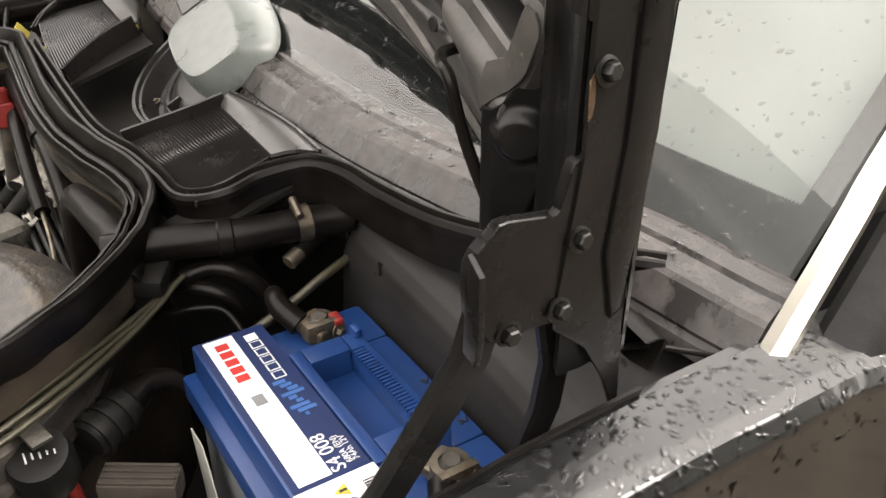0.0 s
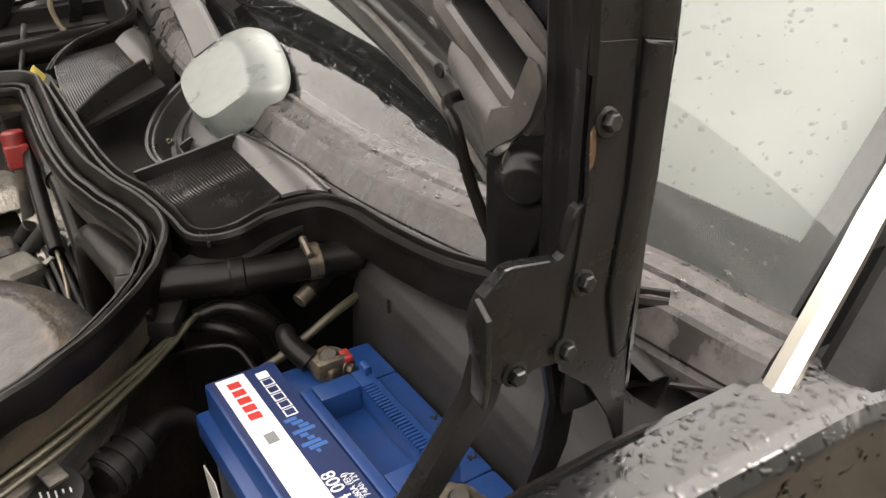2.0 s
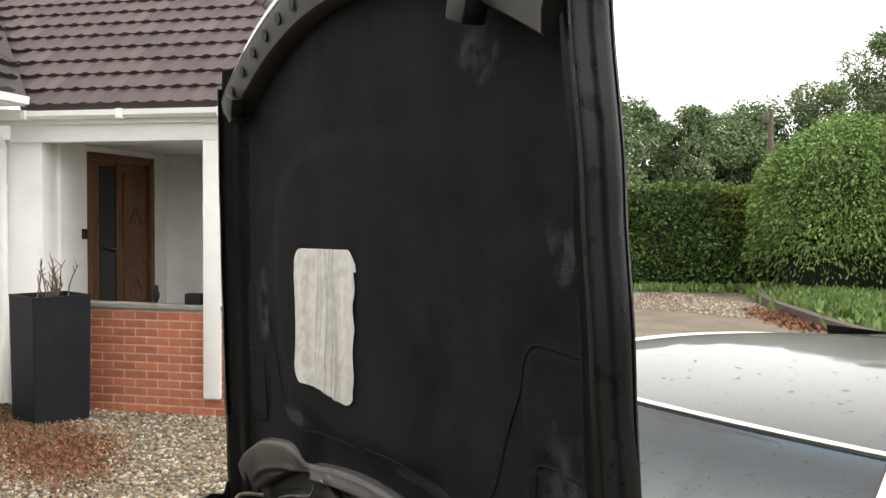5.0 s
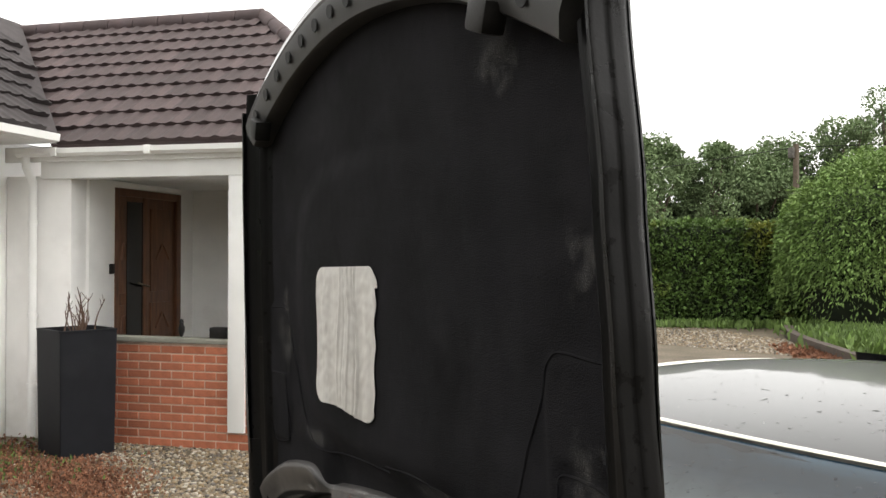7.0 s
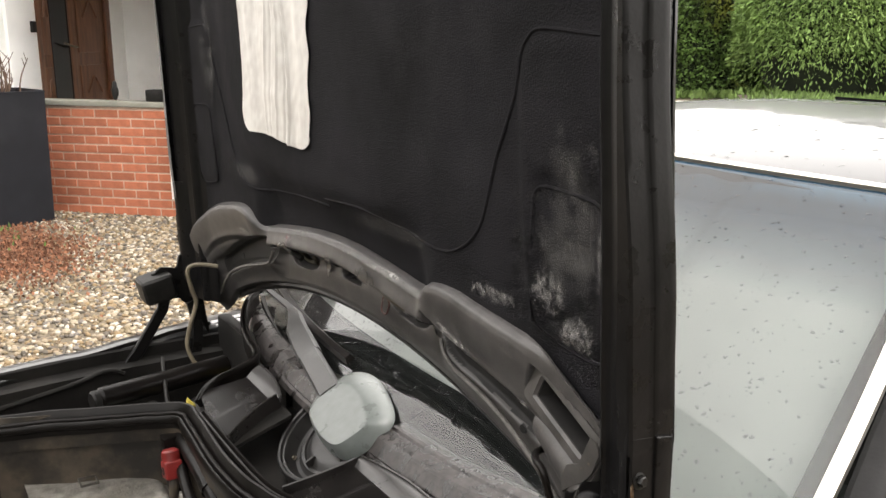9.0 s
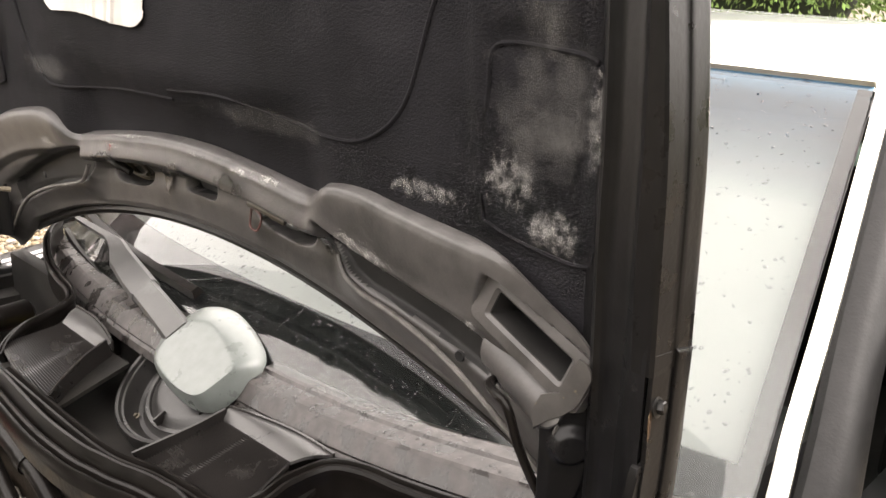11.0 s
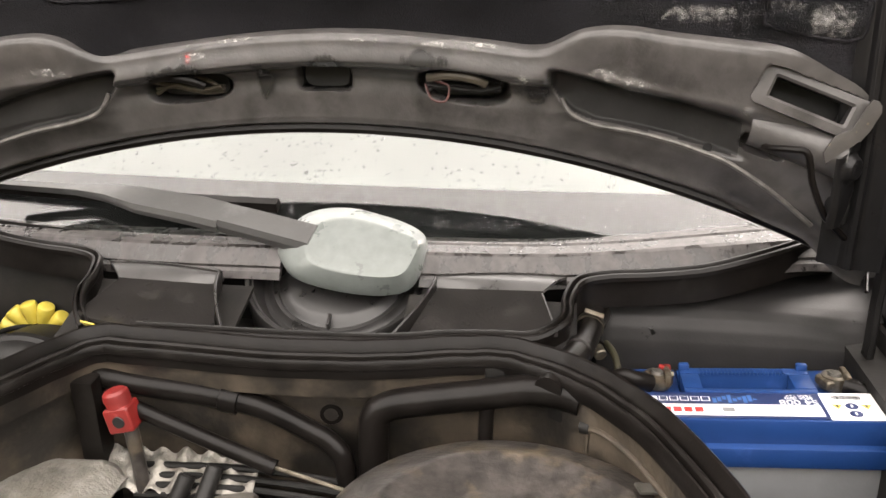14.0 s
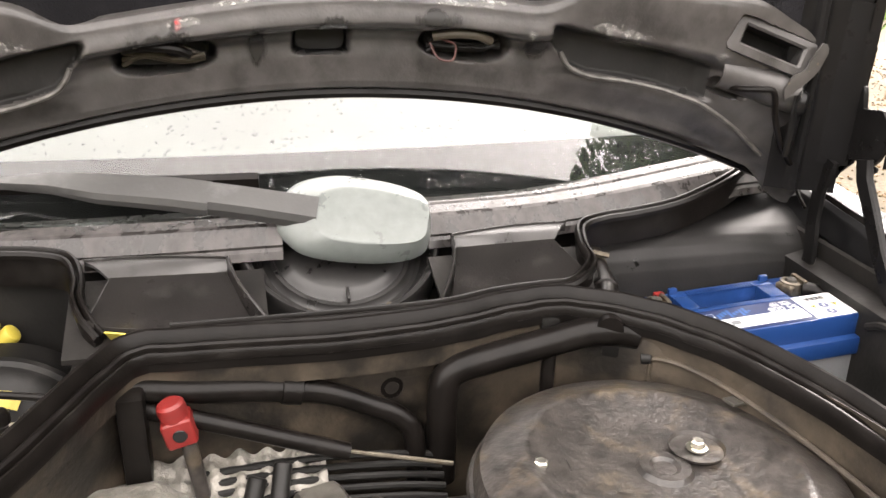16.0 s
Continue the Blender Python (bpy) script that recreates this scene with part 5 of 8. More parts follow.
# ring trough round the hub
WELL = Matrix.Translation((0.003, 0.012, 0.940)) @ Matrix.Rotation(radians(26.6), 4, "X")
bm = bmesh.new()
lathe(bm, [(0.0, -0.012), (0.074, -0.012), (0.080, -0.014), (0.086, -0.020), (0.090, -0.0225), (0.0925, -0.020), (0.098, -0.020), (0.101, -0.025), (0.106, -0.028), (0.112, -0.027), (0.118, -0.020), (0.1215, -0.008), (0.1235, -0.005), (0.1265, -0.0045), (0.1285, 0.0005), (0.1325, 0.0015), (0.135, -0.002), (0.136, -0.05)], WELL, 80)
trough = part("wiper_well", bm, WELLPLASTIC, car, "ribbed black ring well under the wiper hub")
bm = bmesh.new()
box(bm, (-0.002, -0.096, -0.022), (0.002, -0.076, -0.008), 0.001)
bm.transform(WELL)
part("well_rib", bm, VENT, trough)
for a in (-62, -118):
    bolt("screw", WELL @ Vector((0.114 * math.cos(radians(a)), 0.114 * math.sin(radians(a)), -0.024)), WELL.to_3x3() @ Vector((0, 0, 1)), 0.0032, trough, STEEL)


# ---------------------------------------------------------------- air intake panels
def vent_panel(side):
    v = thing("air_intake_panel", "black ridged air intake panel beside the wiper hub", "vent panel", (side * 0.245, -0.09, 0.93), "air intake panels")
    shift = -0.014 if side < 0 else 0.0
    def face(u, w):
        """Ridged face: u outwards, w from its front to its rear edge."""
        lo = Vector((0.118 + 0.192 * u, -0.152 + 0.016 * u * u, 0.906 + 0.020 * u))
        hi = Vector((0.149 + 0.140 * u, -0.051, 0.940 + 0.003 * u))
        p = lo.lerp(hi, w)
        return Vector((side * p.x, p.y + shift, p.z + shift * 0.4))
    bm = bmesh.new()
    sheet(bm, face, 12, 12, (0, 0, -0.006))
    part("base", bm, VENT, v)
    for k in range(30):
        bm = bmesh.new()
        w = (k + 0.3) / 30
        sheet(bm, lambda a, c: face(0.01 + 0.97 * a, w + 0.016 * c) + Vector((0, 0, 0.0038 * (1 - abs(2 * c - 1)) - 0.0018 * step(0.06, 0.0, abs(a - 0.42)))), 24, 2)
        part("ridge", bm, VENT, v)
    bm = bmesh.new()
    def plate(u, w):
        lo = face(u, 1.0) + Vector((0, 0.002, 0.002))
        hi = Vector((side * (0.146 + 0.174 * u), -0.036 + shift + 0.026 * math.sin(min(1.0, u * 1.25) * math.pi / 2), 0.954 - 0.002 * u + shift * 0.4))
        return lo.lerp(hi, w) + Vector((0, 0, 0.004 * math.sin(math.pi * w)))
    sheet(bm, plate, 20, 8, (0, 0.0, -0.004))
    part("sloped_plate", bm, bpy.data.materials.get("sloped_plastic") or material("sloped_plastic", (0.055, 0.053, 0.052), 0.36, 0, 0.15, 18, 0.05, 300, second=(0.02, 0.019, 0.019), second_scale=14, second_at=(0.55, 0.7), rough2=0.2), v, "smooth grey sloped plate")
    # thin upright rim between the panel and the ring well, and round the rear of the plate
    bm = bmesh.new()
    rim = spline([(side * 0.106, -0.150 + shift, 0.914), (side * 0.124, -0.118 + shift, 0.928), (side * 0.140, -0.080 + shift, 0.942), (side * 0.147, -0.044 + shift, 0.953)], 8)
    sweep(bm, rim, [(0.0014, -0.026), (0.0018, 0.003), (0.0, 0.0045), (-0.0018, 0.003), (-0.0014, -0.026)])
    part("curved_lip", bm, VENT, v)
    bm = bmesh.new()
    sweep(bm, [plate(u, 1.0) for u in np.linspace(0, 1, 20)], [(0.0016, -0.012), (0.0016, 0.003), (-0.0016, 0.003), (-0.0016, -0.012)])
    part("rear_rim", bm, VENT, v)
    return v


for side in (1, -1):
    vent_panel(side)


# ---------------------------------------------------------------- rubber seals
SEAL_PARTS = (
    ("base", [(0.0150, -0.026), (0.0160, -0.014), (0.0140, -0.0085), (0.0, -0.0070), (-0.0130, -0.0060), (-0.0145, -0.012), (-0.0110, -0.026)]),
    ("inner_lip", [(0.0115, -0.0095), (0.0112, -0.0050), (0.0128, -0.0018), (0.0152, -0.0020), (0.0176, -0.0060), (0.0182, -0.0130), (0.0165, -0.0140), (0.0150, -0.0090)]),
    ("middle_ridge", [(0.0016, -0.0090), (0.0012, -0.0010), (0.0028, 0.0026), (0.0056, 0.0030), (0.0082, 0.0008), (0.0095, -0.0040), (0.0092, -0.0090)]),
    ("outer_lip", [(-0.0150, -0.0100), (-0.0158, 0.0060), (-0.0145, 0.0120), (-0.0115, 0.0146), (-0.0085, 0.0136), (-0.0062, 0.0090), (-0.0030, 0.0025), (-0.0012, -0.0030), (-0.0010, -0.0090)]),
)
main_line = [(-0.47, -0.62, 0.878), (-0.40, -0.455, 0.894), (-0.335, -0.335, 0.903), (-0.29, -0.245, 0.908), (-0.255, -0.200, 0.911), (-0.20, -0.198, 0.912), (-0.05, -0.206, 0.911), (0.06, -0.203, 0.912), (0.14, -0.187, 0.912), (0.20, -0.173, 0.913), (0.246, -0.172, 0.914), (0.286, -0.186, 0.914), (0.330, -0.214, 0.913), (0.374, -0.258, 0.912), (0.412, -0.314, 0.910), (0.443, -0.382, 0.907), (0.472, -0.468, 0.902), (0.493, -0.60, 0.892), (0.505, -0.85, 0.87)]
seal_path = spline(main_line, 10)
for i, p in enumerate(seal_path):
    p += Vector((0.0012 * noise.noise(Vector((i * 0.21, 0, 0))), 0.0012 * noise.noise(Vector((0, i * 0.21, 0))), 0.0015 * noise.noise(Vector((0, 3, i * 0.17)))))
seal = thing("bulkhead_seal", "thick ribbed black rubber seal along the engine bulkhead", "rubber seal", (0.0, -0.2, 0.89))
for name_, outline in SEAL_PARTS:
    bm = bmesh.new()
    sweep(bm, seal_path, outline)
    part(name_, bm, RUBBER, seal, angle=32)
bm = bmesh.new()
sweep(bm, spline([(x, y, z - 0.030) for x, y, z in main_line], 10), [(0.010, -0.022), (0.012, 0.010), (-0.012, 0.010), (-0.010, -0.022)])
part("seal_flange", bm, DIRTY, car, "dark flange under the rubber seal")
rear_line = [(0.292, -0.158, 0.906), (0.308, -0.138, 0.920), (0.319, -0.108, 0.933), (0.320, -0.075, 0.942), (0.336, -0.030, 0.950), (0.375, -0.010, 0.953), (0.43, -0.002, 0.955), (0.50, 0.012, 0.960), (0.56, 0.032, 0.970), (0.62, 0.062, 0.980), (0.675, 0.105, 0.985)]
for side in (1, -1):
    sg = side
    line = ([(-0.215, -0.174, 0.914), (-0.02, -0.176, 0.915), (0.10, -0.172, 0.916), (0.175, -0.154, 0.917), (0.235, -0.146, 0.917), (0.278, -0.142, 0.917), (0.305, -0.126, 0.924)] + rear_line[2:]) if side > 0 else rear_line
    e = thing("well_seal", "curved black rubber seal round the well beside the bulkhead", "rubber seal", (side * 0.32, -0.07, 0.92), "well seals")
    run = spline([(side * x, y, z) for x, y, z in line], 8)
    for name_, outline in (("skirt", [(0.0045, -0.040), (0.0045, -0.004), (0.0040, 0.001), (-0.0042, 0.001), (-0.0048, -0.004), (-0.0045, -0.040)]),
                           ("outer_bead", [(0.0034, -0.0035), (0.0086, -0.0025), (0.0090, 0.0030), (0.0066, 0.0072), (0.0036, 0.0078), (0.0020, 0.0050), (0.0018, 0.0)]),
                           ("inner_bead", [(0.0008, 0.0), (0.0004, 0.0070), (-0.0014, 0.0106), (-0.0042, 0.0108), (-0.0064, 0.0065), (-0.0066, -0.0005), (-0.0052, -0.0040)])):
        bm = bmesh.new()
        sweep(bm, run, [(a * sg, b) for a, b in outline])
        part(name_, bm, RUBBER, e, angle=30)
bm = bmesh.new()
box(bm, (-0.282, -0.190, 0.9165), (-0.258, -0.168, 0.9185), 0.0005, Matrix.Rotation(radians(-20), 4, "Z") @ Matrix.Rotation(radians(-50), 4, "X"))
tagged(part("paper_tag", bm, YELLOW), "small yellow tag stuck on the rubber seal", "tag")


# ---------------------------------------------------------------- hoses and lines
def hose(name, pts, r, mat, label, category="hose", seg=14):
    bm = bmesh.new()
    tube(bm, pts, r, 8, seg)
    return tagged(part(name, bm, mat), label, category)


def clamp(at, direction, r, parent):
    bm = bmesh.new()
    lathe(bm, [(r, -0.007), (r + 0.002, -0.007), (r + 0.002, 0.007), (r, 0.007)], axis_matrix(at, direction), 28)
    band = part("clamp_band", bm, STEEL, parent)
    bm = bmesh.new()
    d = Vector(direction).normalized()
    up = Vector((0.2, -0.3, 0.9))
    q = Vector(at) + up.normalized() * (r + 0.006)
    rod(bm, q - d.cross(up).normalized() * 0.013, q + d.cross(up).normalized() * 0.013, 0.0042, 8)
    part("clamp_screw", bm, STEEL, band)


heater = thing("heater_hose", "thick black heater hose with steel clamp", "hose", (0.35, -0.1, 0.88))
bm = bmesh.new()
tube(bm, [(0.30, -0.225, 0.893), (0.318, -0.175, 0.896), (0.338, -0.12, 0.897), (0.350, -0.07, 0.898), (0.356, -0.035, 0.899), (0.366, 0.0, 0.90)], 0.0165, 8, 18)
hh = part("hose", bm, RUBBER, heater)
clamp((0.352, -0.048, 0.8985), (0.12, 0.98, 0.03), 0.0168, hh)
bm = bmesh.new()
lathe(bm, [(0.0165, -0.008), (0.0185, -0.006), (0.0185, 0.006), (0.0165, 0.008)], axis_matrix((0.3375, -0.121, 0.897), (0.25, 0.95, 0)), 24)
part("hose_collar", bm, RUBBER, hh)
bm = bmesh.new()
tube(bm, [(0.362, -0.058, 0.872), (0.352, -0.035, 0.880), (0.352, -0.012, 0.885), (0.37, 0.0, 0.885)], 0.012, 8, 14)
part("side_outlet", bm, RUBBER, heater)
bm = bmesh.new()
rod(bm, (0.368, -0.072, 0.868), (0.360, -0.052, 0.874), 0.0085, 14)
part("brass_union", bm, STEEL, heater)

coolant = hose("coolant_hose", [(-0.27, -0.205, 0.866), (-0.20, -0.206, 0.856), (-0.12, -0.208, 0.850), (-0.05, -0.208, 0.838), (0.01, -0.210, 0.812), (0.040, -0.212, 0.796), (0.058, -0.216, 0.770), (0.062, -0.22, 0.70)], [0.013, 0.0145, 0.0145, 0.014, 0.013, 0.013, 0.013, 0.013], RUBBER, "black coolant hose drooping along the bulkhead")
bm = bmesh.new()
lathe(bm, [(0.0150, -0.012), (0.0166, -0.011), (0.0172, -0.004), (0.0166, 0.004), (0.0172, 0.011), (0.0150, 0.012)], axis_matrix((-0.085, -0.208, 0.8445), (0.98, 0.0, -0.17)), 24)
part("joint_sleeve", bm, RUBBER, coolant, "ridged rubber joint sleeve")
hose("heater_pipe", [(0.342, -0.223, 0.880), (0.322, -0.214, 0.883), (0.280, -0.206, 0.882), (0.23, -0.204, 0.872), (0.16, -0.206, 0.860), (0.115, -0.208, 0.851), (0.098, -0.21, 0.838), (0.094, -0.212, 0.81), (0.094, -0.214, 0.70)], 0.0185, RUBBER, "thick black elbow hose running down the bulkhead", seg=18)
bm = bmesh.new()
box(bm, (0.225, -0.188, 0.878), (0.252, -0.168, 0.898), 0.004)
tagged(part("hose_clip", bm, PLASTIC), "small dirty plastic hose clip on the bulkhead", "clip")
hose("support_pipe", [(0.232, -0.205, 0.87), (0.230, -0.207, 0.85), (0.228, -0.21, 0.76)], 0.009, RUBBER, "thin black pipe under the elbow hose", "pipe")
bm = bmesh.new()
tube(bm, [(-0.285, -0.20, 0.845), (-0.2, -0.222, 0.830), (-0.1, -0.232, 0.797), (-0.024, -0.236, 0.770)], 0.0105, 6, 12)
cable = tagged(part("throttle_cable", bm, RUBBER), "black sheathed cable crossing the engine", "cable")
bm = bmesh.new()
tube(bm, [(-0.03, -0.236, 0.772), (0.03, -0.24, 0.758), (0.10, -0.25, 0.745)], 0.003, 6, 8)
part("inner_wire", bm, STEEL, cable)
hose("thin_cable", [(-0.62, -0.14, 0.885), (-0.53, -0.16, 0.876), (-0.42, -0.185, 0.867), (-0.34, -0.20, 0.86)], 0.0045, RUBBER, "thin black cable over the brake servo", "cable")

for k in range(3):
    d = 0.013 * k
    hose("fuel_line", [(0.338 + d * 0.3, -0.165 - d * 0.4, 0.868), (0.352 + d * 0.5, -0.195 - d * 0.2, 0.862), (0.382 + d * 0.7, -0.245, 0.860), (0.425 + d * 0.8, -0.322 + d * 0.3, 0.858), (0.465 + d, -0.42, 0.850)], 0.0031, FUELLINE, "thin olive fuel line beside the battery", "pipe")
hose("thin_wire", [(0.335, -0.20, 0.83), (0.355, -0.165, 0.84), (0.372, -0.14, 0.838), (0.405, -0.13, 0.815)], 0.003, RUBBER, "thin black wire near the battery", "wire")
hose("wiring_loom", [(0.33, -0.165, 0.86), (0.338, -0.14, 0.868), (0.352, -0.12, 0.865), (0.362, -0.10, 0.845), (0.36, -0.085, 0.80)], 0.008, RUBBER, "black taped wiring loom", "wire")
hose("wiring_loom", [(0.325, -0.17, 0.848), (0.348, -0.145, 0.850), (0.36, -0.125, 0.835), (0.352, -0.11, 0.79)], 0.007, RUBBER, "black taped wiring loom", "wire")
hose("bare_pipe", [(0.385, -0.16, 0.80), (0.392, -0.09, 0.835), (0.388, -0.045, 0.855), (0.375, -0.005, 0.86)], 0.0048, FUELLINE, "grey metal pipe under the battery cable", "pipe")

# relay box on the flange
relay = thing("relay_box", "small black relay box clipped beside the bulkhead", "relay box", (0.305, -0.19, 0.84))
bm = bmesh.new()
box(bm, (0.302, -0.226, 0.866), (0.352, -0.176, 0.884), 0.004, Matrix.Rotation(radians(-32), 4, "Z"))
part("lid", bm, PLASTIC, relay)
bm = bmesh.new()
box(bm, (0.307, -0.219, 0.846), (0.347, -0.182, 0.868), 0.004, Matrix.Rotation(radians(-32), 4, "Z"))
part("body", bm, PLASTIC, relay)
bm = bmesh.new()
rod(bm, (0.340, -0.236, 0.856), (0.351, -0.244, 0.858), 0.008, 14)
part("stud", bm, PLASTIC, relay)

# connectors and modules low beside the battery
plug = thing("multi_plug", "fat black ribbed connector with a cable", "connector", (0.345, -0.23, 0.74))
bm = bmesh.new()
rod(bm, (0.430, -0.290, 0.795), (0.404, -0.248, 0.80), 0.019, 18)
part("body", bm, PLASTIC, plug)
for k in range(3):
    bm = bmesh.new()
    lathe(bm, [(0.019, -0.003), (0.0225, -0.003), (0.0225, 0.003), (0.019, 0.003)], axis_matrix((0.426 - 0.0075 * k, -0.284 + 0.012 * k, 0.7955 + 0.0014 * k), (-0.52, 0.84, 0.1)), 20)
    part("grip_ring", bm, PLASTIC, plug)
bm = bmesh.new()
tube(bm, [(0.404, -0.248, 0.80), (0.392, -0.228, 0.802), (0.394, -0.205, 0.80), (0.408, -0.185, 0.78)], [0.016, 0.013, 0.009, 0.007], 6, 12)
part("cable_boot", bm, RUBBER, plug)

sensor = thing("round_sensor", "round black sensor with a steel bracket and worn lettering", "sensor", (0.34, -0.33, 0.72))
bm = bmesh.new()
lathe(bm, [(0.0, 0.0), (0.026, 0.0), (0.027, 0.03), (0.024, 0.040), (0, 0.041)], axis_matrix((0.440, -0.327, 0.785), (0.3, -0.1, 0.9)), 28)
part("body", bm, PLASTIC, sensor)
bm = bmesh.new()
box(bm, (0.392, -0.345, 0.846), (0.468, -0.328, 0.850), 0.001, Matrix.Rotation(radians(18), 4, "Z") @ Matrix.Rotation(radians(8), 4, "Y"))
part("bracket", bm, CAST, sensor, "bent steel strip")
for k in range(5):
    bm = bmesh.new()
    box(bm, (0.452 - 0.010, -0.341 + 0.0055 * k, 0.8232), (0.452 + 0.008 - 0.002 * (k % 2), -0.3396 + 0.0055 * k, 0.8240), 0.0)
    part("print_bar", bm, WHITE, sensor)
fuse = thing("connector_block", "dusty grey plastic connector block by the battery", "connector", (0.43, -0.265, 0.70))
bm = bmesh.new()
box(bm, (0.436, -0.276, 0.750), (0.504, -0.248, 0.776), 0.004, Matrix.Rotation(radians(58), 4, "Z"))
part("body", bm, material("dusty_plastic", (0.045, 0.037, 0.03), 0.8, 0, 0.3, 40, 0.2), fuse)
for k in range(4):
    bm = bmesh.new()
    box(bm, (0.438, -0.274 + 0.007 * k, 0.7755), (0.502, -0.271 + 0.007 * k, 0.7785), 0.001, Matrix.Translation((0, 0, 0)))
    bm.transform(Matrix.Translation((0.47, -0.262, 0)) @ Matrix.Rotation(radians(58), 4, "Z") @ Matrix.Translation((-0.47, 0.262, 0)))
    part("rib", bm, bpy.data.materials["dusty_plastic"], fuse)
bm = bmesh.new()
box(bm, (0.425, -0.325, 0.69), (0.475, -0.275, 0.722), 0.012, None, 3)
tagged(part("white_cap", bm, TANK), "white plastic cap of a bottle beside the battery", "bottle cap")
hose("red_cable", [(0.415, -0.33, 0.72), (0.423, -0.318, 0.755), (0.433, -0.312, 0.752), (0.44, -0.305, 0.70)], 0.006, RED, "short red cable end", "wire")
bm = bmesh.new()
for k, (x, y) in enumerate(((0.40, -0.36), (0.36, -0.40), (0.42, -0.42), (0.47, -0.44), (0.52, -0.36), (0.50, -0.28))):
    box(bm, (x - 0.03, y - 0.025, 0.56), (x + 0.03, y + 0.025, 0.66 + 0.012 * (k % 3)), 0.006)
tagged(part("lower_modules", bm, BAY), "dark dirty fittings low beside the engine", "engine part", kind="stuff")

# ---------------------------------------------------------------- battery
bat = thing("car_battery", "blue car battery with white and navy label in its well", "battery", (0.553, -0.115, 0.66))
bm = bmesh.new()
box(bm, (0.420, -0.200, 0.660), (0.686, -0.030, 0.806), 0.006)
part("case", bm, GREYBOX, bat, "grey battery case")
bm = bmesh.new()
box(bm, (0.408, -0.208, 0.800), (0.692, -0.024, 0.826), 0.004)
part("lid_skirt", bm, BLUE, bat)
bm = bmesh.new()
box(bm, (0.411, -0.196, 0.822), (0.690, -0.1285, 0.857), 0.004)
lid = part("lid", bm, BLUE, bat, "glossy blue lid with a sunken carrying recess")
for lo, hi in (((0.411, -0.128, 0.822), (0.4695, -0.028, 0.840)), ((0.6305, -0.128, 0.822), (0.690, -0.028, 0.840)), ((0.470, -0.0595, 0.822), (0.630, -0.028, 0.840))):
    bm = bmesh.new()
    box(bm, lo, hi, 0.004)
    part("terminal_step", bm, BLUE, lid)
for lo, hi in (((0.470, -0.128, 0.822), (0.630, -0.117, 0.8575)), ((0.470, -0.077, 0.822), (0.630, -0.060, 0.8575)), ((0.470, -0.1165, 0.822), (0.4935, -0.0775, 0.8575)), ((0.604, -0.1165, 0.822), (0.630, -0.0775, 0.8575))):
    bm = bmesh.new()
    box(bm, lo, hi, 0.002)
    part("recess_wall", bm, BLUE, lid)
bm = bmesh.new()
box(bm, (0.492, -0.118, 0.824), (0.606, -0.076, 0.832), 0.001)
part("recess_floor", bm, BLUE, lid)
for k in range(24):
    bm = bmesh.new()
    box(bm, (0.495 + 0.0045 * k, -0.0785, 0.8555), (0.4973 + 0.0045 * k, -0.0665, 0.8590), 0.0)
    part("grip_rib", bm, BLUE, lid)
for x in (0.474, 0.621):
    bm = bmesh.new()
    box(bm, (x - 0.005, -0.068, 0.855), (x + 0.009, -0.060, 0.866), 0.003)
    part("handle_lug", bm, BLUE, lid)
def flat(name, lo, hi, mat, parent, label=""):
    bm = bmesh.new()
    box(bm, lo, hi, 0.0)
    return part(name, bm, mat, parent, label)
label = flat("label", (0.414, -0.193, 0.8572), (0.626, -0.130, 0.8576), NAVY, bat, "navy label band")
strip = flat("white_strip", (0.417, -0.187, 0.8577), (0.622, -0.160, 0.8580), WHITE, label, "white strip with red brand marks")
for k in range(5):
    flat("brand_bar", (0.426 + 0.0125 * k, -0.1795, 0.8581), (0.4355 + 0.0125 * k, -0.1680, 0.8583), REDINK, label)
flat("emblem_bar", (0.508, -0.178, 0.8581), (0.522, -0.168, 0.8583), GREYBOX, label)
for k in range(6):
    flat("pictogram", (0.424 + 0.0125 * k, -0.1515, 0.8577), (0.4345 + 0.0125 * k, -0.1405, 0.8579), WHITE, label)
    if k:
        flat("pictogram_core", (0.4252 + 0.0125 * k, -0.1503, 0.8580), (0.4333 + 0.0125 * k, -0.1417, 0.8581), NAVY, label)
for k in range(9):
    flat("pattern_bar", (0.500 + 0.006 * k, -0.156 + 0.004 * (k % 3), 0.8577), (0.5045 + 0.006 * k, -0.145 + 0.003 * (k % 4), 0.8579), material("label_cyan", (0.035, 0.11, 0.30), 0.4, 0, 0.1, 20, 0) if k == 0 else bpy.data.materials["label_cyan"], label)
warn = flat("warning_label", (0.627, -0.194, 0.8573), (0.688, -0.1285, 0.8577), WHITE, bat, "white warning label with symbols")
for x, y, m_ in ((0.641, -0.161, YELLOW), (0.6575, -0.161, NAVY), (0.674, -0.161, YELLOW), (0.6575, -0.1795, NAVY)):
    bm = bmesh.new()
    lathe(bm, [(0.0075, 0), (0.0075, 0.0003), (0, 0.0003)], Matrix.Translation((x, y, 0.8578)) @ Matrix.Rotation(radians(-90), 4, "Z"), 3 if m_ is YELLOW else 20)
    symbol = part("symbol", bm, m_, warn)
    flat("symbol_mark", (x - 0.0012, y - 0.0030, 0.8582), (x + 0.0012, y + 0.0030, 0.8583), INKSHADE if m_ is YELLOW else WHITE, symbol)
for k in range(14):
    flat("bar_code_line", (0.640 + 0.0024 * k, -0.145, 0.8578), (0.6412 + 0.0024 * k + 0.0004 * (k % 3), -0.135, 0.858), INKSHADE, warn)


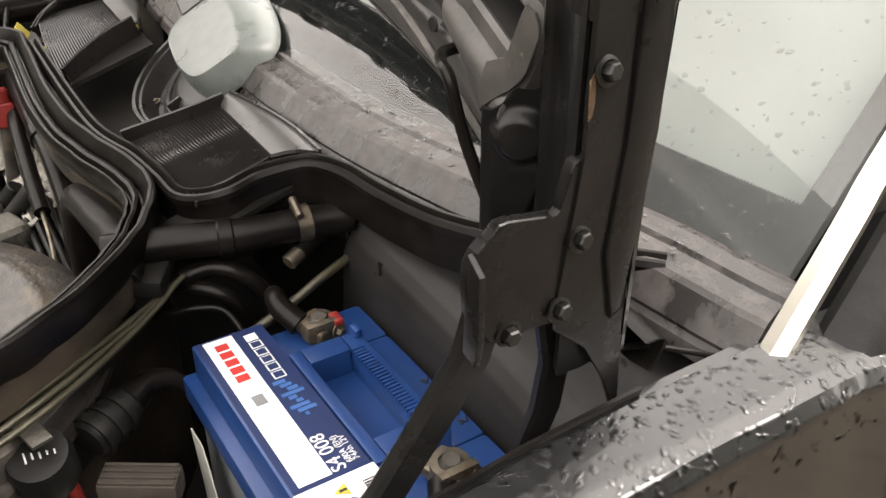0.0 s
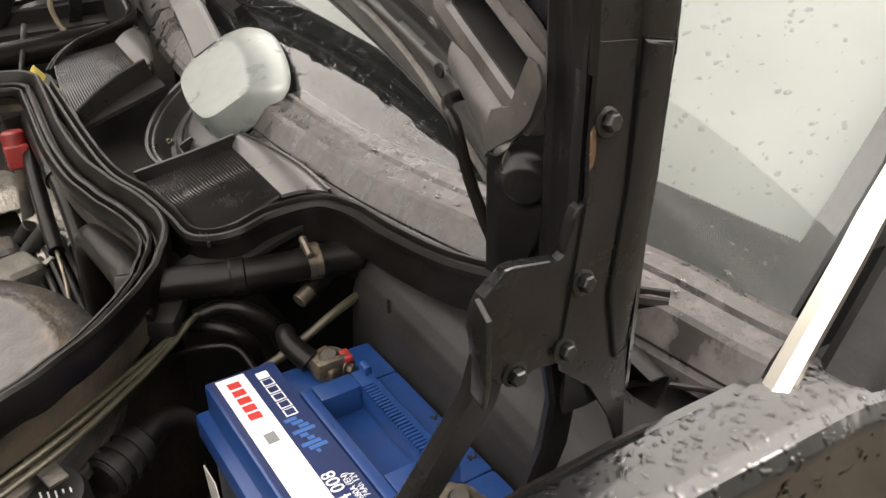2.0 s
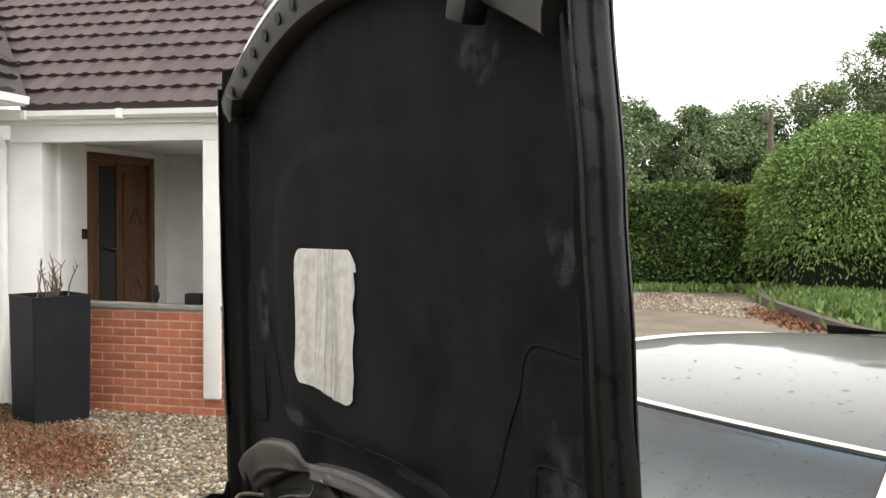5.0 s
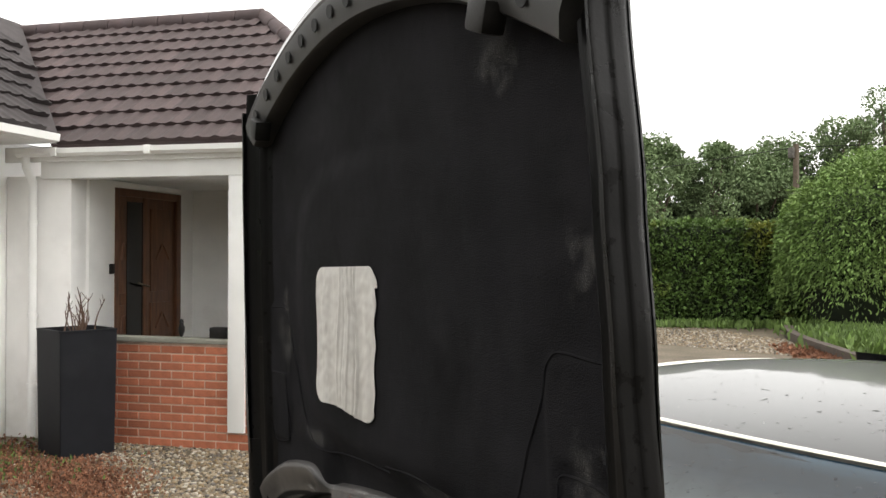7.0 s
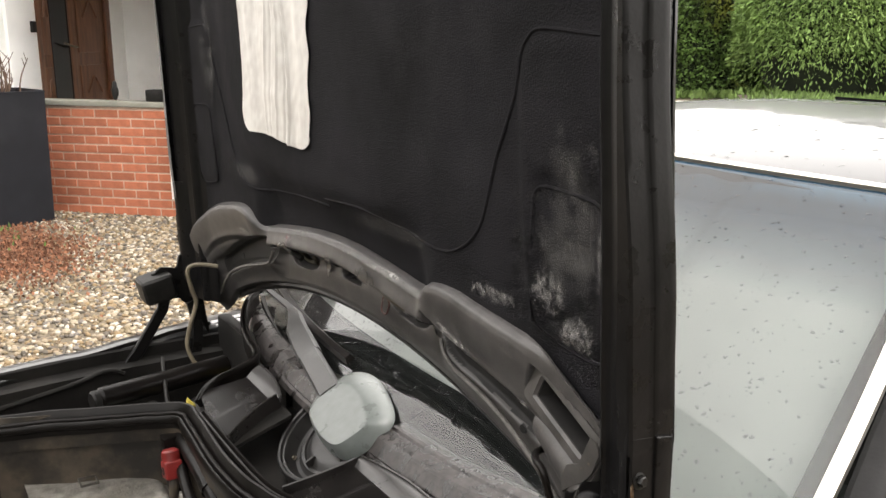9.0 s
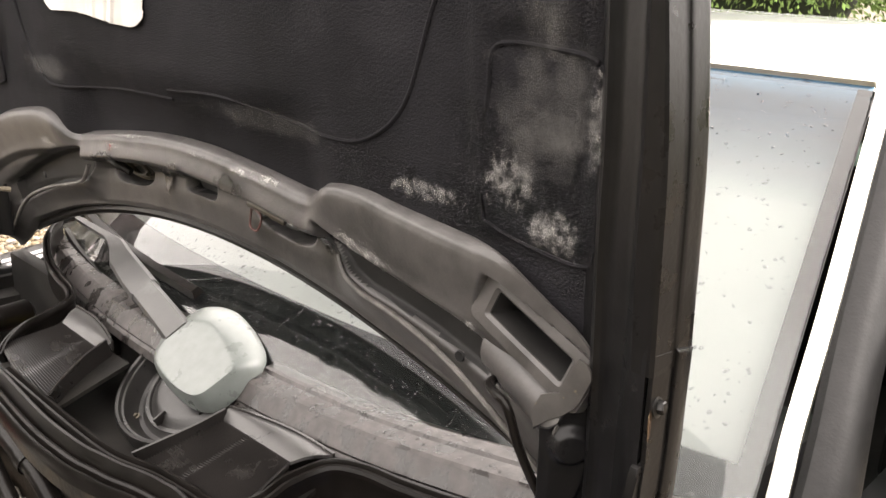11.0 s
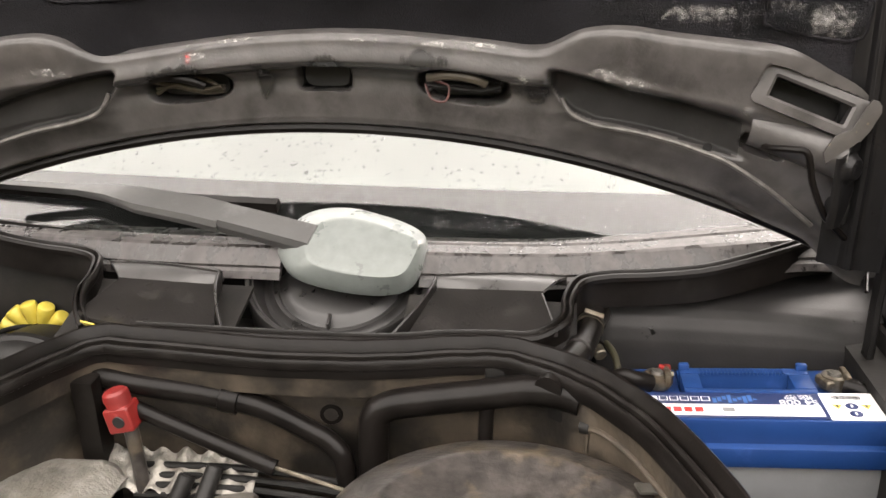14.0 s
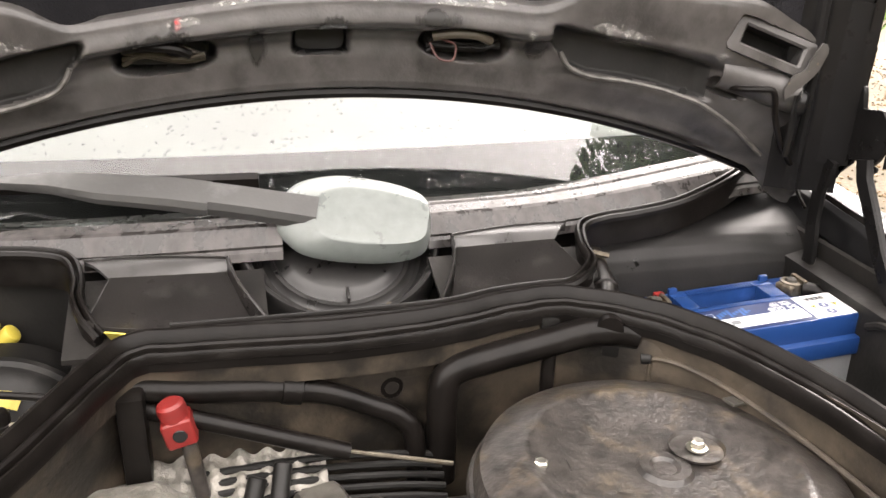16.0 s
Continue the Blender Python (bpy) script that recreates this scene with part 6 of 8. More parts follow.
def words(text, size, at, turn, mat, parent):
    cu = bpy.data.curves.new("print", "FONT")
    cu.body, cu.size, cu.extrude = text, size, 0.00015
    tmp = new("print", cu)
    bpy.context.view_layer.update()
    me = bpy.data.meshes.new_from_object(tmp.evaluated_get(bpy.context.evaluated_depsgraph_get()))
    bpy.data.objects.remove(tmp)
    me.transform(Matrix.Translation(at) @ Matrix.Rotation(radians(turn), 4, "Z"))
    me.materials.clear()
    me.materials.append(mat)
    ob = new("print", me)
    ob.parent = parent
    ob.matrix_parent_inverse = base_of(parent).inverted()
    return ob


words("S4 008", 0.0165, (0.622, -0.1475, 0.8578), 180, WHITE, label)
words("680A (EN)", 0.0075, (0.618, -0.1405, 0.8578), 180, WHITE, label)
words("74Ah 12V", 0.0075, (0.618, -0.1345, 0.8578), 180, WHITE, label)
rng = random.Random(5)
for k in range(6):
    bm = bmesh.new()
    x = 0.545 + 0.012 * k
    tube(bm, [(x, -0.030, 0.8406), (x + 0.004 + rng.uniform(-0.003, 0.003), -0.034, 0.8408), (x + 0.002, -0.038, 0.8408), (x + 0.008, -0.037 + rng.uniform(-0.003, 0.003), 0.8406)], 0.0009, 5, 5)
    part("ink_mark", bm, INKSHADE, lid)

# the battery sits askew, its inner end lower
bat.matrix_basis = Matrix.Translation((0.0, 0.008, 0.0)) @ Matrix.Translation((0.622, 0, 0.858)) @ Matrix.Rotation(radians(-3.4), 4, "Y") @ Matrix.Translation((-0.622, 0, -0.858)) @ bat.matrix_basis


def terminal(x, y, cable_pts, red):
    t = thing("battery_clamp", "tarnished battery terminal clamp with cable", "battery clamp", (x, y, 0.842), "battery clamps")
    bm = bmesh.new()
    lathe(bm, [(0.0, 0.022), (0.007, 0.022), (0.009, 0.018), (0.010, 0.0)], Matrix.Translation((x, y, 0.842)), 20)
    part("post", bm, CAST, t)
    bm = bmesh.new()
    box(bm, (x - 0.019, y - 0.015, 0.845), (x + 0.017, y + 0.014, 0.8585), 0.005, Matrix.Rotation(radians(20), 4, "Z"), 3)
    lathe(bm, [(0.010, 0.861), (0.016, 0.860), (0.018, 0.850), (0.017, 0.843)], Matrix.Translation((x, y, 0)), 24)
    part("clamp_body", bm, STEEL, t, "brassy corroded clamp")
    bolt("clamp_bolt", (x + 0.016, y + 0.012, 0.853), (0.9, 0.4, 0.1), 0.005, t, STEEL)
    bm = bmesh.new()
    box(bm, (x + 0.008, y - 0.018, 0.848), (x + 0.016, y + 0.016, 0.866), 0.003)
    part("clamp_ear", bm, STEEL, t)
    bm = bmesh.new()
    tube(bm, cable_pts, [0.012, 0.011, 0.0095, 0.009], 8, 14)
    part("cable", bm, RUBBER, t, "black battery cable")
    if red:
        bm = bmesh.new()
        box(bm, (x + 0.002, y + 0.008, 0.858), (x + 0.018, y + 0.018, 0.866), 0.003)
        part("red_cap", bm, RED, t)
    return t


terminal(0.441, -0.076, [(0.430, -0.090, 0.852), (0.408, -0.100, 0.862), (0.392, -0.098, 0.864), (0.368, -0.09, 0.845)], True).location.z -= 0.010
terminal(0.660, -0.073, [(0.670, -0.086, 0.852), (0.690, -0.100, 0.850), (0.70, -0.12, 0.83), (0.70, -0.13, 0.78)], False).location.z += 0.001
bm = bmesh.new()
prism(bm, [(0, 0), (0.03, 0.004), (0.045, -0.02), (0.06, -0.06), (0.045, -0.085), (0.02, -0.08), (0.012, -0.04)], 0.001, Matrix.Translation((0.448, -0.2075, 0.785)) @ Matrix.Rotation(radians(90), 4, "X"), 0.0)
tagged(part("torn_sticker", bm, TANK), "torn white paper sticker on the battery case", "sticker")

# ---------------------------------------------------------------- air cleaner
air = thing("air_cleaner", "round black air cleaner housing with worn rusty paint", "air cleaner", (0.245, -0.43, 0.70))
AC = Matrix.Translation((0.245, -0.432, 0)) @ Matrix.Rotation(radians(2), 4, "Y")
bm = bmesh.new()
lathe(bm, [(0.0, 0.842), (0.012, 0.842), (0.016, 0.845), (0.026, 0.845), (0.03, 0.840), (0.092, 0.839), (0.104, 0.844), (0.132, 0.8465), (0.138, 0.8495), (0.146, 0.850), (0.151, 0.848), (0.158, 0.8465), (0.178, 0.842), (0.190, 0.834), (0.194, 0.822), (0.196, 0.815), (0.190, 0.812)], AC, 96)
top = part("cover", bm, AIRCAN, air, "scuffed black cover with rust bloom")
bm = bmesh.new()
lathe(bm, [(0.190, 0.813), (0.200, 0.811), (0.202, 0.805), (0.194, 0.800), (0.192, 0.75), (0.17, 0.73), (0, 0.73)], AC, 96)
part("bowl", bm, AIRCAN, air)
for x, y in ((0.147, -0.41), (0.322, -0.410)):
    bm = bmesh.new()
    lathe(bm, [(0.030, 0.838), (0.028, 0.834), (0.012, 0.834), (0.0, 0.835)], Matrix.Translation((x, y, 0.0085)), 28)
    part("nut_dish", bm, AIRCAN, top)
    bolt("nut", (x, y, 0.8445), (0, 0, 1), 0.0075, top, TRIM, 1.5)

# ---------------------------------------------------------------- engine top
eng = thing("engine", "grimy engine top with silver heat shield foil", "engine", (-0.1, -0.4, 0.5))
bm = bmesh.new()
box(bm, (-0.36, -0.95, 0.45), (0.30, -0.24, 0.70), 0.03)
part("block", bm, CAST, eng)
bm = bmesh.new()
def foil(u, v):
    x, y = -0.42 + 0.21 * u, -0.46 + 0.245 * v
    return Vector((x, y, 0.768 + 0.004 * noise.noise(Vector((x * 14, y * 14, 0))) + 0.0012 * noise.noise(Vector((x * 90, y * 90, 4))) - 0.02 * step(0.85, 1, v) - 0.02 * step(0.85, 1, u)))
sheet(bm, foil, 60, 60, (0, 0, -0.002))
fo = part("heat_shield", bm, HEATFOIL, eng, "crinkled silver heat shield", angle=50)
bm = bmesh.new()
path = [Vector((-0.345, -0.375, 0.7835)), Vector((-0.315, -0.375, 0.7835)), Vector((-0.315, -0.345, 0.7835)), Vector((-0.345, -0.345, 0.7835)), Vector((-0.345, -0.375, 0.7835))]
sweep(bm, path, [(0.0015, -0.003), (0.0015, 0.001), (-0.0015, 0.001), (-0.0015, -0.003)])
part("pressed_square", bm, CAST, fo)
bm = bmesh.new()
sheet(bm, lambda u, v: Vector((-0.25 + 0.20 * u, -0.255 + 0.05 * v, 0.735 + 0.03 * v + 0.004 * math.sin(u * 40) + 0.006 * noise.noise(Vector((u * 9, v * 5, 2))))), 60, 16, (0, 0.002, -0.002))
part("heat_shield_flap", bm, HEATFOIL, eng, "ribbed silver foil flap", angle=60)
for k, (x, y, w, h) in enumerate(((-0.13, -0.30, 0.05, 0.045), (-0.06, -0.285, 0.06, 0.05), (0.0, -0.31, 0.05, 0.04), (-0.10, -0.38, 0.08, 0.05), (-0.01, -0.42, 0.07, 0.05), (-0.17, -0.36, 0.05, 0.05))):
    bm = bmesh.new()
    box(bm, (x - w / 2, y - 0.03, 0.66), (x + w / 2, y + 0.03, 0.70 + h), 0.016, Matrix.Rotation(radians(17 * k), 4, "Z"), 3)
    part("casting", bm, CAST if k % 2 else AIRCAN, eng, "oily alloy casting" if k % 2 else "")
for k in range(5):
    bm = bmesh.new()
    y = -0.222 - 0.010 * k
    tube(bm, [(-0.20, y, 0.752 - 0.008 * k), (-0.08, y, 0.757 - 0.008 * k), (0.03, y, 0.750 - 0.008 * k), (0.09, y, 0.74 - 0.008 * k)], 0.0045, 5, 8)
    part("ignition_lead", bm, PLASTIC, eng)
for a, b in (((-0.12, -0.30, 0.69), (-0.10, -0.235, 0.765)), ((-0.16, -0.30, 0.68), (-0.13, -0.25, 0.76))):
    bm = bmesh.new()
    rod(bm, a, b, 0.011, 14)
    part("dark_tube", bm, PLASTIC, eng)

TILT = Matrix.Translation((-0.204, -0.236, 0.80)) @ Matrix.Rotation(radians(-14), 4, "Y") @ Matrix.Translation((0.204, 0.236, -0.80))
dip = thing("dipstick", "red dipstick cap on a dark tube", "dipstick", (-0.20, -0.245, 0.74))
bm = bmesh.new()
lathe(bm, [(0, 0.028), (0.012, 0.028), (0.0155, 0.025), (0.0165, 0.018), (0.0150, 0.006), (0.0165, 0.003), (0.0165, -0.002)], Matrix.Translation((-0.204, -0.236, 0.836)), 24)
bm.transform(TILT)
cap = part("cap", bm, RED, dip, "worn red plastic cap")
bm = bmesh.new()
box(bm, (-0.221, -0.252, 0.812), (-0.187, -0.220, 0.845), 0.005, None, 3)
bm.transform(TILT)
part("cap_base", bm, RED, dip)
# black disc painted for the shade inside the cap's hole
bm = bmesh.new()
lathe(bm, [(0.008, 0), (0.007, 0.001), (0, 0.0005)], axis_matrix((-0.203, -0.2525, 0.828), (0, -1, 0)), 16)
bm.transform(TILT)
part("cap_hole", bm, INKSHADE, dip)
bm = bmesh.new()
tube(bm, [(-0.204, -0.236, 0.815), (-0.198, -0.24, 0.78), (-0.185, -0.25, 0.70)], 0.009, 6, 12)
part("tube", bm, AIRCAN, dip)
bm = bmesh.new()
box(bm, (-0.275, -0.232, 0.62), (-0.245, -0.200, 0.872), 0.006, Matrix.Rotation(radians(4), 4, "X"), 2)
tagged(part("loom_bracket", bm, RUBBER), "black taped bracket beside the bulkhead corner", "bracket")

# ---------------------------------------------------------------- brake servo side
servo = thing("brake_servo", "round black brake servo with a yellow label", "brake servo", (-0.43, -0.07, 0.70))
SM = axis_matrix((-0.435, -0.04, 0.728), (0.0, -0.93, 0.12))
bm = bmesh.new()
lathe(bm, [(0.0, 0.125), (0.035, 0.125), (0.06, 0.118), (0.10, 0.100), (0.112, 0.088), (0.116, 0.075), (0.122, 0.072), (0.124, 0.064), (0.118, 0.060), (0.118, 0.0)], SM, 64)
part("drum", bm, PLASTIC, servo, "dusty black steel drum")
bm = bmesh.new()
sheet(bm, lambda u, v: SM @ (Matrix.Rotation(radians(66 + 38 * (1 - u)), 4, "Z") @ Vector((0.082 + 0.017 * v, 0, 0.1155 - 0.0105 * v + 0.0006))), 16, 3, (0, -0.0006, 0.0004))
part("label", bm, YELLOW, servo, "yellow printed label")
for k in range(6):
    bm = bmesh.new()
    a = radians(96 + 3.2 * k)
    p = SM @ (Matrix.Rotation(a, 4, "Z") @ Vector((0.088, 0, 0.1110)))
    box(bm, (p.x - 0.0018, p.y - 0.001, p.z - 0.004), (p.x + 0.0018, p.y + 0.0004, p.z + 0.004), 0.0)
    part("print_bar", bm, INKSHADE, servo)
resv = thing("fluid_reservoir", "translucent brake fluid tank with black caps", "fluid reservoir", (-0.44, -0.23, 0.76))
bm = bmesh.new()
box(bm, (-0.505, -0.275, 0.745), (-0.385, -0.185, 0.828), 0.014, Matrix.Rotation(radians(8), 4, "Z"), 4)
part("tank", bm, TANK, resv, "cloudy plastic tank")
bm = bmesh.new()
lathe(bm, [(0, 0.022), (0.020, 0.022), (0.0245, 0.019), (0.026, 0.015)] + [(0.027, 0.012), (0.027, 0.0), (0.024, -0.004)], Matrix.Translation((-0.452, -0.232, 0.832)), 28)
cp = part("cap", bm, PLASTIC, resv, "ribbed black screw cap")
for k in range(28):
    a = radians(360 * k / 28)
    bm = bmesh.new()
    rod(bm, (-0.452 + 0.0272 * math.cos(a), -0.232 + 0.0272 * math.sin(a), 0.833), (-0.452 + 0.0272 * math.cos(a), -0.232 + 0.0272 * math.sin(a), 0.845), 0.0014, 5, 0.0)
    part("cap_rib", bm, PLASTIC, cp)
for x, y in ((-0.418, -0.205), (-0.482, -0.205)):
    bm = bmesh.new()
    lathe(bm, [(0, 0.022), (0.009, 0.022), (0.012, 0.017), (0.012, 0.008), (0.009, 0.004), (0.009, -0.006)], Matrix.Translation((x, y, 0.832)), 20)
    part("rubber_boot", bm, RUBBER, resv)
bm = bmesh.new()
box(bm, (-0.408, -0.238, 0.832), (-0.352, -0.218, 0.848), 0.004, Matrix.Rotation(radians(35), 4, "Z"))
part("level_plug", bm, PLASTIC, resv)

resv.location.x += 0.020
fan = thing("yellow_connector", "fan of yellow cable caps above the brake servo", "connector", (-0.48, 0.0, 0.80))
for k in range(5):
    a = radians(158 - 29 * k)
    c = Vector((-0.478 + 0.047 * math.cos(a), 0.004, 0.808 + 0.044 * math.sin(a)))
    bm = bmesh.new()
    d = Vector((math.cos(a), -0.15, math.sin(a)))
    lathe(bm, [(0.007, -0.020), (0.0105, -0.017), (0.0115, -0.006), (0.0122, -0.004), (0.0128, 0.009), (0.0115, 0.0125), (0.009, 0.014), (0, 0.0135)], axis_matrix(c, d), 20)
    part("cap", bm, YELLOW, fan)
    bm = bmesh.new()
    c2 = c - Vector((math.cos(a), 0, math.sin(a))) * 0.034 + Vector((0, -0.010, 0))
    box(bm, c2 - Vector((0.0045, 0.006, 0.0065)), c2 + Vector((0.0045, 0.006, 0.0065)), 0.002)
    part("pin", bm, YELLOW, fan)
bm = bmesh.new()
tube(bm, [(-0.545, -0.012, 0.80), (-0.528, -0.016, 0.822), (-0.478, -0.02, 0.836), (-0.43, -0.018, 0.822), (-0.41, -0.014, 0.80)], 0.004, 6, 8)
part("retainer", bm, PLASTIC, fan)
fan.location.x += 0.014
servo.location.x += 0.008
for k, m_ in enumerate((RED, TANK, RED)):
    hose("thin_wire", [(-0.56 - 0.006 * k, -0.01, 0.86), (-0.552 - 0.005 * k, -0.015, 0.83), (-0.545 - 0.006 * k, -0.02, 0.76)], 0.0022, m_, "thin coloured wire beside the servo", "wire", 8)
bm = bmesh.new()
sheet(bm, lambda u, v: Vector((-0.335 + 0.045 * u + 0.015 * math.sin(3 * v), -0.06 - 0.085 * u, 0.90 - 0.14 * v)), 10, 10, (0.006, 0.004, 0))
tagged(part("curved_duct", bm, PLASTIC), "curved black plastic duct in the servo well", "duct")

# long black motor tube and linkage on the far side
tubeob = thing("wiper_washer_tube", "long dusty black tube beside the far wing", "tube", (-0.56, -0.17, 0.86))
bm = bmesh.new()
rod(bm, (-0.500, -0.300, 0.868), (-0.565, -0.01, 0.862), 0.023, 24, 0.25)
part("tube", bm, RUBBER, tubeob)
bm = bmesh.new()
rod(bm, (-0.497, -0.315, 0.868), (-0.501, -0.297, 0.868), 0.0195, 24, 0.2)
part("end_cap", bm, PLASTIC, tubeob)


# ---------------------------------------------------------------- house with porch
HOUSE = Matrix(((0.687, -0.727, 0, -6.186), (0.727, 0.687, 0, 1.456), (0, 0, 1, 0), (0, 0, 0, 1)))


def hpart(name, bm, mat, parent, label="", angle=35):
    bmesh.ops.transform(bm, matrix=HOUSE, verts=bm.verts[:])
    return part(name, bm, mat, parent, label, angle)


def hbox(name, lo, hi, mat, parent, label="", bevel=0.004):
    bm = bmesh.new()
    box(bm, lo, hi, bevel)
    return hpart(name, bm, mat, parent, label)


house = thing("house", "white rendered house with a brick porch and brown tiled roof", "house", HOUSE @ Vector((-1, 1, 0)))
hbox("wall", (-2.36, 0.0, 0.0), (-1.66, 0.22, 2.44), RENDERWALL, house, "white rendered wall")
hbox("wall", (-1.86, 0.22, 0.0), (-1.63, 0.62, 2.44), RENDERWALL, house)
hbox("wall", (-1.86, 0.62, 2.38), (-1.63, 1.84, 2.44), RENDERWALL, house)
hbox("wall", (-1.86, 1.84, 0.0), (-1.63, 2.2, 2.44), RENDERWALL, house)
hbox("wall", (-1.63, 2.10, 0.0), (2.2, 2.3, 2.44), RENDERWALL, house, "white rendered back wall of the porch")
hbox("wall", (-2.60, -3.6, 0.0), (-2.365, 0.6, 2.78), RENDERWALL, house, "white rendered wing wall")
hbox("wall", (2.2, 0.0, 0.0), (2.4, 2.1, 2.44), RENDERWALL, house)
hbox("porch_ceiling", (-1.86, 0.14, 2.445), (2.3, 2.3, 2.50), UPVC, house)
hbox("porch_floor", (-1.62, 0.12, 0.0), (2.2, 2.1, 0.17), STONECAP, house)
hbox("beam", (-1.95, -0.05, 2.41), (2.3, 0.13, 2.60), UPVC, house, "white porch beam")
hbox("post", (-0.045, -0.045, 0.165), (0.112, 0.10, 2.408), UPVC, house, "white porch post")
hbox("fascia", (-2.3, -0.10, 2.56), (2.4, -0.052, 2.70), UPVC, house)
bm = bmesh.new()
sweep(bm, [Vector((-2.12, -0.15, 2.64)), Vector((-1.0, -0.15, 2.64)), Vector((1.0, -0.15, 2.64)), Vector((2.4, -0.15, 2.64))], [(0.055, 0.03), (0.05, -0.015), (0.02, -0.04), (-0.02, -0.04), (-0.05, -0.015), (-0.055, 0.03), (-0.048, 0.03), (-0.04, -0.01), (0.0, -0.03), (0.04, -0.01), (0.048, 0.03)])
gut = hpart("gutter", bm, UPVC, house, "white plastic gutter")
for s in (-1.7, -0.75, 0.2, 1.2):
    hbox("gutter_joint", (s - 0.03, -0.213, 2.595), (s + 0.03, -0.09, 2.676), UPVC, gut)
bm = bmesh.new()
tube(bm, [(-2.03, -0.15, 2.60), (-2.03, -0.14, 2.50), (-2.03, -0.06, 2.38), (-2.03, -0.055, 2.2), (-2.03, -0.055, 1.0), (-2.03, -0.055, 0.03)], 0.038, 6, 14)
pipe = hpart("downpipe", bm, UPVC, house, "white plastic downpipe")
for z in (2.0, 1.15, 0.5):
    bm = bmesh.new()
    lathe(bm, [(0.038, -0.018), (0.047, -0.018), (0.047, 0.018), (0.038, 0.018)], Matrix.Translation((-2.03, -0.055, z)), 20)
    hpart("pipe_clip", bm, UPVC, pipe)

# front door in the side wall of the porch
door = hbox("front_door", (-1.70, 0.62, 0.18), (-1.66, 1.84, 2.375), DOORWOOD, house, "carved brown wooden front door with dark glass")
for lo, hi in (((-1.66, 0.62, 0.18), (-1.625, 0.69, 2.375)), ((-1.66, 1.76, 0.18), (-1.625, 1.84, 2.375)), ((-1.66, 0.69, 2.30), (-1.625, 1.76, 2.375)), ((-1.66, 1.14, 0.18), (-1.635, 1.22, 2.30))):
    hbox("door_frame", lo, hi, DOORWOOD, door)
hbox("dark_glass", (-1.659, 0.86, 0.30), (-1.652, 1.14, 2.25), FRIT, door, "dark glazed strip", 0.0)
for y0, y1 in ((0.72, 0.84), (1.28, 1.70)):
    for z0, z1 in ((0.30, 0.75), (0.85, 1.20), (1.32, 2.2)):
        hbox("panel", (-1.662, y0, z0), (-1.645, y1, z1), DOORWOOD, door, "raised carved panel", 0.012)
        bm = bmesh.new()
        zc, w = (z0 + z1) / 2, (y1 - y0) / 5
        tube(bm, [(-1.642, y0 + w, zc - 0.1), (-1.640, y0 + 1.7 * w, zc - 0.02), (-1.640, y0 + 2.5 * w, zc + 0.06), (-1.640, y0 + 3.3 * w, zc - 0.02), (-1.642, y0 + 4 * w, zc - 0.1)], 0.014, 6, 8)
        hpart("carving", bm, DOORWOOD, door)
bm = bmesh.new()
tube(bm, [(-1.64, 1.18, 1.38), (-1.60, 1.18, 1.38), (-1.595, 1.10, 1.39), (-1.60, 0.98, 1.42)], 0.010, 6, 10)
hpart("door_handle", bm, STEEL, door, "curved metal door handle")
hbox("door_bell", (-1.632, 0.53, 1.52), (-1.60, 0.585, 1.62), PLASTIC, house, "black and white door bell")

# low brick porch wall, brick by brick
wallp = hbox("porch_wall", (-1.66, -0.007, 0.0), (2.2, 0.115, 0.925), MORTAR, house, "low red brick porch wall", 0.0)
hbox("coping", (-1.66, -0.03, 0.928), (2.22, 0.14, 0.972), STONECAP, house, "weathered stone coping", 0.006)

# roofs: battens under single tiles
def roof_plane(s, k):
    """Front slope: s along the eaves, k metres up the slope."""
    c, q = math.cos(radians(36)), math.sin(radians(36))
    return Vector((s, -0.16 + k * c, 2.70 + k * q))


bm = bmesh.new()
c36, s36 = math.cos(radians(36)), math.sin(radians(36))
verts = [bm.verts.new(p) for p in (roof_plane(-1.75, 0), roof_plane(1.55, 0), roof_plane(-0.80, 2.9), roof_plane(-4.4, 2.9), roof_plane(-3.9, 2.4))]
bm.faces.new(verts)
under = bmesh.ops.extrude_face_region(bm, geom=bm.faces[:])
bmesh.ops.translate(bm, vec=(0, 0.03, -0.05), verts=[v for v in under["geom"] if isinstance(v, bmesh.types.BMVert)])
roofp = hpart("roof", bm, TILE, house, "brown interlocking tile roof")
bm = bmesh.new()
verts = [bm.verts.new(p) for p in (Vector((-1.72, -3.7, 2.82)), Vector((-1.72, -0.12, 2.82)), Vector((-4.1, 2.26, 4.55)), Vector((-4.1, -3.7, 4.55)))]
bm.faces.new(verts)
under = bmesh.ops.extrude_face_region(bm, geom=bm.faces[:])
bmesh.ops.translate(bm, vec=(0.0, 0.0, -0.06), verts=[v for v in under["geom"] if isinstance(v, bmesh.types.BMVert)])
wing = hpart("wing_roof", bm, SLATE, house, "dark grey tiled wing roof")
bm = bmesh.new()
sweep(bm, [Vector((-1.68, -3.7, 2.76)), Vector((-1.68, -1.5, 2.76)), Vector((-1.68, -0.20, 2.76))], [(0.055, 0.035), (0.045, -0.03), (0.0, -0.045), (-0.045, -0.03), (-0.055, 0.035), (0.0, 0.02)])
hpart("wing_gutter", bm, UPVC, house, "white gutter of the wing")
hbox("wing_soffit", (-2.4, -3.7, 2.72), (-1.74, -0.14, 2.76), UPVC, house, "white soffit")
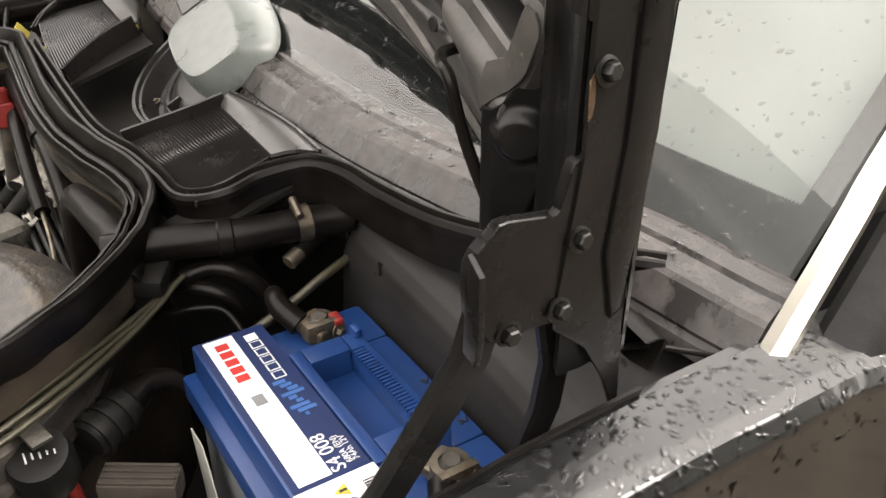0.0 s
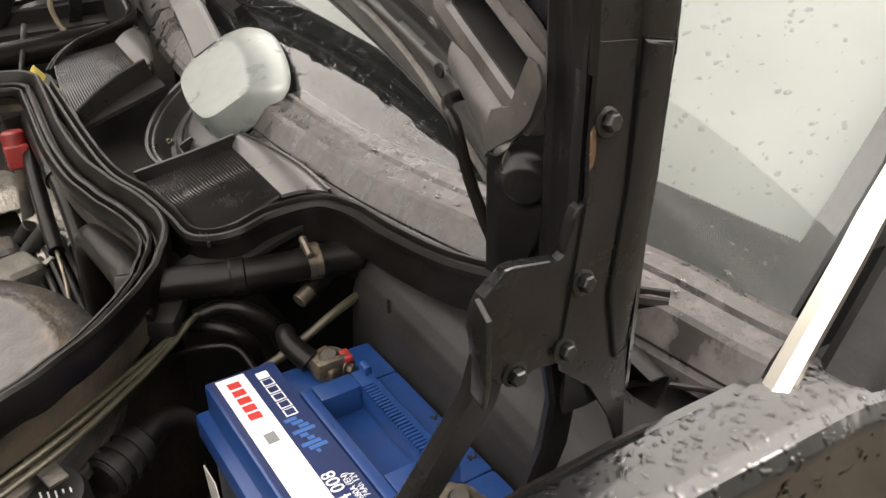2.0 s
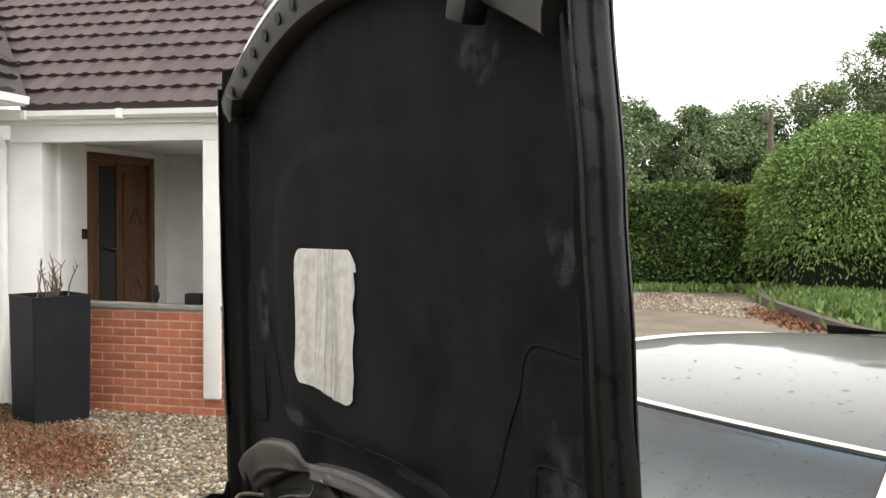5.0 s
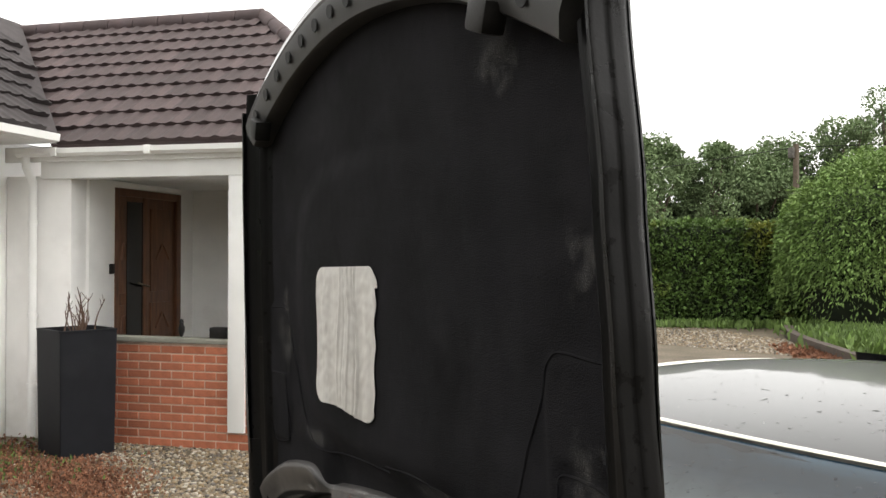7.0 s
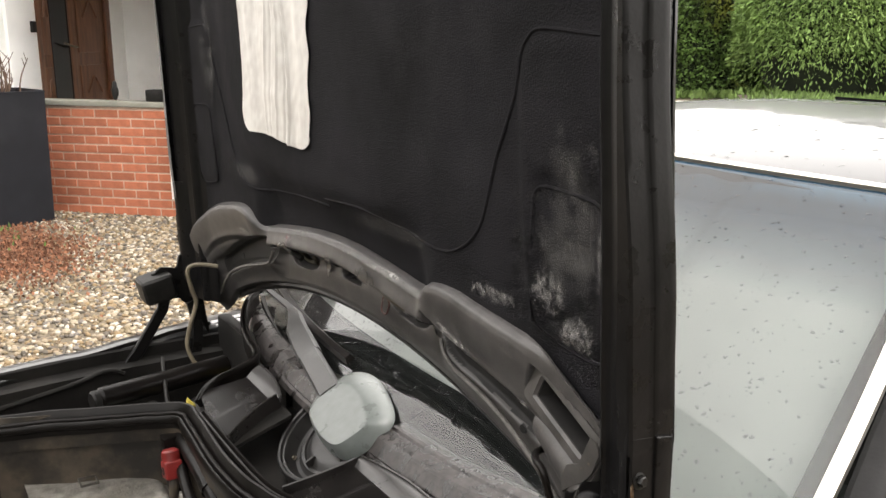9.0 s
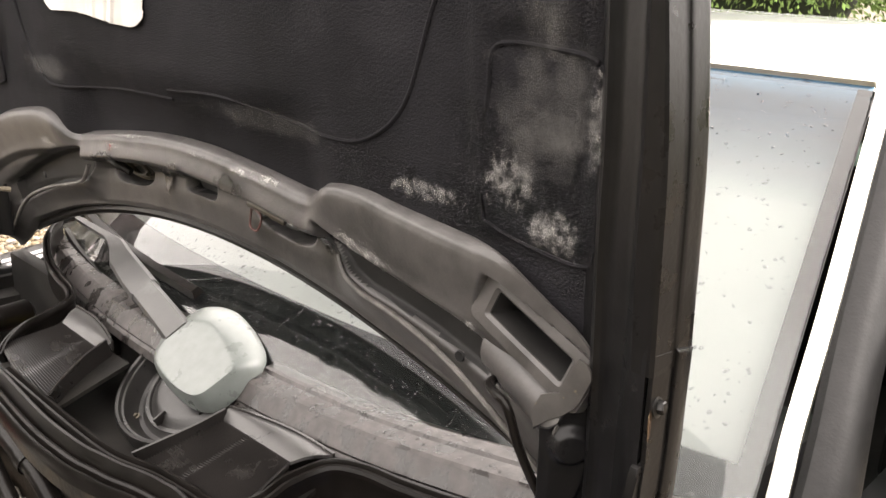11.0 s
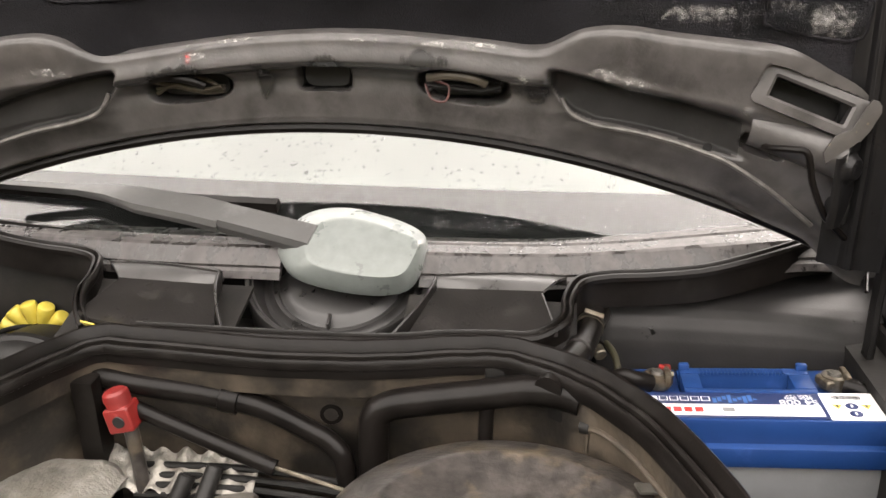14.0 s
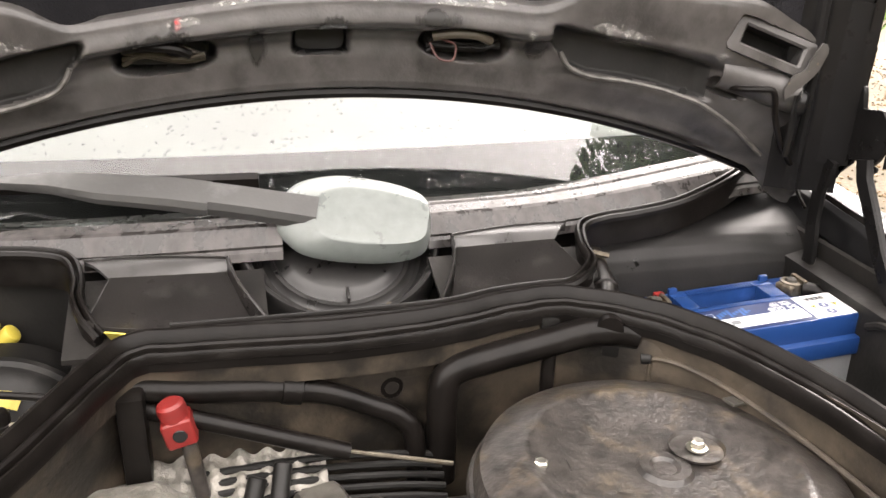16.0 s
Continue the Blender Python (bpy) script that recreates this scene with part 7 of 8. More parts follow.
# ridge and hip tiles
bm = bmesh.new()
for k in range(12):
    a = roof_plane(-0.80 - 0.33 * k, 2.93)
    rod(bm, a, a + Vector((-0.325, 0, 0)), 0.10, 12, 0.1)
hpart("ridge_tiles", bm, TILE, house, "row of rounded ridge tiles")
bm = bmesh.new()
a, b = roof_plane(1.55, 0.02), roof_plane(-0.80, 2.92)
for k in range(10):
    rod(bm, a.lerp(b, k / 10), a.lerp(b, (k + 0.97) / 10), 0.085, 12, 0.1)
hpart("hip_tiles", bm, TILE, house, "row of rounded hip tiles")

# tall planter with dead twigs
planter = thing("tall_planter", "tall square anthracite planter beside the porch", "planter", HOUSE @ Vector((-1.45, -0.42, 0)))
PM = HOUSE @ Matrix.Translation((-1.265, -0.44, 0)) @ Matrix.Rotation(radians(-30), 4, "Z")
bm = bmesh.new()
w0, w1 = 0.232, 0.245
for a, b, z0, z1 in ((w0, w1, 0.0, 1.07),):
    lo = [bm.verts.new(PM @ Vector((x * a, y * a, z0))) for x, y in ((-1, -1), (1, -1), (1, 1), (-1, 1))]
    hi = [bm.verts.new(PM @ Vector((x * b, y * b, z1))) for x, y in ((-1, -1), (1, -1), (1, 1), (-1, 1))]
    it = [bm.verts.new(PM @ Vector((x * (b - 0.03), y * (b - 0.03), z1))) for x, y in ((-1, -1), (1, -1), (1, 1), (-1, 1))]
    ib = [bm.verts.new(PM @ Vector((x * (b - 0.03), y * (b - 0.03), z1 - 0.06))) for x, y in ((-1, -1), (1, -1), (1, 1), (-1, 1))]
    bm.faces.new(lo)
    bm.faces.new(ib)
    for j in range(4):
        k = (j + 1) % 4
        for r0, r1 in ((lo, hi), (hi, it), (it, ib)):
            bm.faces.new((r0[j], r0[k], r1[k], r1[j]))
bmesh.ops.bevel(bm, geom=bm.edges[:], offset=0.006, segments=2, affect="EDGES")
part("pot", bm, PLANTER, planter)
bm = bmesh.new()
rim_path = [PM @ Vector((x * 0.236, y * 0.236, 1.071)) for x, y in ((-1, -1), (1, -1), (1, 1), (-1, 1), (-1, -1))]
for a, b in zip(rim_path, rim_path[1:]):
    sweep(bm, [a, b], [(0.015, -0.008), (0.015, 0.004), (0.011, 0.008), (-0.011, 0.008), (-0.015, 0.004), (-0.015, -0.008)])
part("rim", bm, PLANTER, planter)
bm = bmesh.new()
sheet(bm, lambda u, v: PM @ Vector(((2 * u - 1) * 0.212, (2 * v - 1) * 0.212, 1.028 + 0.014 * noise.noise(Vector((u * 7, v * 7, 0))))), 14, 14, (0, 0, -0.006))
part("soil", bm, SOIL, planter, "dry brown soil")
rng = random.Random(3)
bm = bmesh.new()
for k in range(16):
    b0 = Vector((rng.uniform(-0.10, 0.16), rng.uniform(-0.1, 0.1), 1.01))
    h = rng.uniform(0.12, 0.42)
    p1 = b0 + Vector((rng.uniform(-0.05, 0.05), rng.uniform(-0.05, 0.05), h * 0.5))
    p2 = p1 + Vector((rng.uniform(-0.06, 0.06), rng.uniform(-0.06, 0.06), h * 0.5))
    tube(bm, [PM @ b0, PM @ p1, PM @ p2], [0.008, 0.006, 0.003], 4, 5)
    for q in range(2):
        p3 = p1.lerp(p2, rng.random()) 
        tube(bm, [PM @ p3, PM @ (p3 + Vector((rng.uniform(-0.07, 0.07), rng.uniform(-0.05, 0.05), 0.07)))], [0.004, 0.002], 3, 4)
tagged(part("dead_plant", bm, TWIG), "bare brown dead plant in the planter", "plant")
# small things on the porch wall
bm = bmesh.new()
lathe(bm, [(0, 0.0), (0.012, 0.01), (0.028, 0.05), (0.03, 0.085), (0.018, 0.12), (0.02, 0.14), (0.012, 0.16), (0, 0.165)], HOUSE @ Matrix.Translation((-0.55, 0.05, 0.974)), 14)
tagged(part("figurine", bm, PLASTIC), "small black metal figurine on the coping", "figurine")
bm = bmesh.new()
box(bm, (-0.26, 0.02, 0.974), (-0.10, 0.12, 1.07), 0.01)
tagged(hpart("black_box", bm, PLASTIC, None), "black box on the porch wall coping", "box")


# ---------------------------------------------------------------- garden
def hedge(name, a, b, width, height, mat, count, size, label, seed, droop=0.2, lumps=0.12):
    """Clipped hedge between two ground points: core coloured as inner shade, with many leaves over it."""
    rng = np.random.default_rng(seed)
    a, b = np.array(a, float), np.array(b, float)
    L = np.linalg.norm(b - a)
    d = (b - a) / L
    n = np.array([-d[1], d[0]])
    e = thing(name, label, "hedge", (*a, 0))
    bm = bmesh.new()
    def core(u, v):
        ang = -math.pi * 0.5 + math.pi * 2 * v
        px = math.copysign(abs(math.cos(ang)) ** 0.35, math.cos(ang)) * (width / 2 - 0.12)
        pz = height / 2 + math.copysign(abs(math.sin(ang)) ** 0.35, math.sin(ang)) * (height / 2 - 0.06)
        q = a + d * L * u + n * px * (0.2 + 0.8 * step(0, 0.03, u) * step(1, 0.97, u))
        w = 0.08 * noise.noise(Vector((q[0] * 1.5, q[1] * 1.5, pz * 1.5)))
        return Vector((q[0] + n[0] * w, q[1] + n[1] * w, max(0.0, pz + w)))
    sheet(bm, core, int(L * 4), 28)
    part("shade_core", bm, CORESHADE, e)
    k = count
    u = rng.uniform(-0.01, 1.01, k)
    side = rng.choice([0, 1, 2], k, p=[0.42, 0.42, 0.16])
    off = np.where(side == 0, width / 2, np.where(side == 1, -width / 2, rng.uniform(-0.5, 0.5, k) * width))
    z = np.where(side == 2, height, rng.uniform(0.05, 1.0, k) * height)
    base = a + d * (L * u)[:, None] + n * off[:, None]
    lump = np.array([noise.noise(Vector((p[0] * 1.3, p[1] * 1.3, q * 1.3))) for p, q in zip(base, z)]) * lumps + rng.normal(0, 0.05, k)
    nn = np.zeros((k, 3))
    nn[:, :2] = np.where((side == 0)[:, None], n, np.where((side == 1)[:, None], -n, 0))
    nn[:, 2] = np.where(side == 2, 1.0, 0.25)
    pts = np.column_stack([base, z]) + nn * lump[:, None]
    v, f = leaves(rng, pts, nn * 1.2, size, 1.5, droop)
    soup("leaf_cover", v, f, mat, e, False)["kind"] = "stuff"
    return e


def bush(name, at, rx, ry, h, mat, count, size, label, seed, droop=0.9, ratio=3.0):
    """Rounded bush of drooping leaves about a core coloured as inner shade."""
    rng = np.random.default_rng(seed)
    e = thing(name, label, "bush", (at[0], at[1], 0))
    lob = rng.normal(size=(14, 3))
    lob /= np.linalg.norm(lob, axis=1)[:, None]
    k = count
    w = rng.normal(size=(k, 3))
    w[:, 2] = np.abs(w[:, 2]) * 1.1 - 0.25
    w /= np.linalg.norm(w, axis=1)[:, None]
    bump = np.clip((w @ lob.T).max(1), 0, 1) ** 6 * 0.14 + rng.normal(0, 0.045, k) + 0.9
    p = w * bump[:, None]
    pts = np.column_stack([at[0] + rx * p[:, 0], at[1] + ry * p[:, 1], np.maximum(0.05, h * (0.36 + 0.62 * p[:, 2]))])
    v, f = leaves(rng, pts, w, size, ratio, droop, 0.55)
    soup("leaf_cover", v, f, mat, e, False)["kind"] = "stuff"
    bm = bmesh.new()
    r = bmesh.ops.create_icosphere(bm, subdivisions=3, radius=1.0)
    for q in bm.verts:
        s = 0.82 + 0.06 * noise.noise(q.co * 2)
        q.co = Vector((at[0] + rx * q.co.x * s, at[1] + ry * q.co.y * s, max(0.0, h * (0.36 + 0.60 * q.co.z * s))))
    part("shade_core", bm, CORESHADE, e)
    return e


def tree(at, h, r, seed, mat=None, leafsize=0.10, count=17000, narrow=1.0):
    """Broad tree: tapered trunk, limbs, and a crown of leaf clumps with gaps."""
    rng = np.random.default_rng(seed)
    py = random.Random(seed)
    e = thing("tree", "tall leafy green tree beyond the hedge", "tree", (at[0], at[1], 0), "trees beyond the hedge")
    bm = bmesh.new()
    base = Vector((at[0], at[1], 0))
    tube(bm, [base, base + Vector((0.1, 0.05, h * 0.3)), base + Vector((-0.05, 0.1, h * 0.62)), base + Vector((0.05, 0, h * 0.85))], [0.28, 0.2, 0.12, 0.04], 4, 8)
    part("trunk", bm, BARK, e)
    cl = []
    for k in range(26):
        t = py.uniform(0.30, 0.98)
        a = py.uniform(0, 6.28)
        rad = r * narrow * math.sqrt(py.random()) * math.sin(math.pi * min(0.97, 0.18 + t * 0.72)) 
        c = base + Vector((rad * math.cos(a), rad * math.sin(a), h * t))
        cl.append((c, py.uniform(0.45, 0.85) * r * 0.5))
    for c, q in cl[:8]:
        bm = bmesh.new()
        tube(bm, [base + Vector((0, 0, h * 0.3)), base.lerp(c, 0.6) + Vector((0, 0, h * 0.12)), c], [0.09, 0.06, 0.02], 4, 6)
        part("limb", bm, BARK, e)
    pts, nrm = [], []
    for c, q in cl:
        m_ = count // len(cl)
        w = rng.normal(size=(m_, 3))
        w /= np.linalg.norm(w, axis=1)[:, None]
        rr = q * rng.uniform(0.35, 1.05, m_) ** 0.6
        pts.append(np.array(c) + w * rr[:, None] * np.array([1, 1, 0.8]))
        nrm.append(w)
    v, f = leaves(rng, np.concatenate(pts), np.concatenate(nrm), leafsize, 1.3, 0.2)
    soup("crown", v, f, mat or TREELEAF, e, False)["kind"] = "stuff"
    return e


hedge("clipped_hedge", (-16.9, 11.9), (-12.9, 18.0), 1.1, 2.46, HEDGELEAF, 34000, 0.062, "clipped dark green beech hedge with yellowing leaves", 1)
bush("rounded_bush", (-11.6, 18.2), 2.2, 2.4, 4.1, BUSHLEAF, 60000, 0.036, "large rounded light green drooping bush", 2)
bush("rounded_bush", (-8.6, 20.0), 2.6, 2.4, 4.6, BUSHLEAF, 26000, 0.055, "large rounded light green drooping bush", 3)
for k, (side_x, depth, h, r) in enumerate(((0.10, 42, 7.4, 2.6), (0.165, 40, 7.2, 2.4), (0.215, 41, 7.0, 2.2), (0.285, 42, 6.9, 2.4), (0.335, 43, 7.6, 2.6), (0.385, 44, 7.8, 2.6), (0.43, 42, 7.9, 2.4), (0.487, 44, 10.6, 2.6), (0.545, 45, 12.5, 3.2), (0.62, 46, 12, 3.6))):
    tree((1.46 + depth * (-0.866 + 0.5 * side_x), -0.7 + depth * (0.5 + 0.866 * side_x)), h, r, 20 + k)
hedge("far_hedgerow", (-36, 24), (-20, 45), 3.0, 4.2, TREELEAF, 24000, 0.14, "dark far hedgerow under the trees", 9, 0.2, 0.8)
bm = bmesh.new()
lathe(bm, [(0.11, 0), (0.09, 5.3), (0, 5.32)], Matrix.Translation((-18.0, 23.1, 0)), 14)
pole = tagged(part("utility_pole", bm, BARK), "weathered grey wooden utility pole behind the hedge", "utility pole")
bm = bmesh.new()
box(bm, (-18.18, 22.92, 4.85), (-17.98, 23.12, 5.2), 0.02)
part("pole_box", bm, CAST, pole)
for k, (a, b) in enumerate((((-18, 23.1, 5.2), (-40, 21, 5.6)), ((-18, 23.1, 5.2), (2, 30, 5.6)))):
    bm = bmesh.new()
    a, b = Vector(a), Vector(b)
    tube(bm, [a, a.lerp(b, 0.5) + Vector((0, 0, -0.5)), b], 0.012, 8, 5)
    part("overhead_wire", bm, PLASTIC, pole)
# timber edging with a grass verge behind it
bm = bmesh.new()
p = [Vector((-11.9, 15.4, 0.09)), Vector((-10.6, 14.0, 0.09)), Vector((-8.8, 12.6, 0.09)), Vector((-6.4, 11.0, 0.09)), Vector((-3.5, 9.6, 0.09))]
sweep(bm, spline(p, 6), [(0.09, -0.10), (0.09, 0.10), (-0.09, 0.10), (-0.09, -0.10)])
tagged(part("timber_edging", bm, TIMBER), "dark old timber edging along the drive", "edging", kind="structure")


def blades(name, at, rx, ry, count, size, label, seed, turn=0.0, mat=None, cat="grass", up=1.6):
    rng = np.random.default_rng(seed)
    q = rng.normal(size=(count, 2)) * 0.5
    c, s = math.cos(turn), math.sin(turn)
    pts = np.column_stack([at[0] + rx * q[:, 0] * c - ry * q[:, 1] * s, at[1] + rx * q[:, 0] * s + ry * q[:, 1] * c, np.zeros(count) + at[2]])
    v, f = leaves(rng, pts, np.tile([0, 0, up], (count, 1)), size, 2.6 if up > 1 else 1.3, 0, 0.6)
    tagged(soup(name, v, f, mat or GRASS, None, False), label, cat, kind="stuff")


blades("verge_grass", (-8.6, 14.9, 0.02), 5.0, 1.4, 9000, 0.09, "rough grass verge below the bushes", 31, radians(-36))
blades("verge_grass", (-14.0, 15.0, 0.0), 7.0, 0.5, 4000, 0.07, "grass strip at the foot of the hedge", 32, radians(57))
blades("orange_leaves", (-8.7, 12.2, 0.02), 1.5, 0.4, 1500, 0.06, "orange brown fallen leaves on the drive edge", 33, radians(-36), LEAFLITTER, "leaf litter", 0.4)
lp = HOUSE @ Vector((-1.75, -1.15, 0.02))
blades("dried_plants", lp, 0.9, 0.7, 5000, 0.024, "brown dried plants and litter by the porch", 34, 0, LEAFLITTER, "leaf litter", 0.9)
blades("weeds", lp, 0.9, 0.8, 900, 0.016, "small green weeds in the gravel", 35)
lq = Vector((-5.55, 0.12, 0.02))
blades("dried_plants", lq, 0.95, 0.42, 6000, 0.018, "brown leaf litter on the gravel", 36, 0, LEAFLITTER, "leaf litter", 0.5)
# beyond the near side of the car
bush("shrub", (2.6, 10.4), 1.7, 1.3, 2.3, BUSHLEAF, 16000, 0.055, "leafy green shrub beside the drive", 5, 0.5, 1.8)
bush("shrub", (5.4, 15.0), 2.2, 1.6, 2.6, BUSHLEAF, 14000, 0.07, "leafy green shrub beside the drive", 6, 0.5, 1.8)
blades("drive_grass", (1.95, 4.4, 0.0), 0.3, 0.2, 260, 0.05, "tuft of grass in the gravel", 37)
blades("drive_grass", (9.5, 11.5, 0.0), 4.5, 3.5, 7000, 0.09, "patchy grass over the gravel", 38)
blades("orange_leaves", (2.9, 8.6, 0.02), 0.9, 0.4, 700, 0.05, "orange fallen leaves on the gravel", 39, 0.3, LEAFLITTER, "leaf litter", 0.4)


# unseen hedges added behind and beside the camera to darken the car's reflections
hedge("added_hedge", (9.5, -12), (6.5, 5.0), 1.6, 4.2, HEDGELEAF, 22000, 0.09, "tall dark hedge added unseen along the side of the drive", 41)
tree((8.2, 1.2), 12.0, 2.8, 77, None, 0.22, 14000)
hedge("added_hedge", (-13, -9.5), (9.5, -12), 1.6, 4.2, HEDGELEAF, 22000, 0.10, "tall dark hedge added unseen to close the drive", 42)


# ---------------------------------------------------------------- gravel stones
def stones(name, count, place, size, seed, label, mat=None):
    rng = np.random.default_rng(seed)
    t = (1 + 5 ** 0.5) / 2
    ico = np.array([(-1, t, 0), (1, t, 0), (-1, -t, 0), (1, -t, 0), (0, -1, t), (0, 1, t), (0, -1, -t), (0, 1, -t), (t, 0, -1), (t, 0, 1), (-t, 0, -1), (-t, 0, 1)]) / 1.9
    fc = np.array([(0, 11, 5), (0, 5, 1), (0, 1, 7), (0, 7, 10), (0, 10, 11), (1, 5, 9), (5, 11, 4), (11, 10, 2), (10, 7, 6), (7, 1, 8), (3, 9, 4), (3, 4, 2), (3, 2, 6), (3, 6, 8), (3, 8, 9), (4, 9, 5), (2, 4, 11), (6, 2, 10), (8, 6, 7), (9, 8, 1)])
    xy = place(rng, count)
    s = size * rng.uniform(0.55, 1.5, (count, 1, 1)) * rng.uniform(0.6, 1.15, (count, 1, 3))
    s[:, :, 2] *= 0.7
    a = rng.uniform(0, 6.28, count)
    c, q = np.cos(a)[:, None], np.sin(a)[:, None]
    v = ico[None] * s * rng.uniform(0.85, 1.15, (count, 12, 1))
    x = v[:, :, 0] * c - v[:, :, 1] * q + xy[:, 0:1]
    y = v[:, :, 0] * q + v[:, :, 1] * c + xy[:, 1:2]
    z = v[:, :, 2] + (size * 0.35 * rng.uniform(0.2, 1.4, count))[:, None]
    v = np.stack([x, y, z], 2).reshape(-1, 3)
    f = (fc[None] + (np.arange(count) * 12)[:, None, None]).reshape(-1, 3)
    me = bpy.data.meshes.new(name)
    me.vertices.add(len(v))
    me.vertices.foreach_set("co", v.ravel())
    me.loops.add(len(f) * 3)
    me.loops.foreach_set("vertex_index", f.ravel().astype(np.int32))
    me.polygons.add(len(f))
    me.polygons.foreach_set("loop_start", np.arange(0, len(f) * 3, 3, dtype=np.int32))
    me.update()
    me.validate()
    me.materials.append(mat or PEBBLE)
    tagged(new(name, me), label, "gravel", kind="stuff")


def far_side(rng, k):
    d = 0.95 + 6.4 * rng.uniform(0, 1, k) ** 0.8
    return np.column_stack([-d, -1.6 + rng.uniform(0, 1, k) * (2.8 + 0.55 * d)])


def near_side(rng, k):
    return np.column_stack([0.95 + 5.0 * rng.uniform(0, 1, k) ** 1.6, rng.uniform(0.6, 8.0, k)])


stones("gravel_stones", 45000, far_side, 0.0165, 7, "mixed pale and brown gravel stones")
stones("gravel_stones", 12000, near_side, 0.011, 8, "fine brown and orange gravel stones", BROWNSTONE)


def far_drive(rng, k):
    a, b = rng.uniform(0, 1, k), rng.uniform(0, 1, k)
    return np.column_stack([-14.5 + 8.0 * a - 1.0 * b, 10.5 + 2.0 * a + 4.5 * b - 3.5 * a * b])


stones("gravel_stones", 10000, far_drive, 0.022, 9, "mixed pale and brown gravel stones")


# ---------------------------------------------------------------- raindrops
def drops(name, count, sampler, size, seed, label):
    """Flattened beads of water lying on a surface; sampler gives a point and its normal."""
    rng = random.Random(seed)
    V, F = [], []
    n = 8
    for _ in range(count):
        p, nrm = sampler(rng)
        r = size * (0.35 + 1.5 * rng.random() ** 2.5)
        a = nrm.orthogonal().normalized()
        b = nrm.cross(a)
        ex = rng.uniform(0.8, 1.35)
        i0 = len(V)
        lean, lobes = rng.uniform(0, 6.28), rng.uniform(0.10, 0.30)
        for rad, h in ((1.0, -0.03), (0.80, 0.09)):
            for j in range(n):
                t = 6.2832 * j / n
                w = r * rad * (1 + lobes * math.sin(2 * t + lean) + 0.5 * lobes * math.sin(3 * t + 2 * lean))
                V.append(p + a * (w * ex * math.cos(t)) + b * (w * math.sin(t)) + nrm * (r * h))
        V.append(p + nrm * (r * 0.13))
        for j in range(n):
            k = (j + 1) % n
            F.append((i0 + j, i0 + k, i0 + n + k, i0 + n + j))
            F.append((i0 + n + j, i0 + n + k, i0 + 2 * n))
    tagged(soup(name, [tuple(v) for v in V], F, WATER), label, "raindrops", kind="stuff")


def on_wing(rng):
    u, v = 0.55 + 0.45 * rng.random(), 0.17 + 0.45 * rng.random() ** 1.3
    p = wing_at(1, u, v)
    n = (wing_at(1, u + 0.004, v) - p).cross(wing_at(1, u, v + 0.004) - p).normalized()
    return p, n if n.z > 0 else -n


def on_glass(rng):
    u, v = rng.uniform(-0.96, 0.96), rng.random() ** 1.9 * 0.97 + 0.01
    p = screen_at(u, v)
    n = (screen_at(u + 0.01, v) - p).cross(screen_at(u, v + 0.01) - p).normalized()
    return p, n if n.z > 0 else -n


def on_roof(rng):
    u, v = rng.uniform(0.05, 0.95), rng.random() ** 1.5 * 0.8 + 0.01
    p = roof(u, v)
    n = (roof(u + 0.01, v) - p).cross(roof(u, v + 0.01) - p).normalized()
    return p, n if n.z > 0 else -n


drops("wing_raindrops", 1500, on_wing, 0.0021, 1, "beads of rain on the wet black wing")
drops("screen_raindrops", 5200, on_glass, 0.0017, 2, "beads of rain on the windscreen")
def on_cowl(rng):
    x = rng.choice((1, -1)) * rng.uniform(0.13, 0.68)
    a = rng.uniform(-0.010, 0.032)
    z = 0.964 + 0.022 * step(0.25, 0.7, x) - 0.035 * max(0.0, -x - 0.1)
    return Vector((x, screen_base(x).y - 0.032 + a, z + (0.013 + (a - 0.012) * 0.11 if a > 0.012 else 0.008 + (a + 0.014) * 0.19))), Vector((0, -0.15, 1)).normalized()


drops("trim_raindrops", 700, on_cowl, 0.0016, 4, "beads of rain on the strip under the windscreen")
drops("roof_raindrops", 700, on_roof, 0.0028, 3, "beads of rain on the black roof")

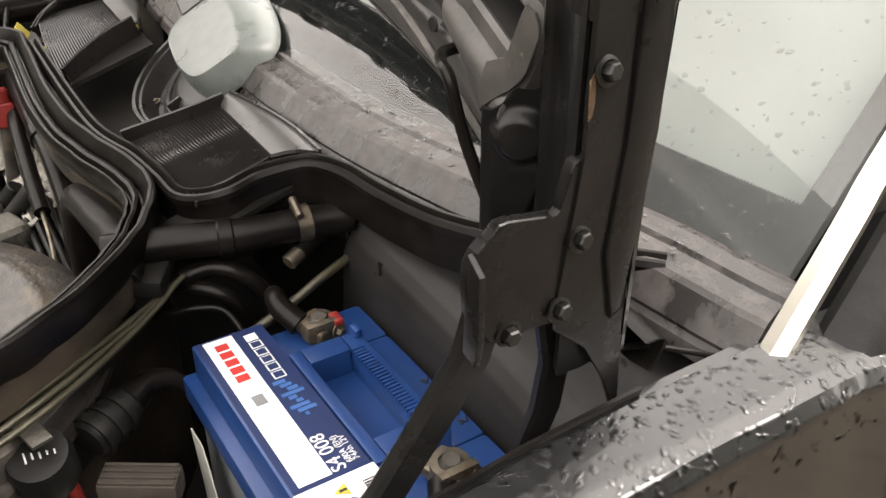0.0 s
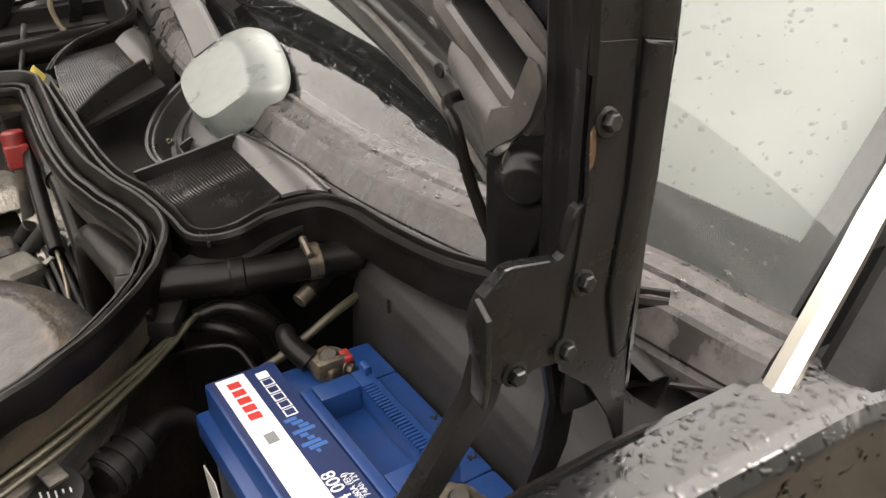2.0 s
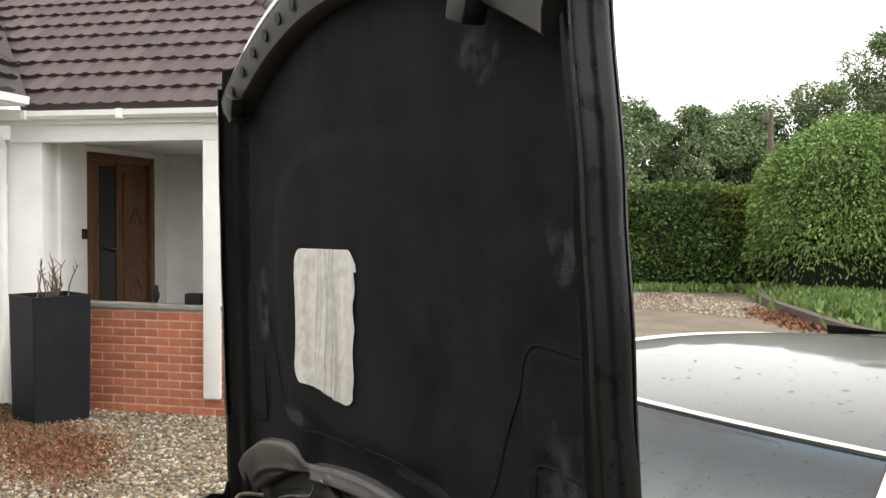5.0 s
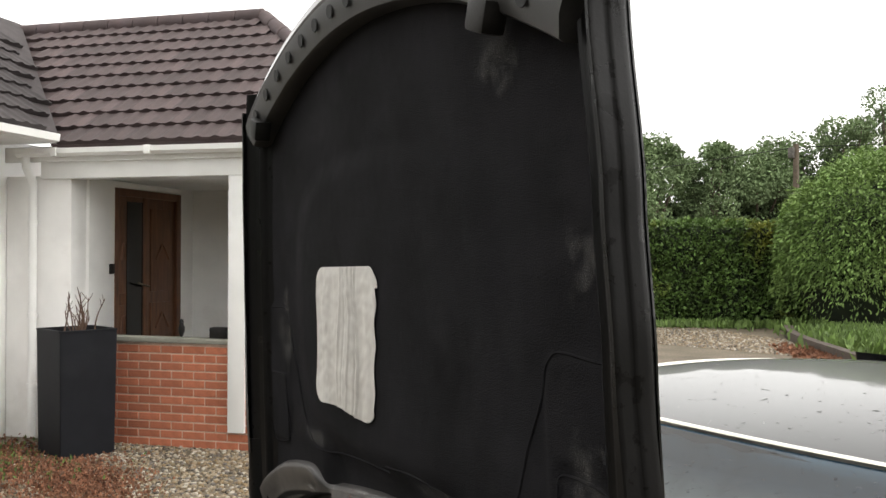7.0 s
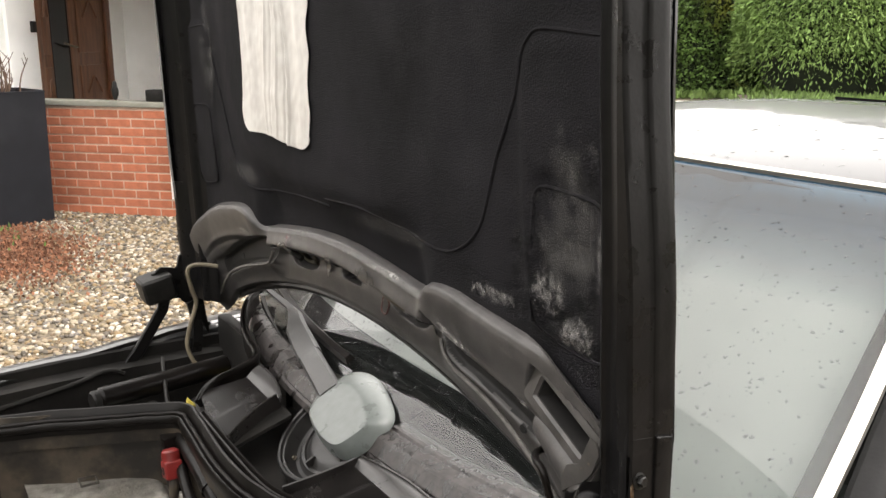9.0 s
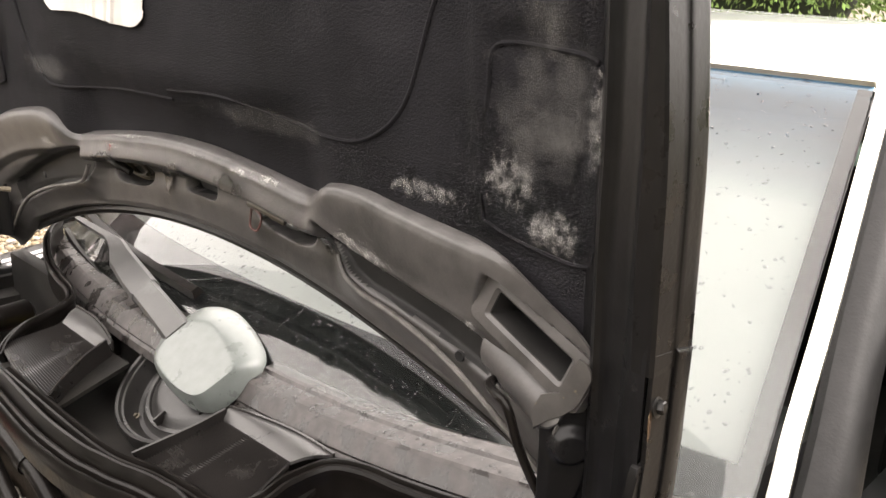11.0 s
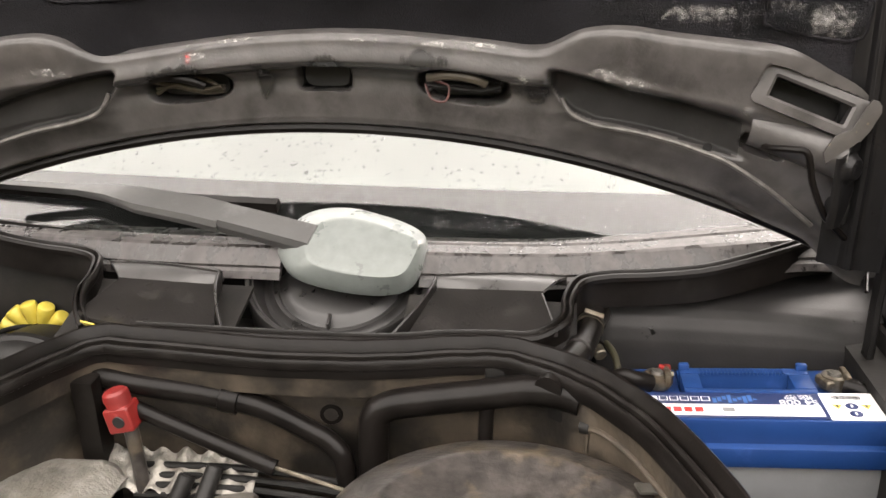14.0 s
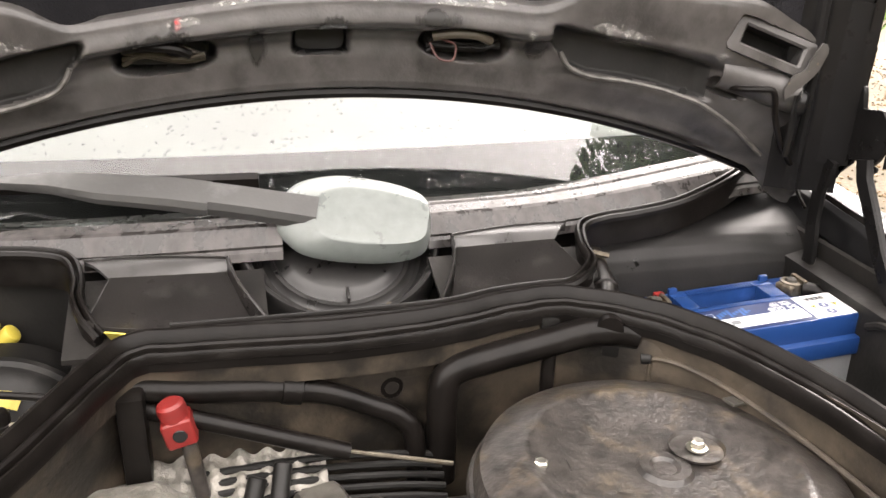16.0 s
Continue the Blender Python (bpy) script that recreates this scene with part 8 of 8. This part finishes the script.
# ---------------------------------------------------------------- bricks and tiles, piece by piece
bm = bmesh.new()
box(bm, (-0.1045, -0.012, -0.031), (0.1045, 0.010, 0.031), 0.003, None, 1)
first = hpart("brick", bm, BRICK, wallp)
first.data.transform(HOUSE.inverted())
first.data.transform(HOUSE.to_3x3().to_4x4())
brick_mesh = first.data
bpy.data.objects.remove(first)
rng = random.Random(11)
for row in range(12):
    z = 0.038 + 0.0755 * row
    s = -1.60 + (0.11 if row % 2 else 0.0)
    while s < 1.2:
        o = new("brick", brick_mesh)
        o.parent = wallp
        o.matrix_parent_inverse = base_of(wallp).inverted()
        o.location = HOUSE @ Vector((s, rng.uniform(-0.0015, 0.0015), z))
        s += 0.2195


def tile_mesh(name, mat, m):
    bm = bmesh.new()
    n = 14
    g = []
    for k in (0.0, 0.31):
        row = []
        for i in range(n + 1):
            x = -0.168 + 0.336 * i / n
            h = 0.016 * max(0.0, math.sin(2 * math.pi * (i / n * 2 - 0.2))) + 0.028 * (1 - k / 0.31) + 0.004
            row.append(bm.verts.new(m @ Vector((x, k, h))))
        g.append(row)
    low = [bm.verts.new(m @ Vector((-0.168 + 0.336 * i / n, 0.002, -0.004))) for i in range(n + 1)]
    for i in range(n):
        bm.faces.new((g[0][i], g[0][i + 1], g[1][i + 1], g[1][i]))
        bm.faces.new((low[i], low[i + 1], g[0][i + 1], g[0][i]))
    me = bpy.data.meshes.new(name)
    bm.to_mesh(me)
    bm.free()
    me.materials.append(mat)
    me.polygons.foreach_set("use_smooth", [True] * len(me.polygons))
    me.set_sharp_from_angle(angle=radians(40))
    return me


R3 = HOUSE.to_3x3().to_4x4()
front_tile = tile_mesh("tile", TILE, R3 @ Matrix.Rotation(radians(36), 4, "X"))
for row in range(10):
    k = 0.29 * row
    s = -1.62 - k * c36 + 0.1
    end = 1.55 - k * 0.81 - 0.12
    while s < end:
        o = new("tile", front_tile)
        o.parent = roofp
        o.matrix_parent_inverse = base_of(roofp).inverted()
        o.location = HOUSE @ (roof_plane(s, k) + Vector((0, 0, 0.004)))
        s += 0.336
wing_tile = tile_mesh("tile", SLATE, R3 @ Matrix.Rotation(radians(90), 4, "Z") @ Matrix.Rotation(radians(36), 4, "X"))
for row in range(8):
    k = 0.29 * row
    d = -3.5
    while d < -0.25 + k * 0.8:
        o = new("tile", wing_tile)
        o.parent = wing
        o.matrix_parent_inverse = base_of(wing).inverted()
        o.location = HOUSE @ Vector((-1.70 - k * c36, d, 2.82 + k * s36))
        d += 0.336
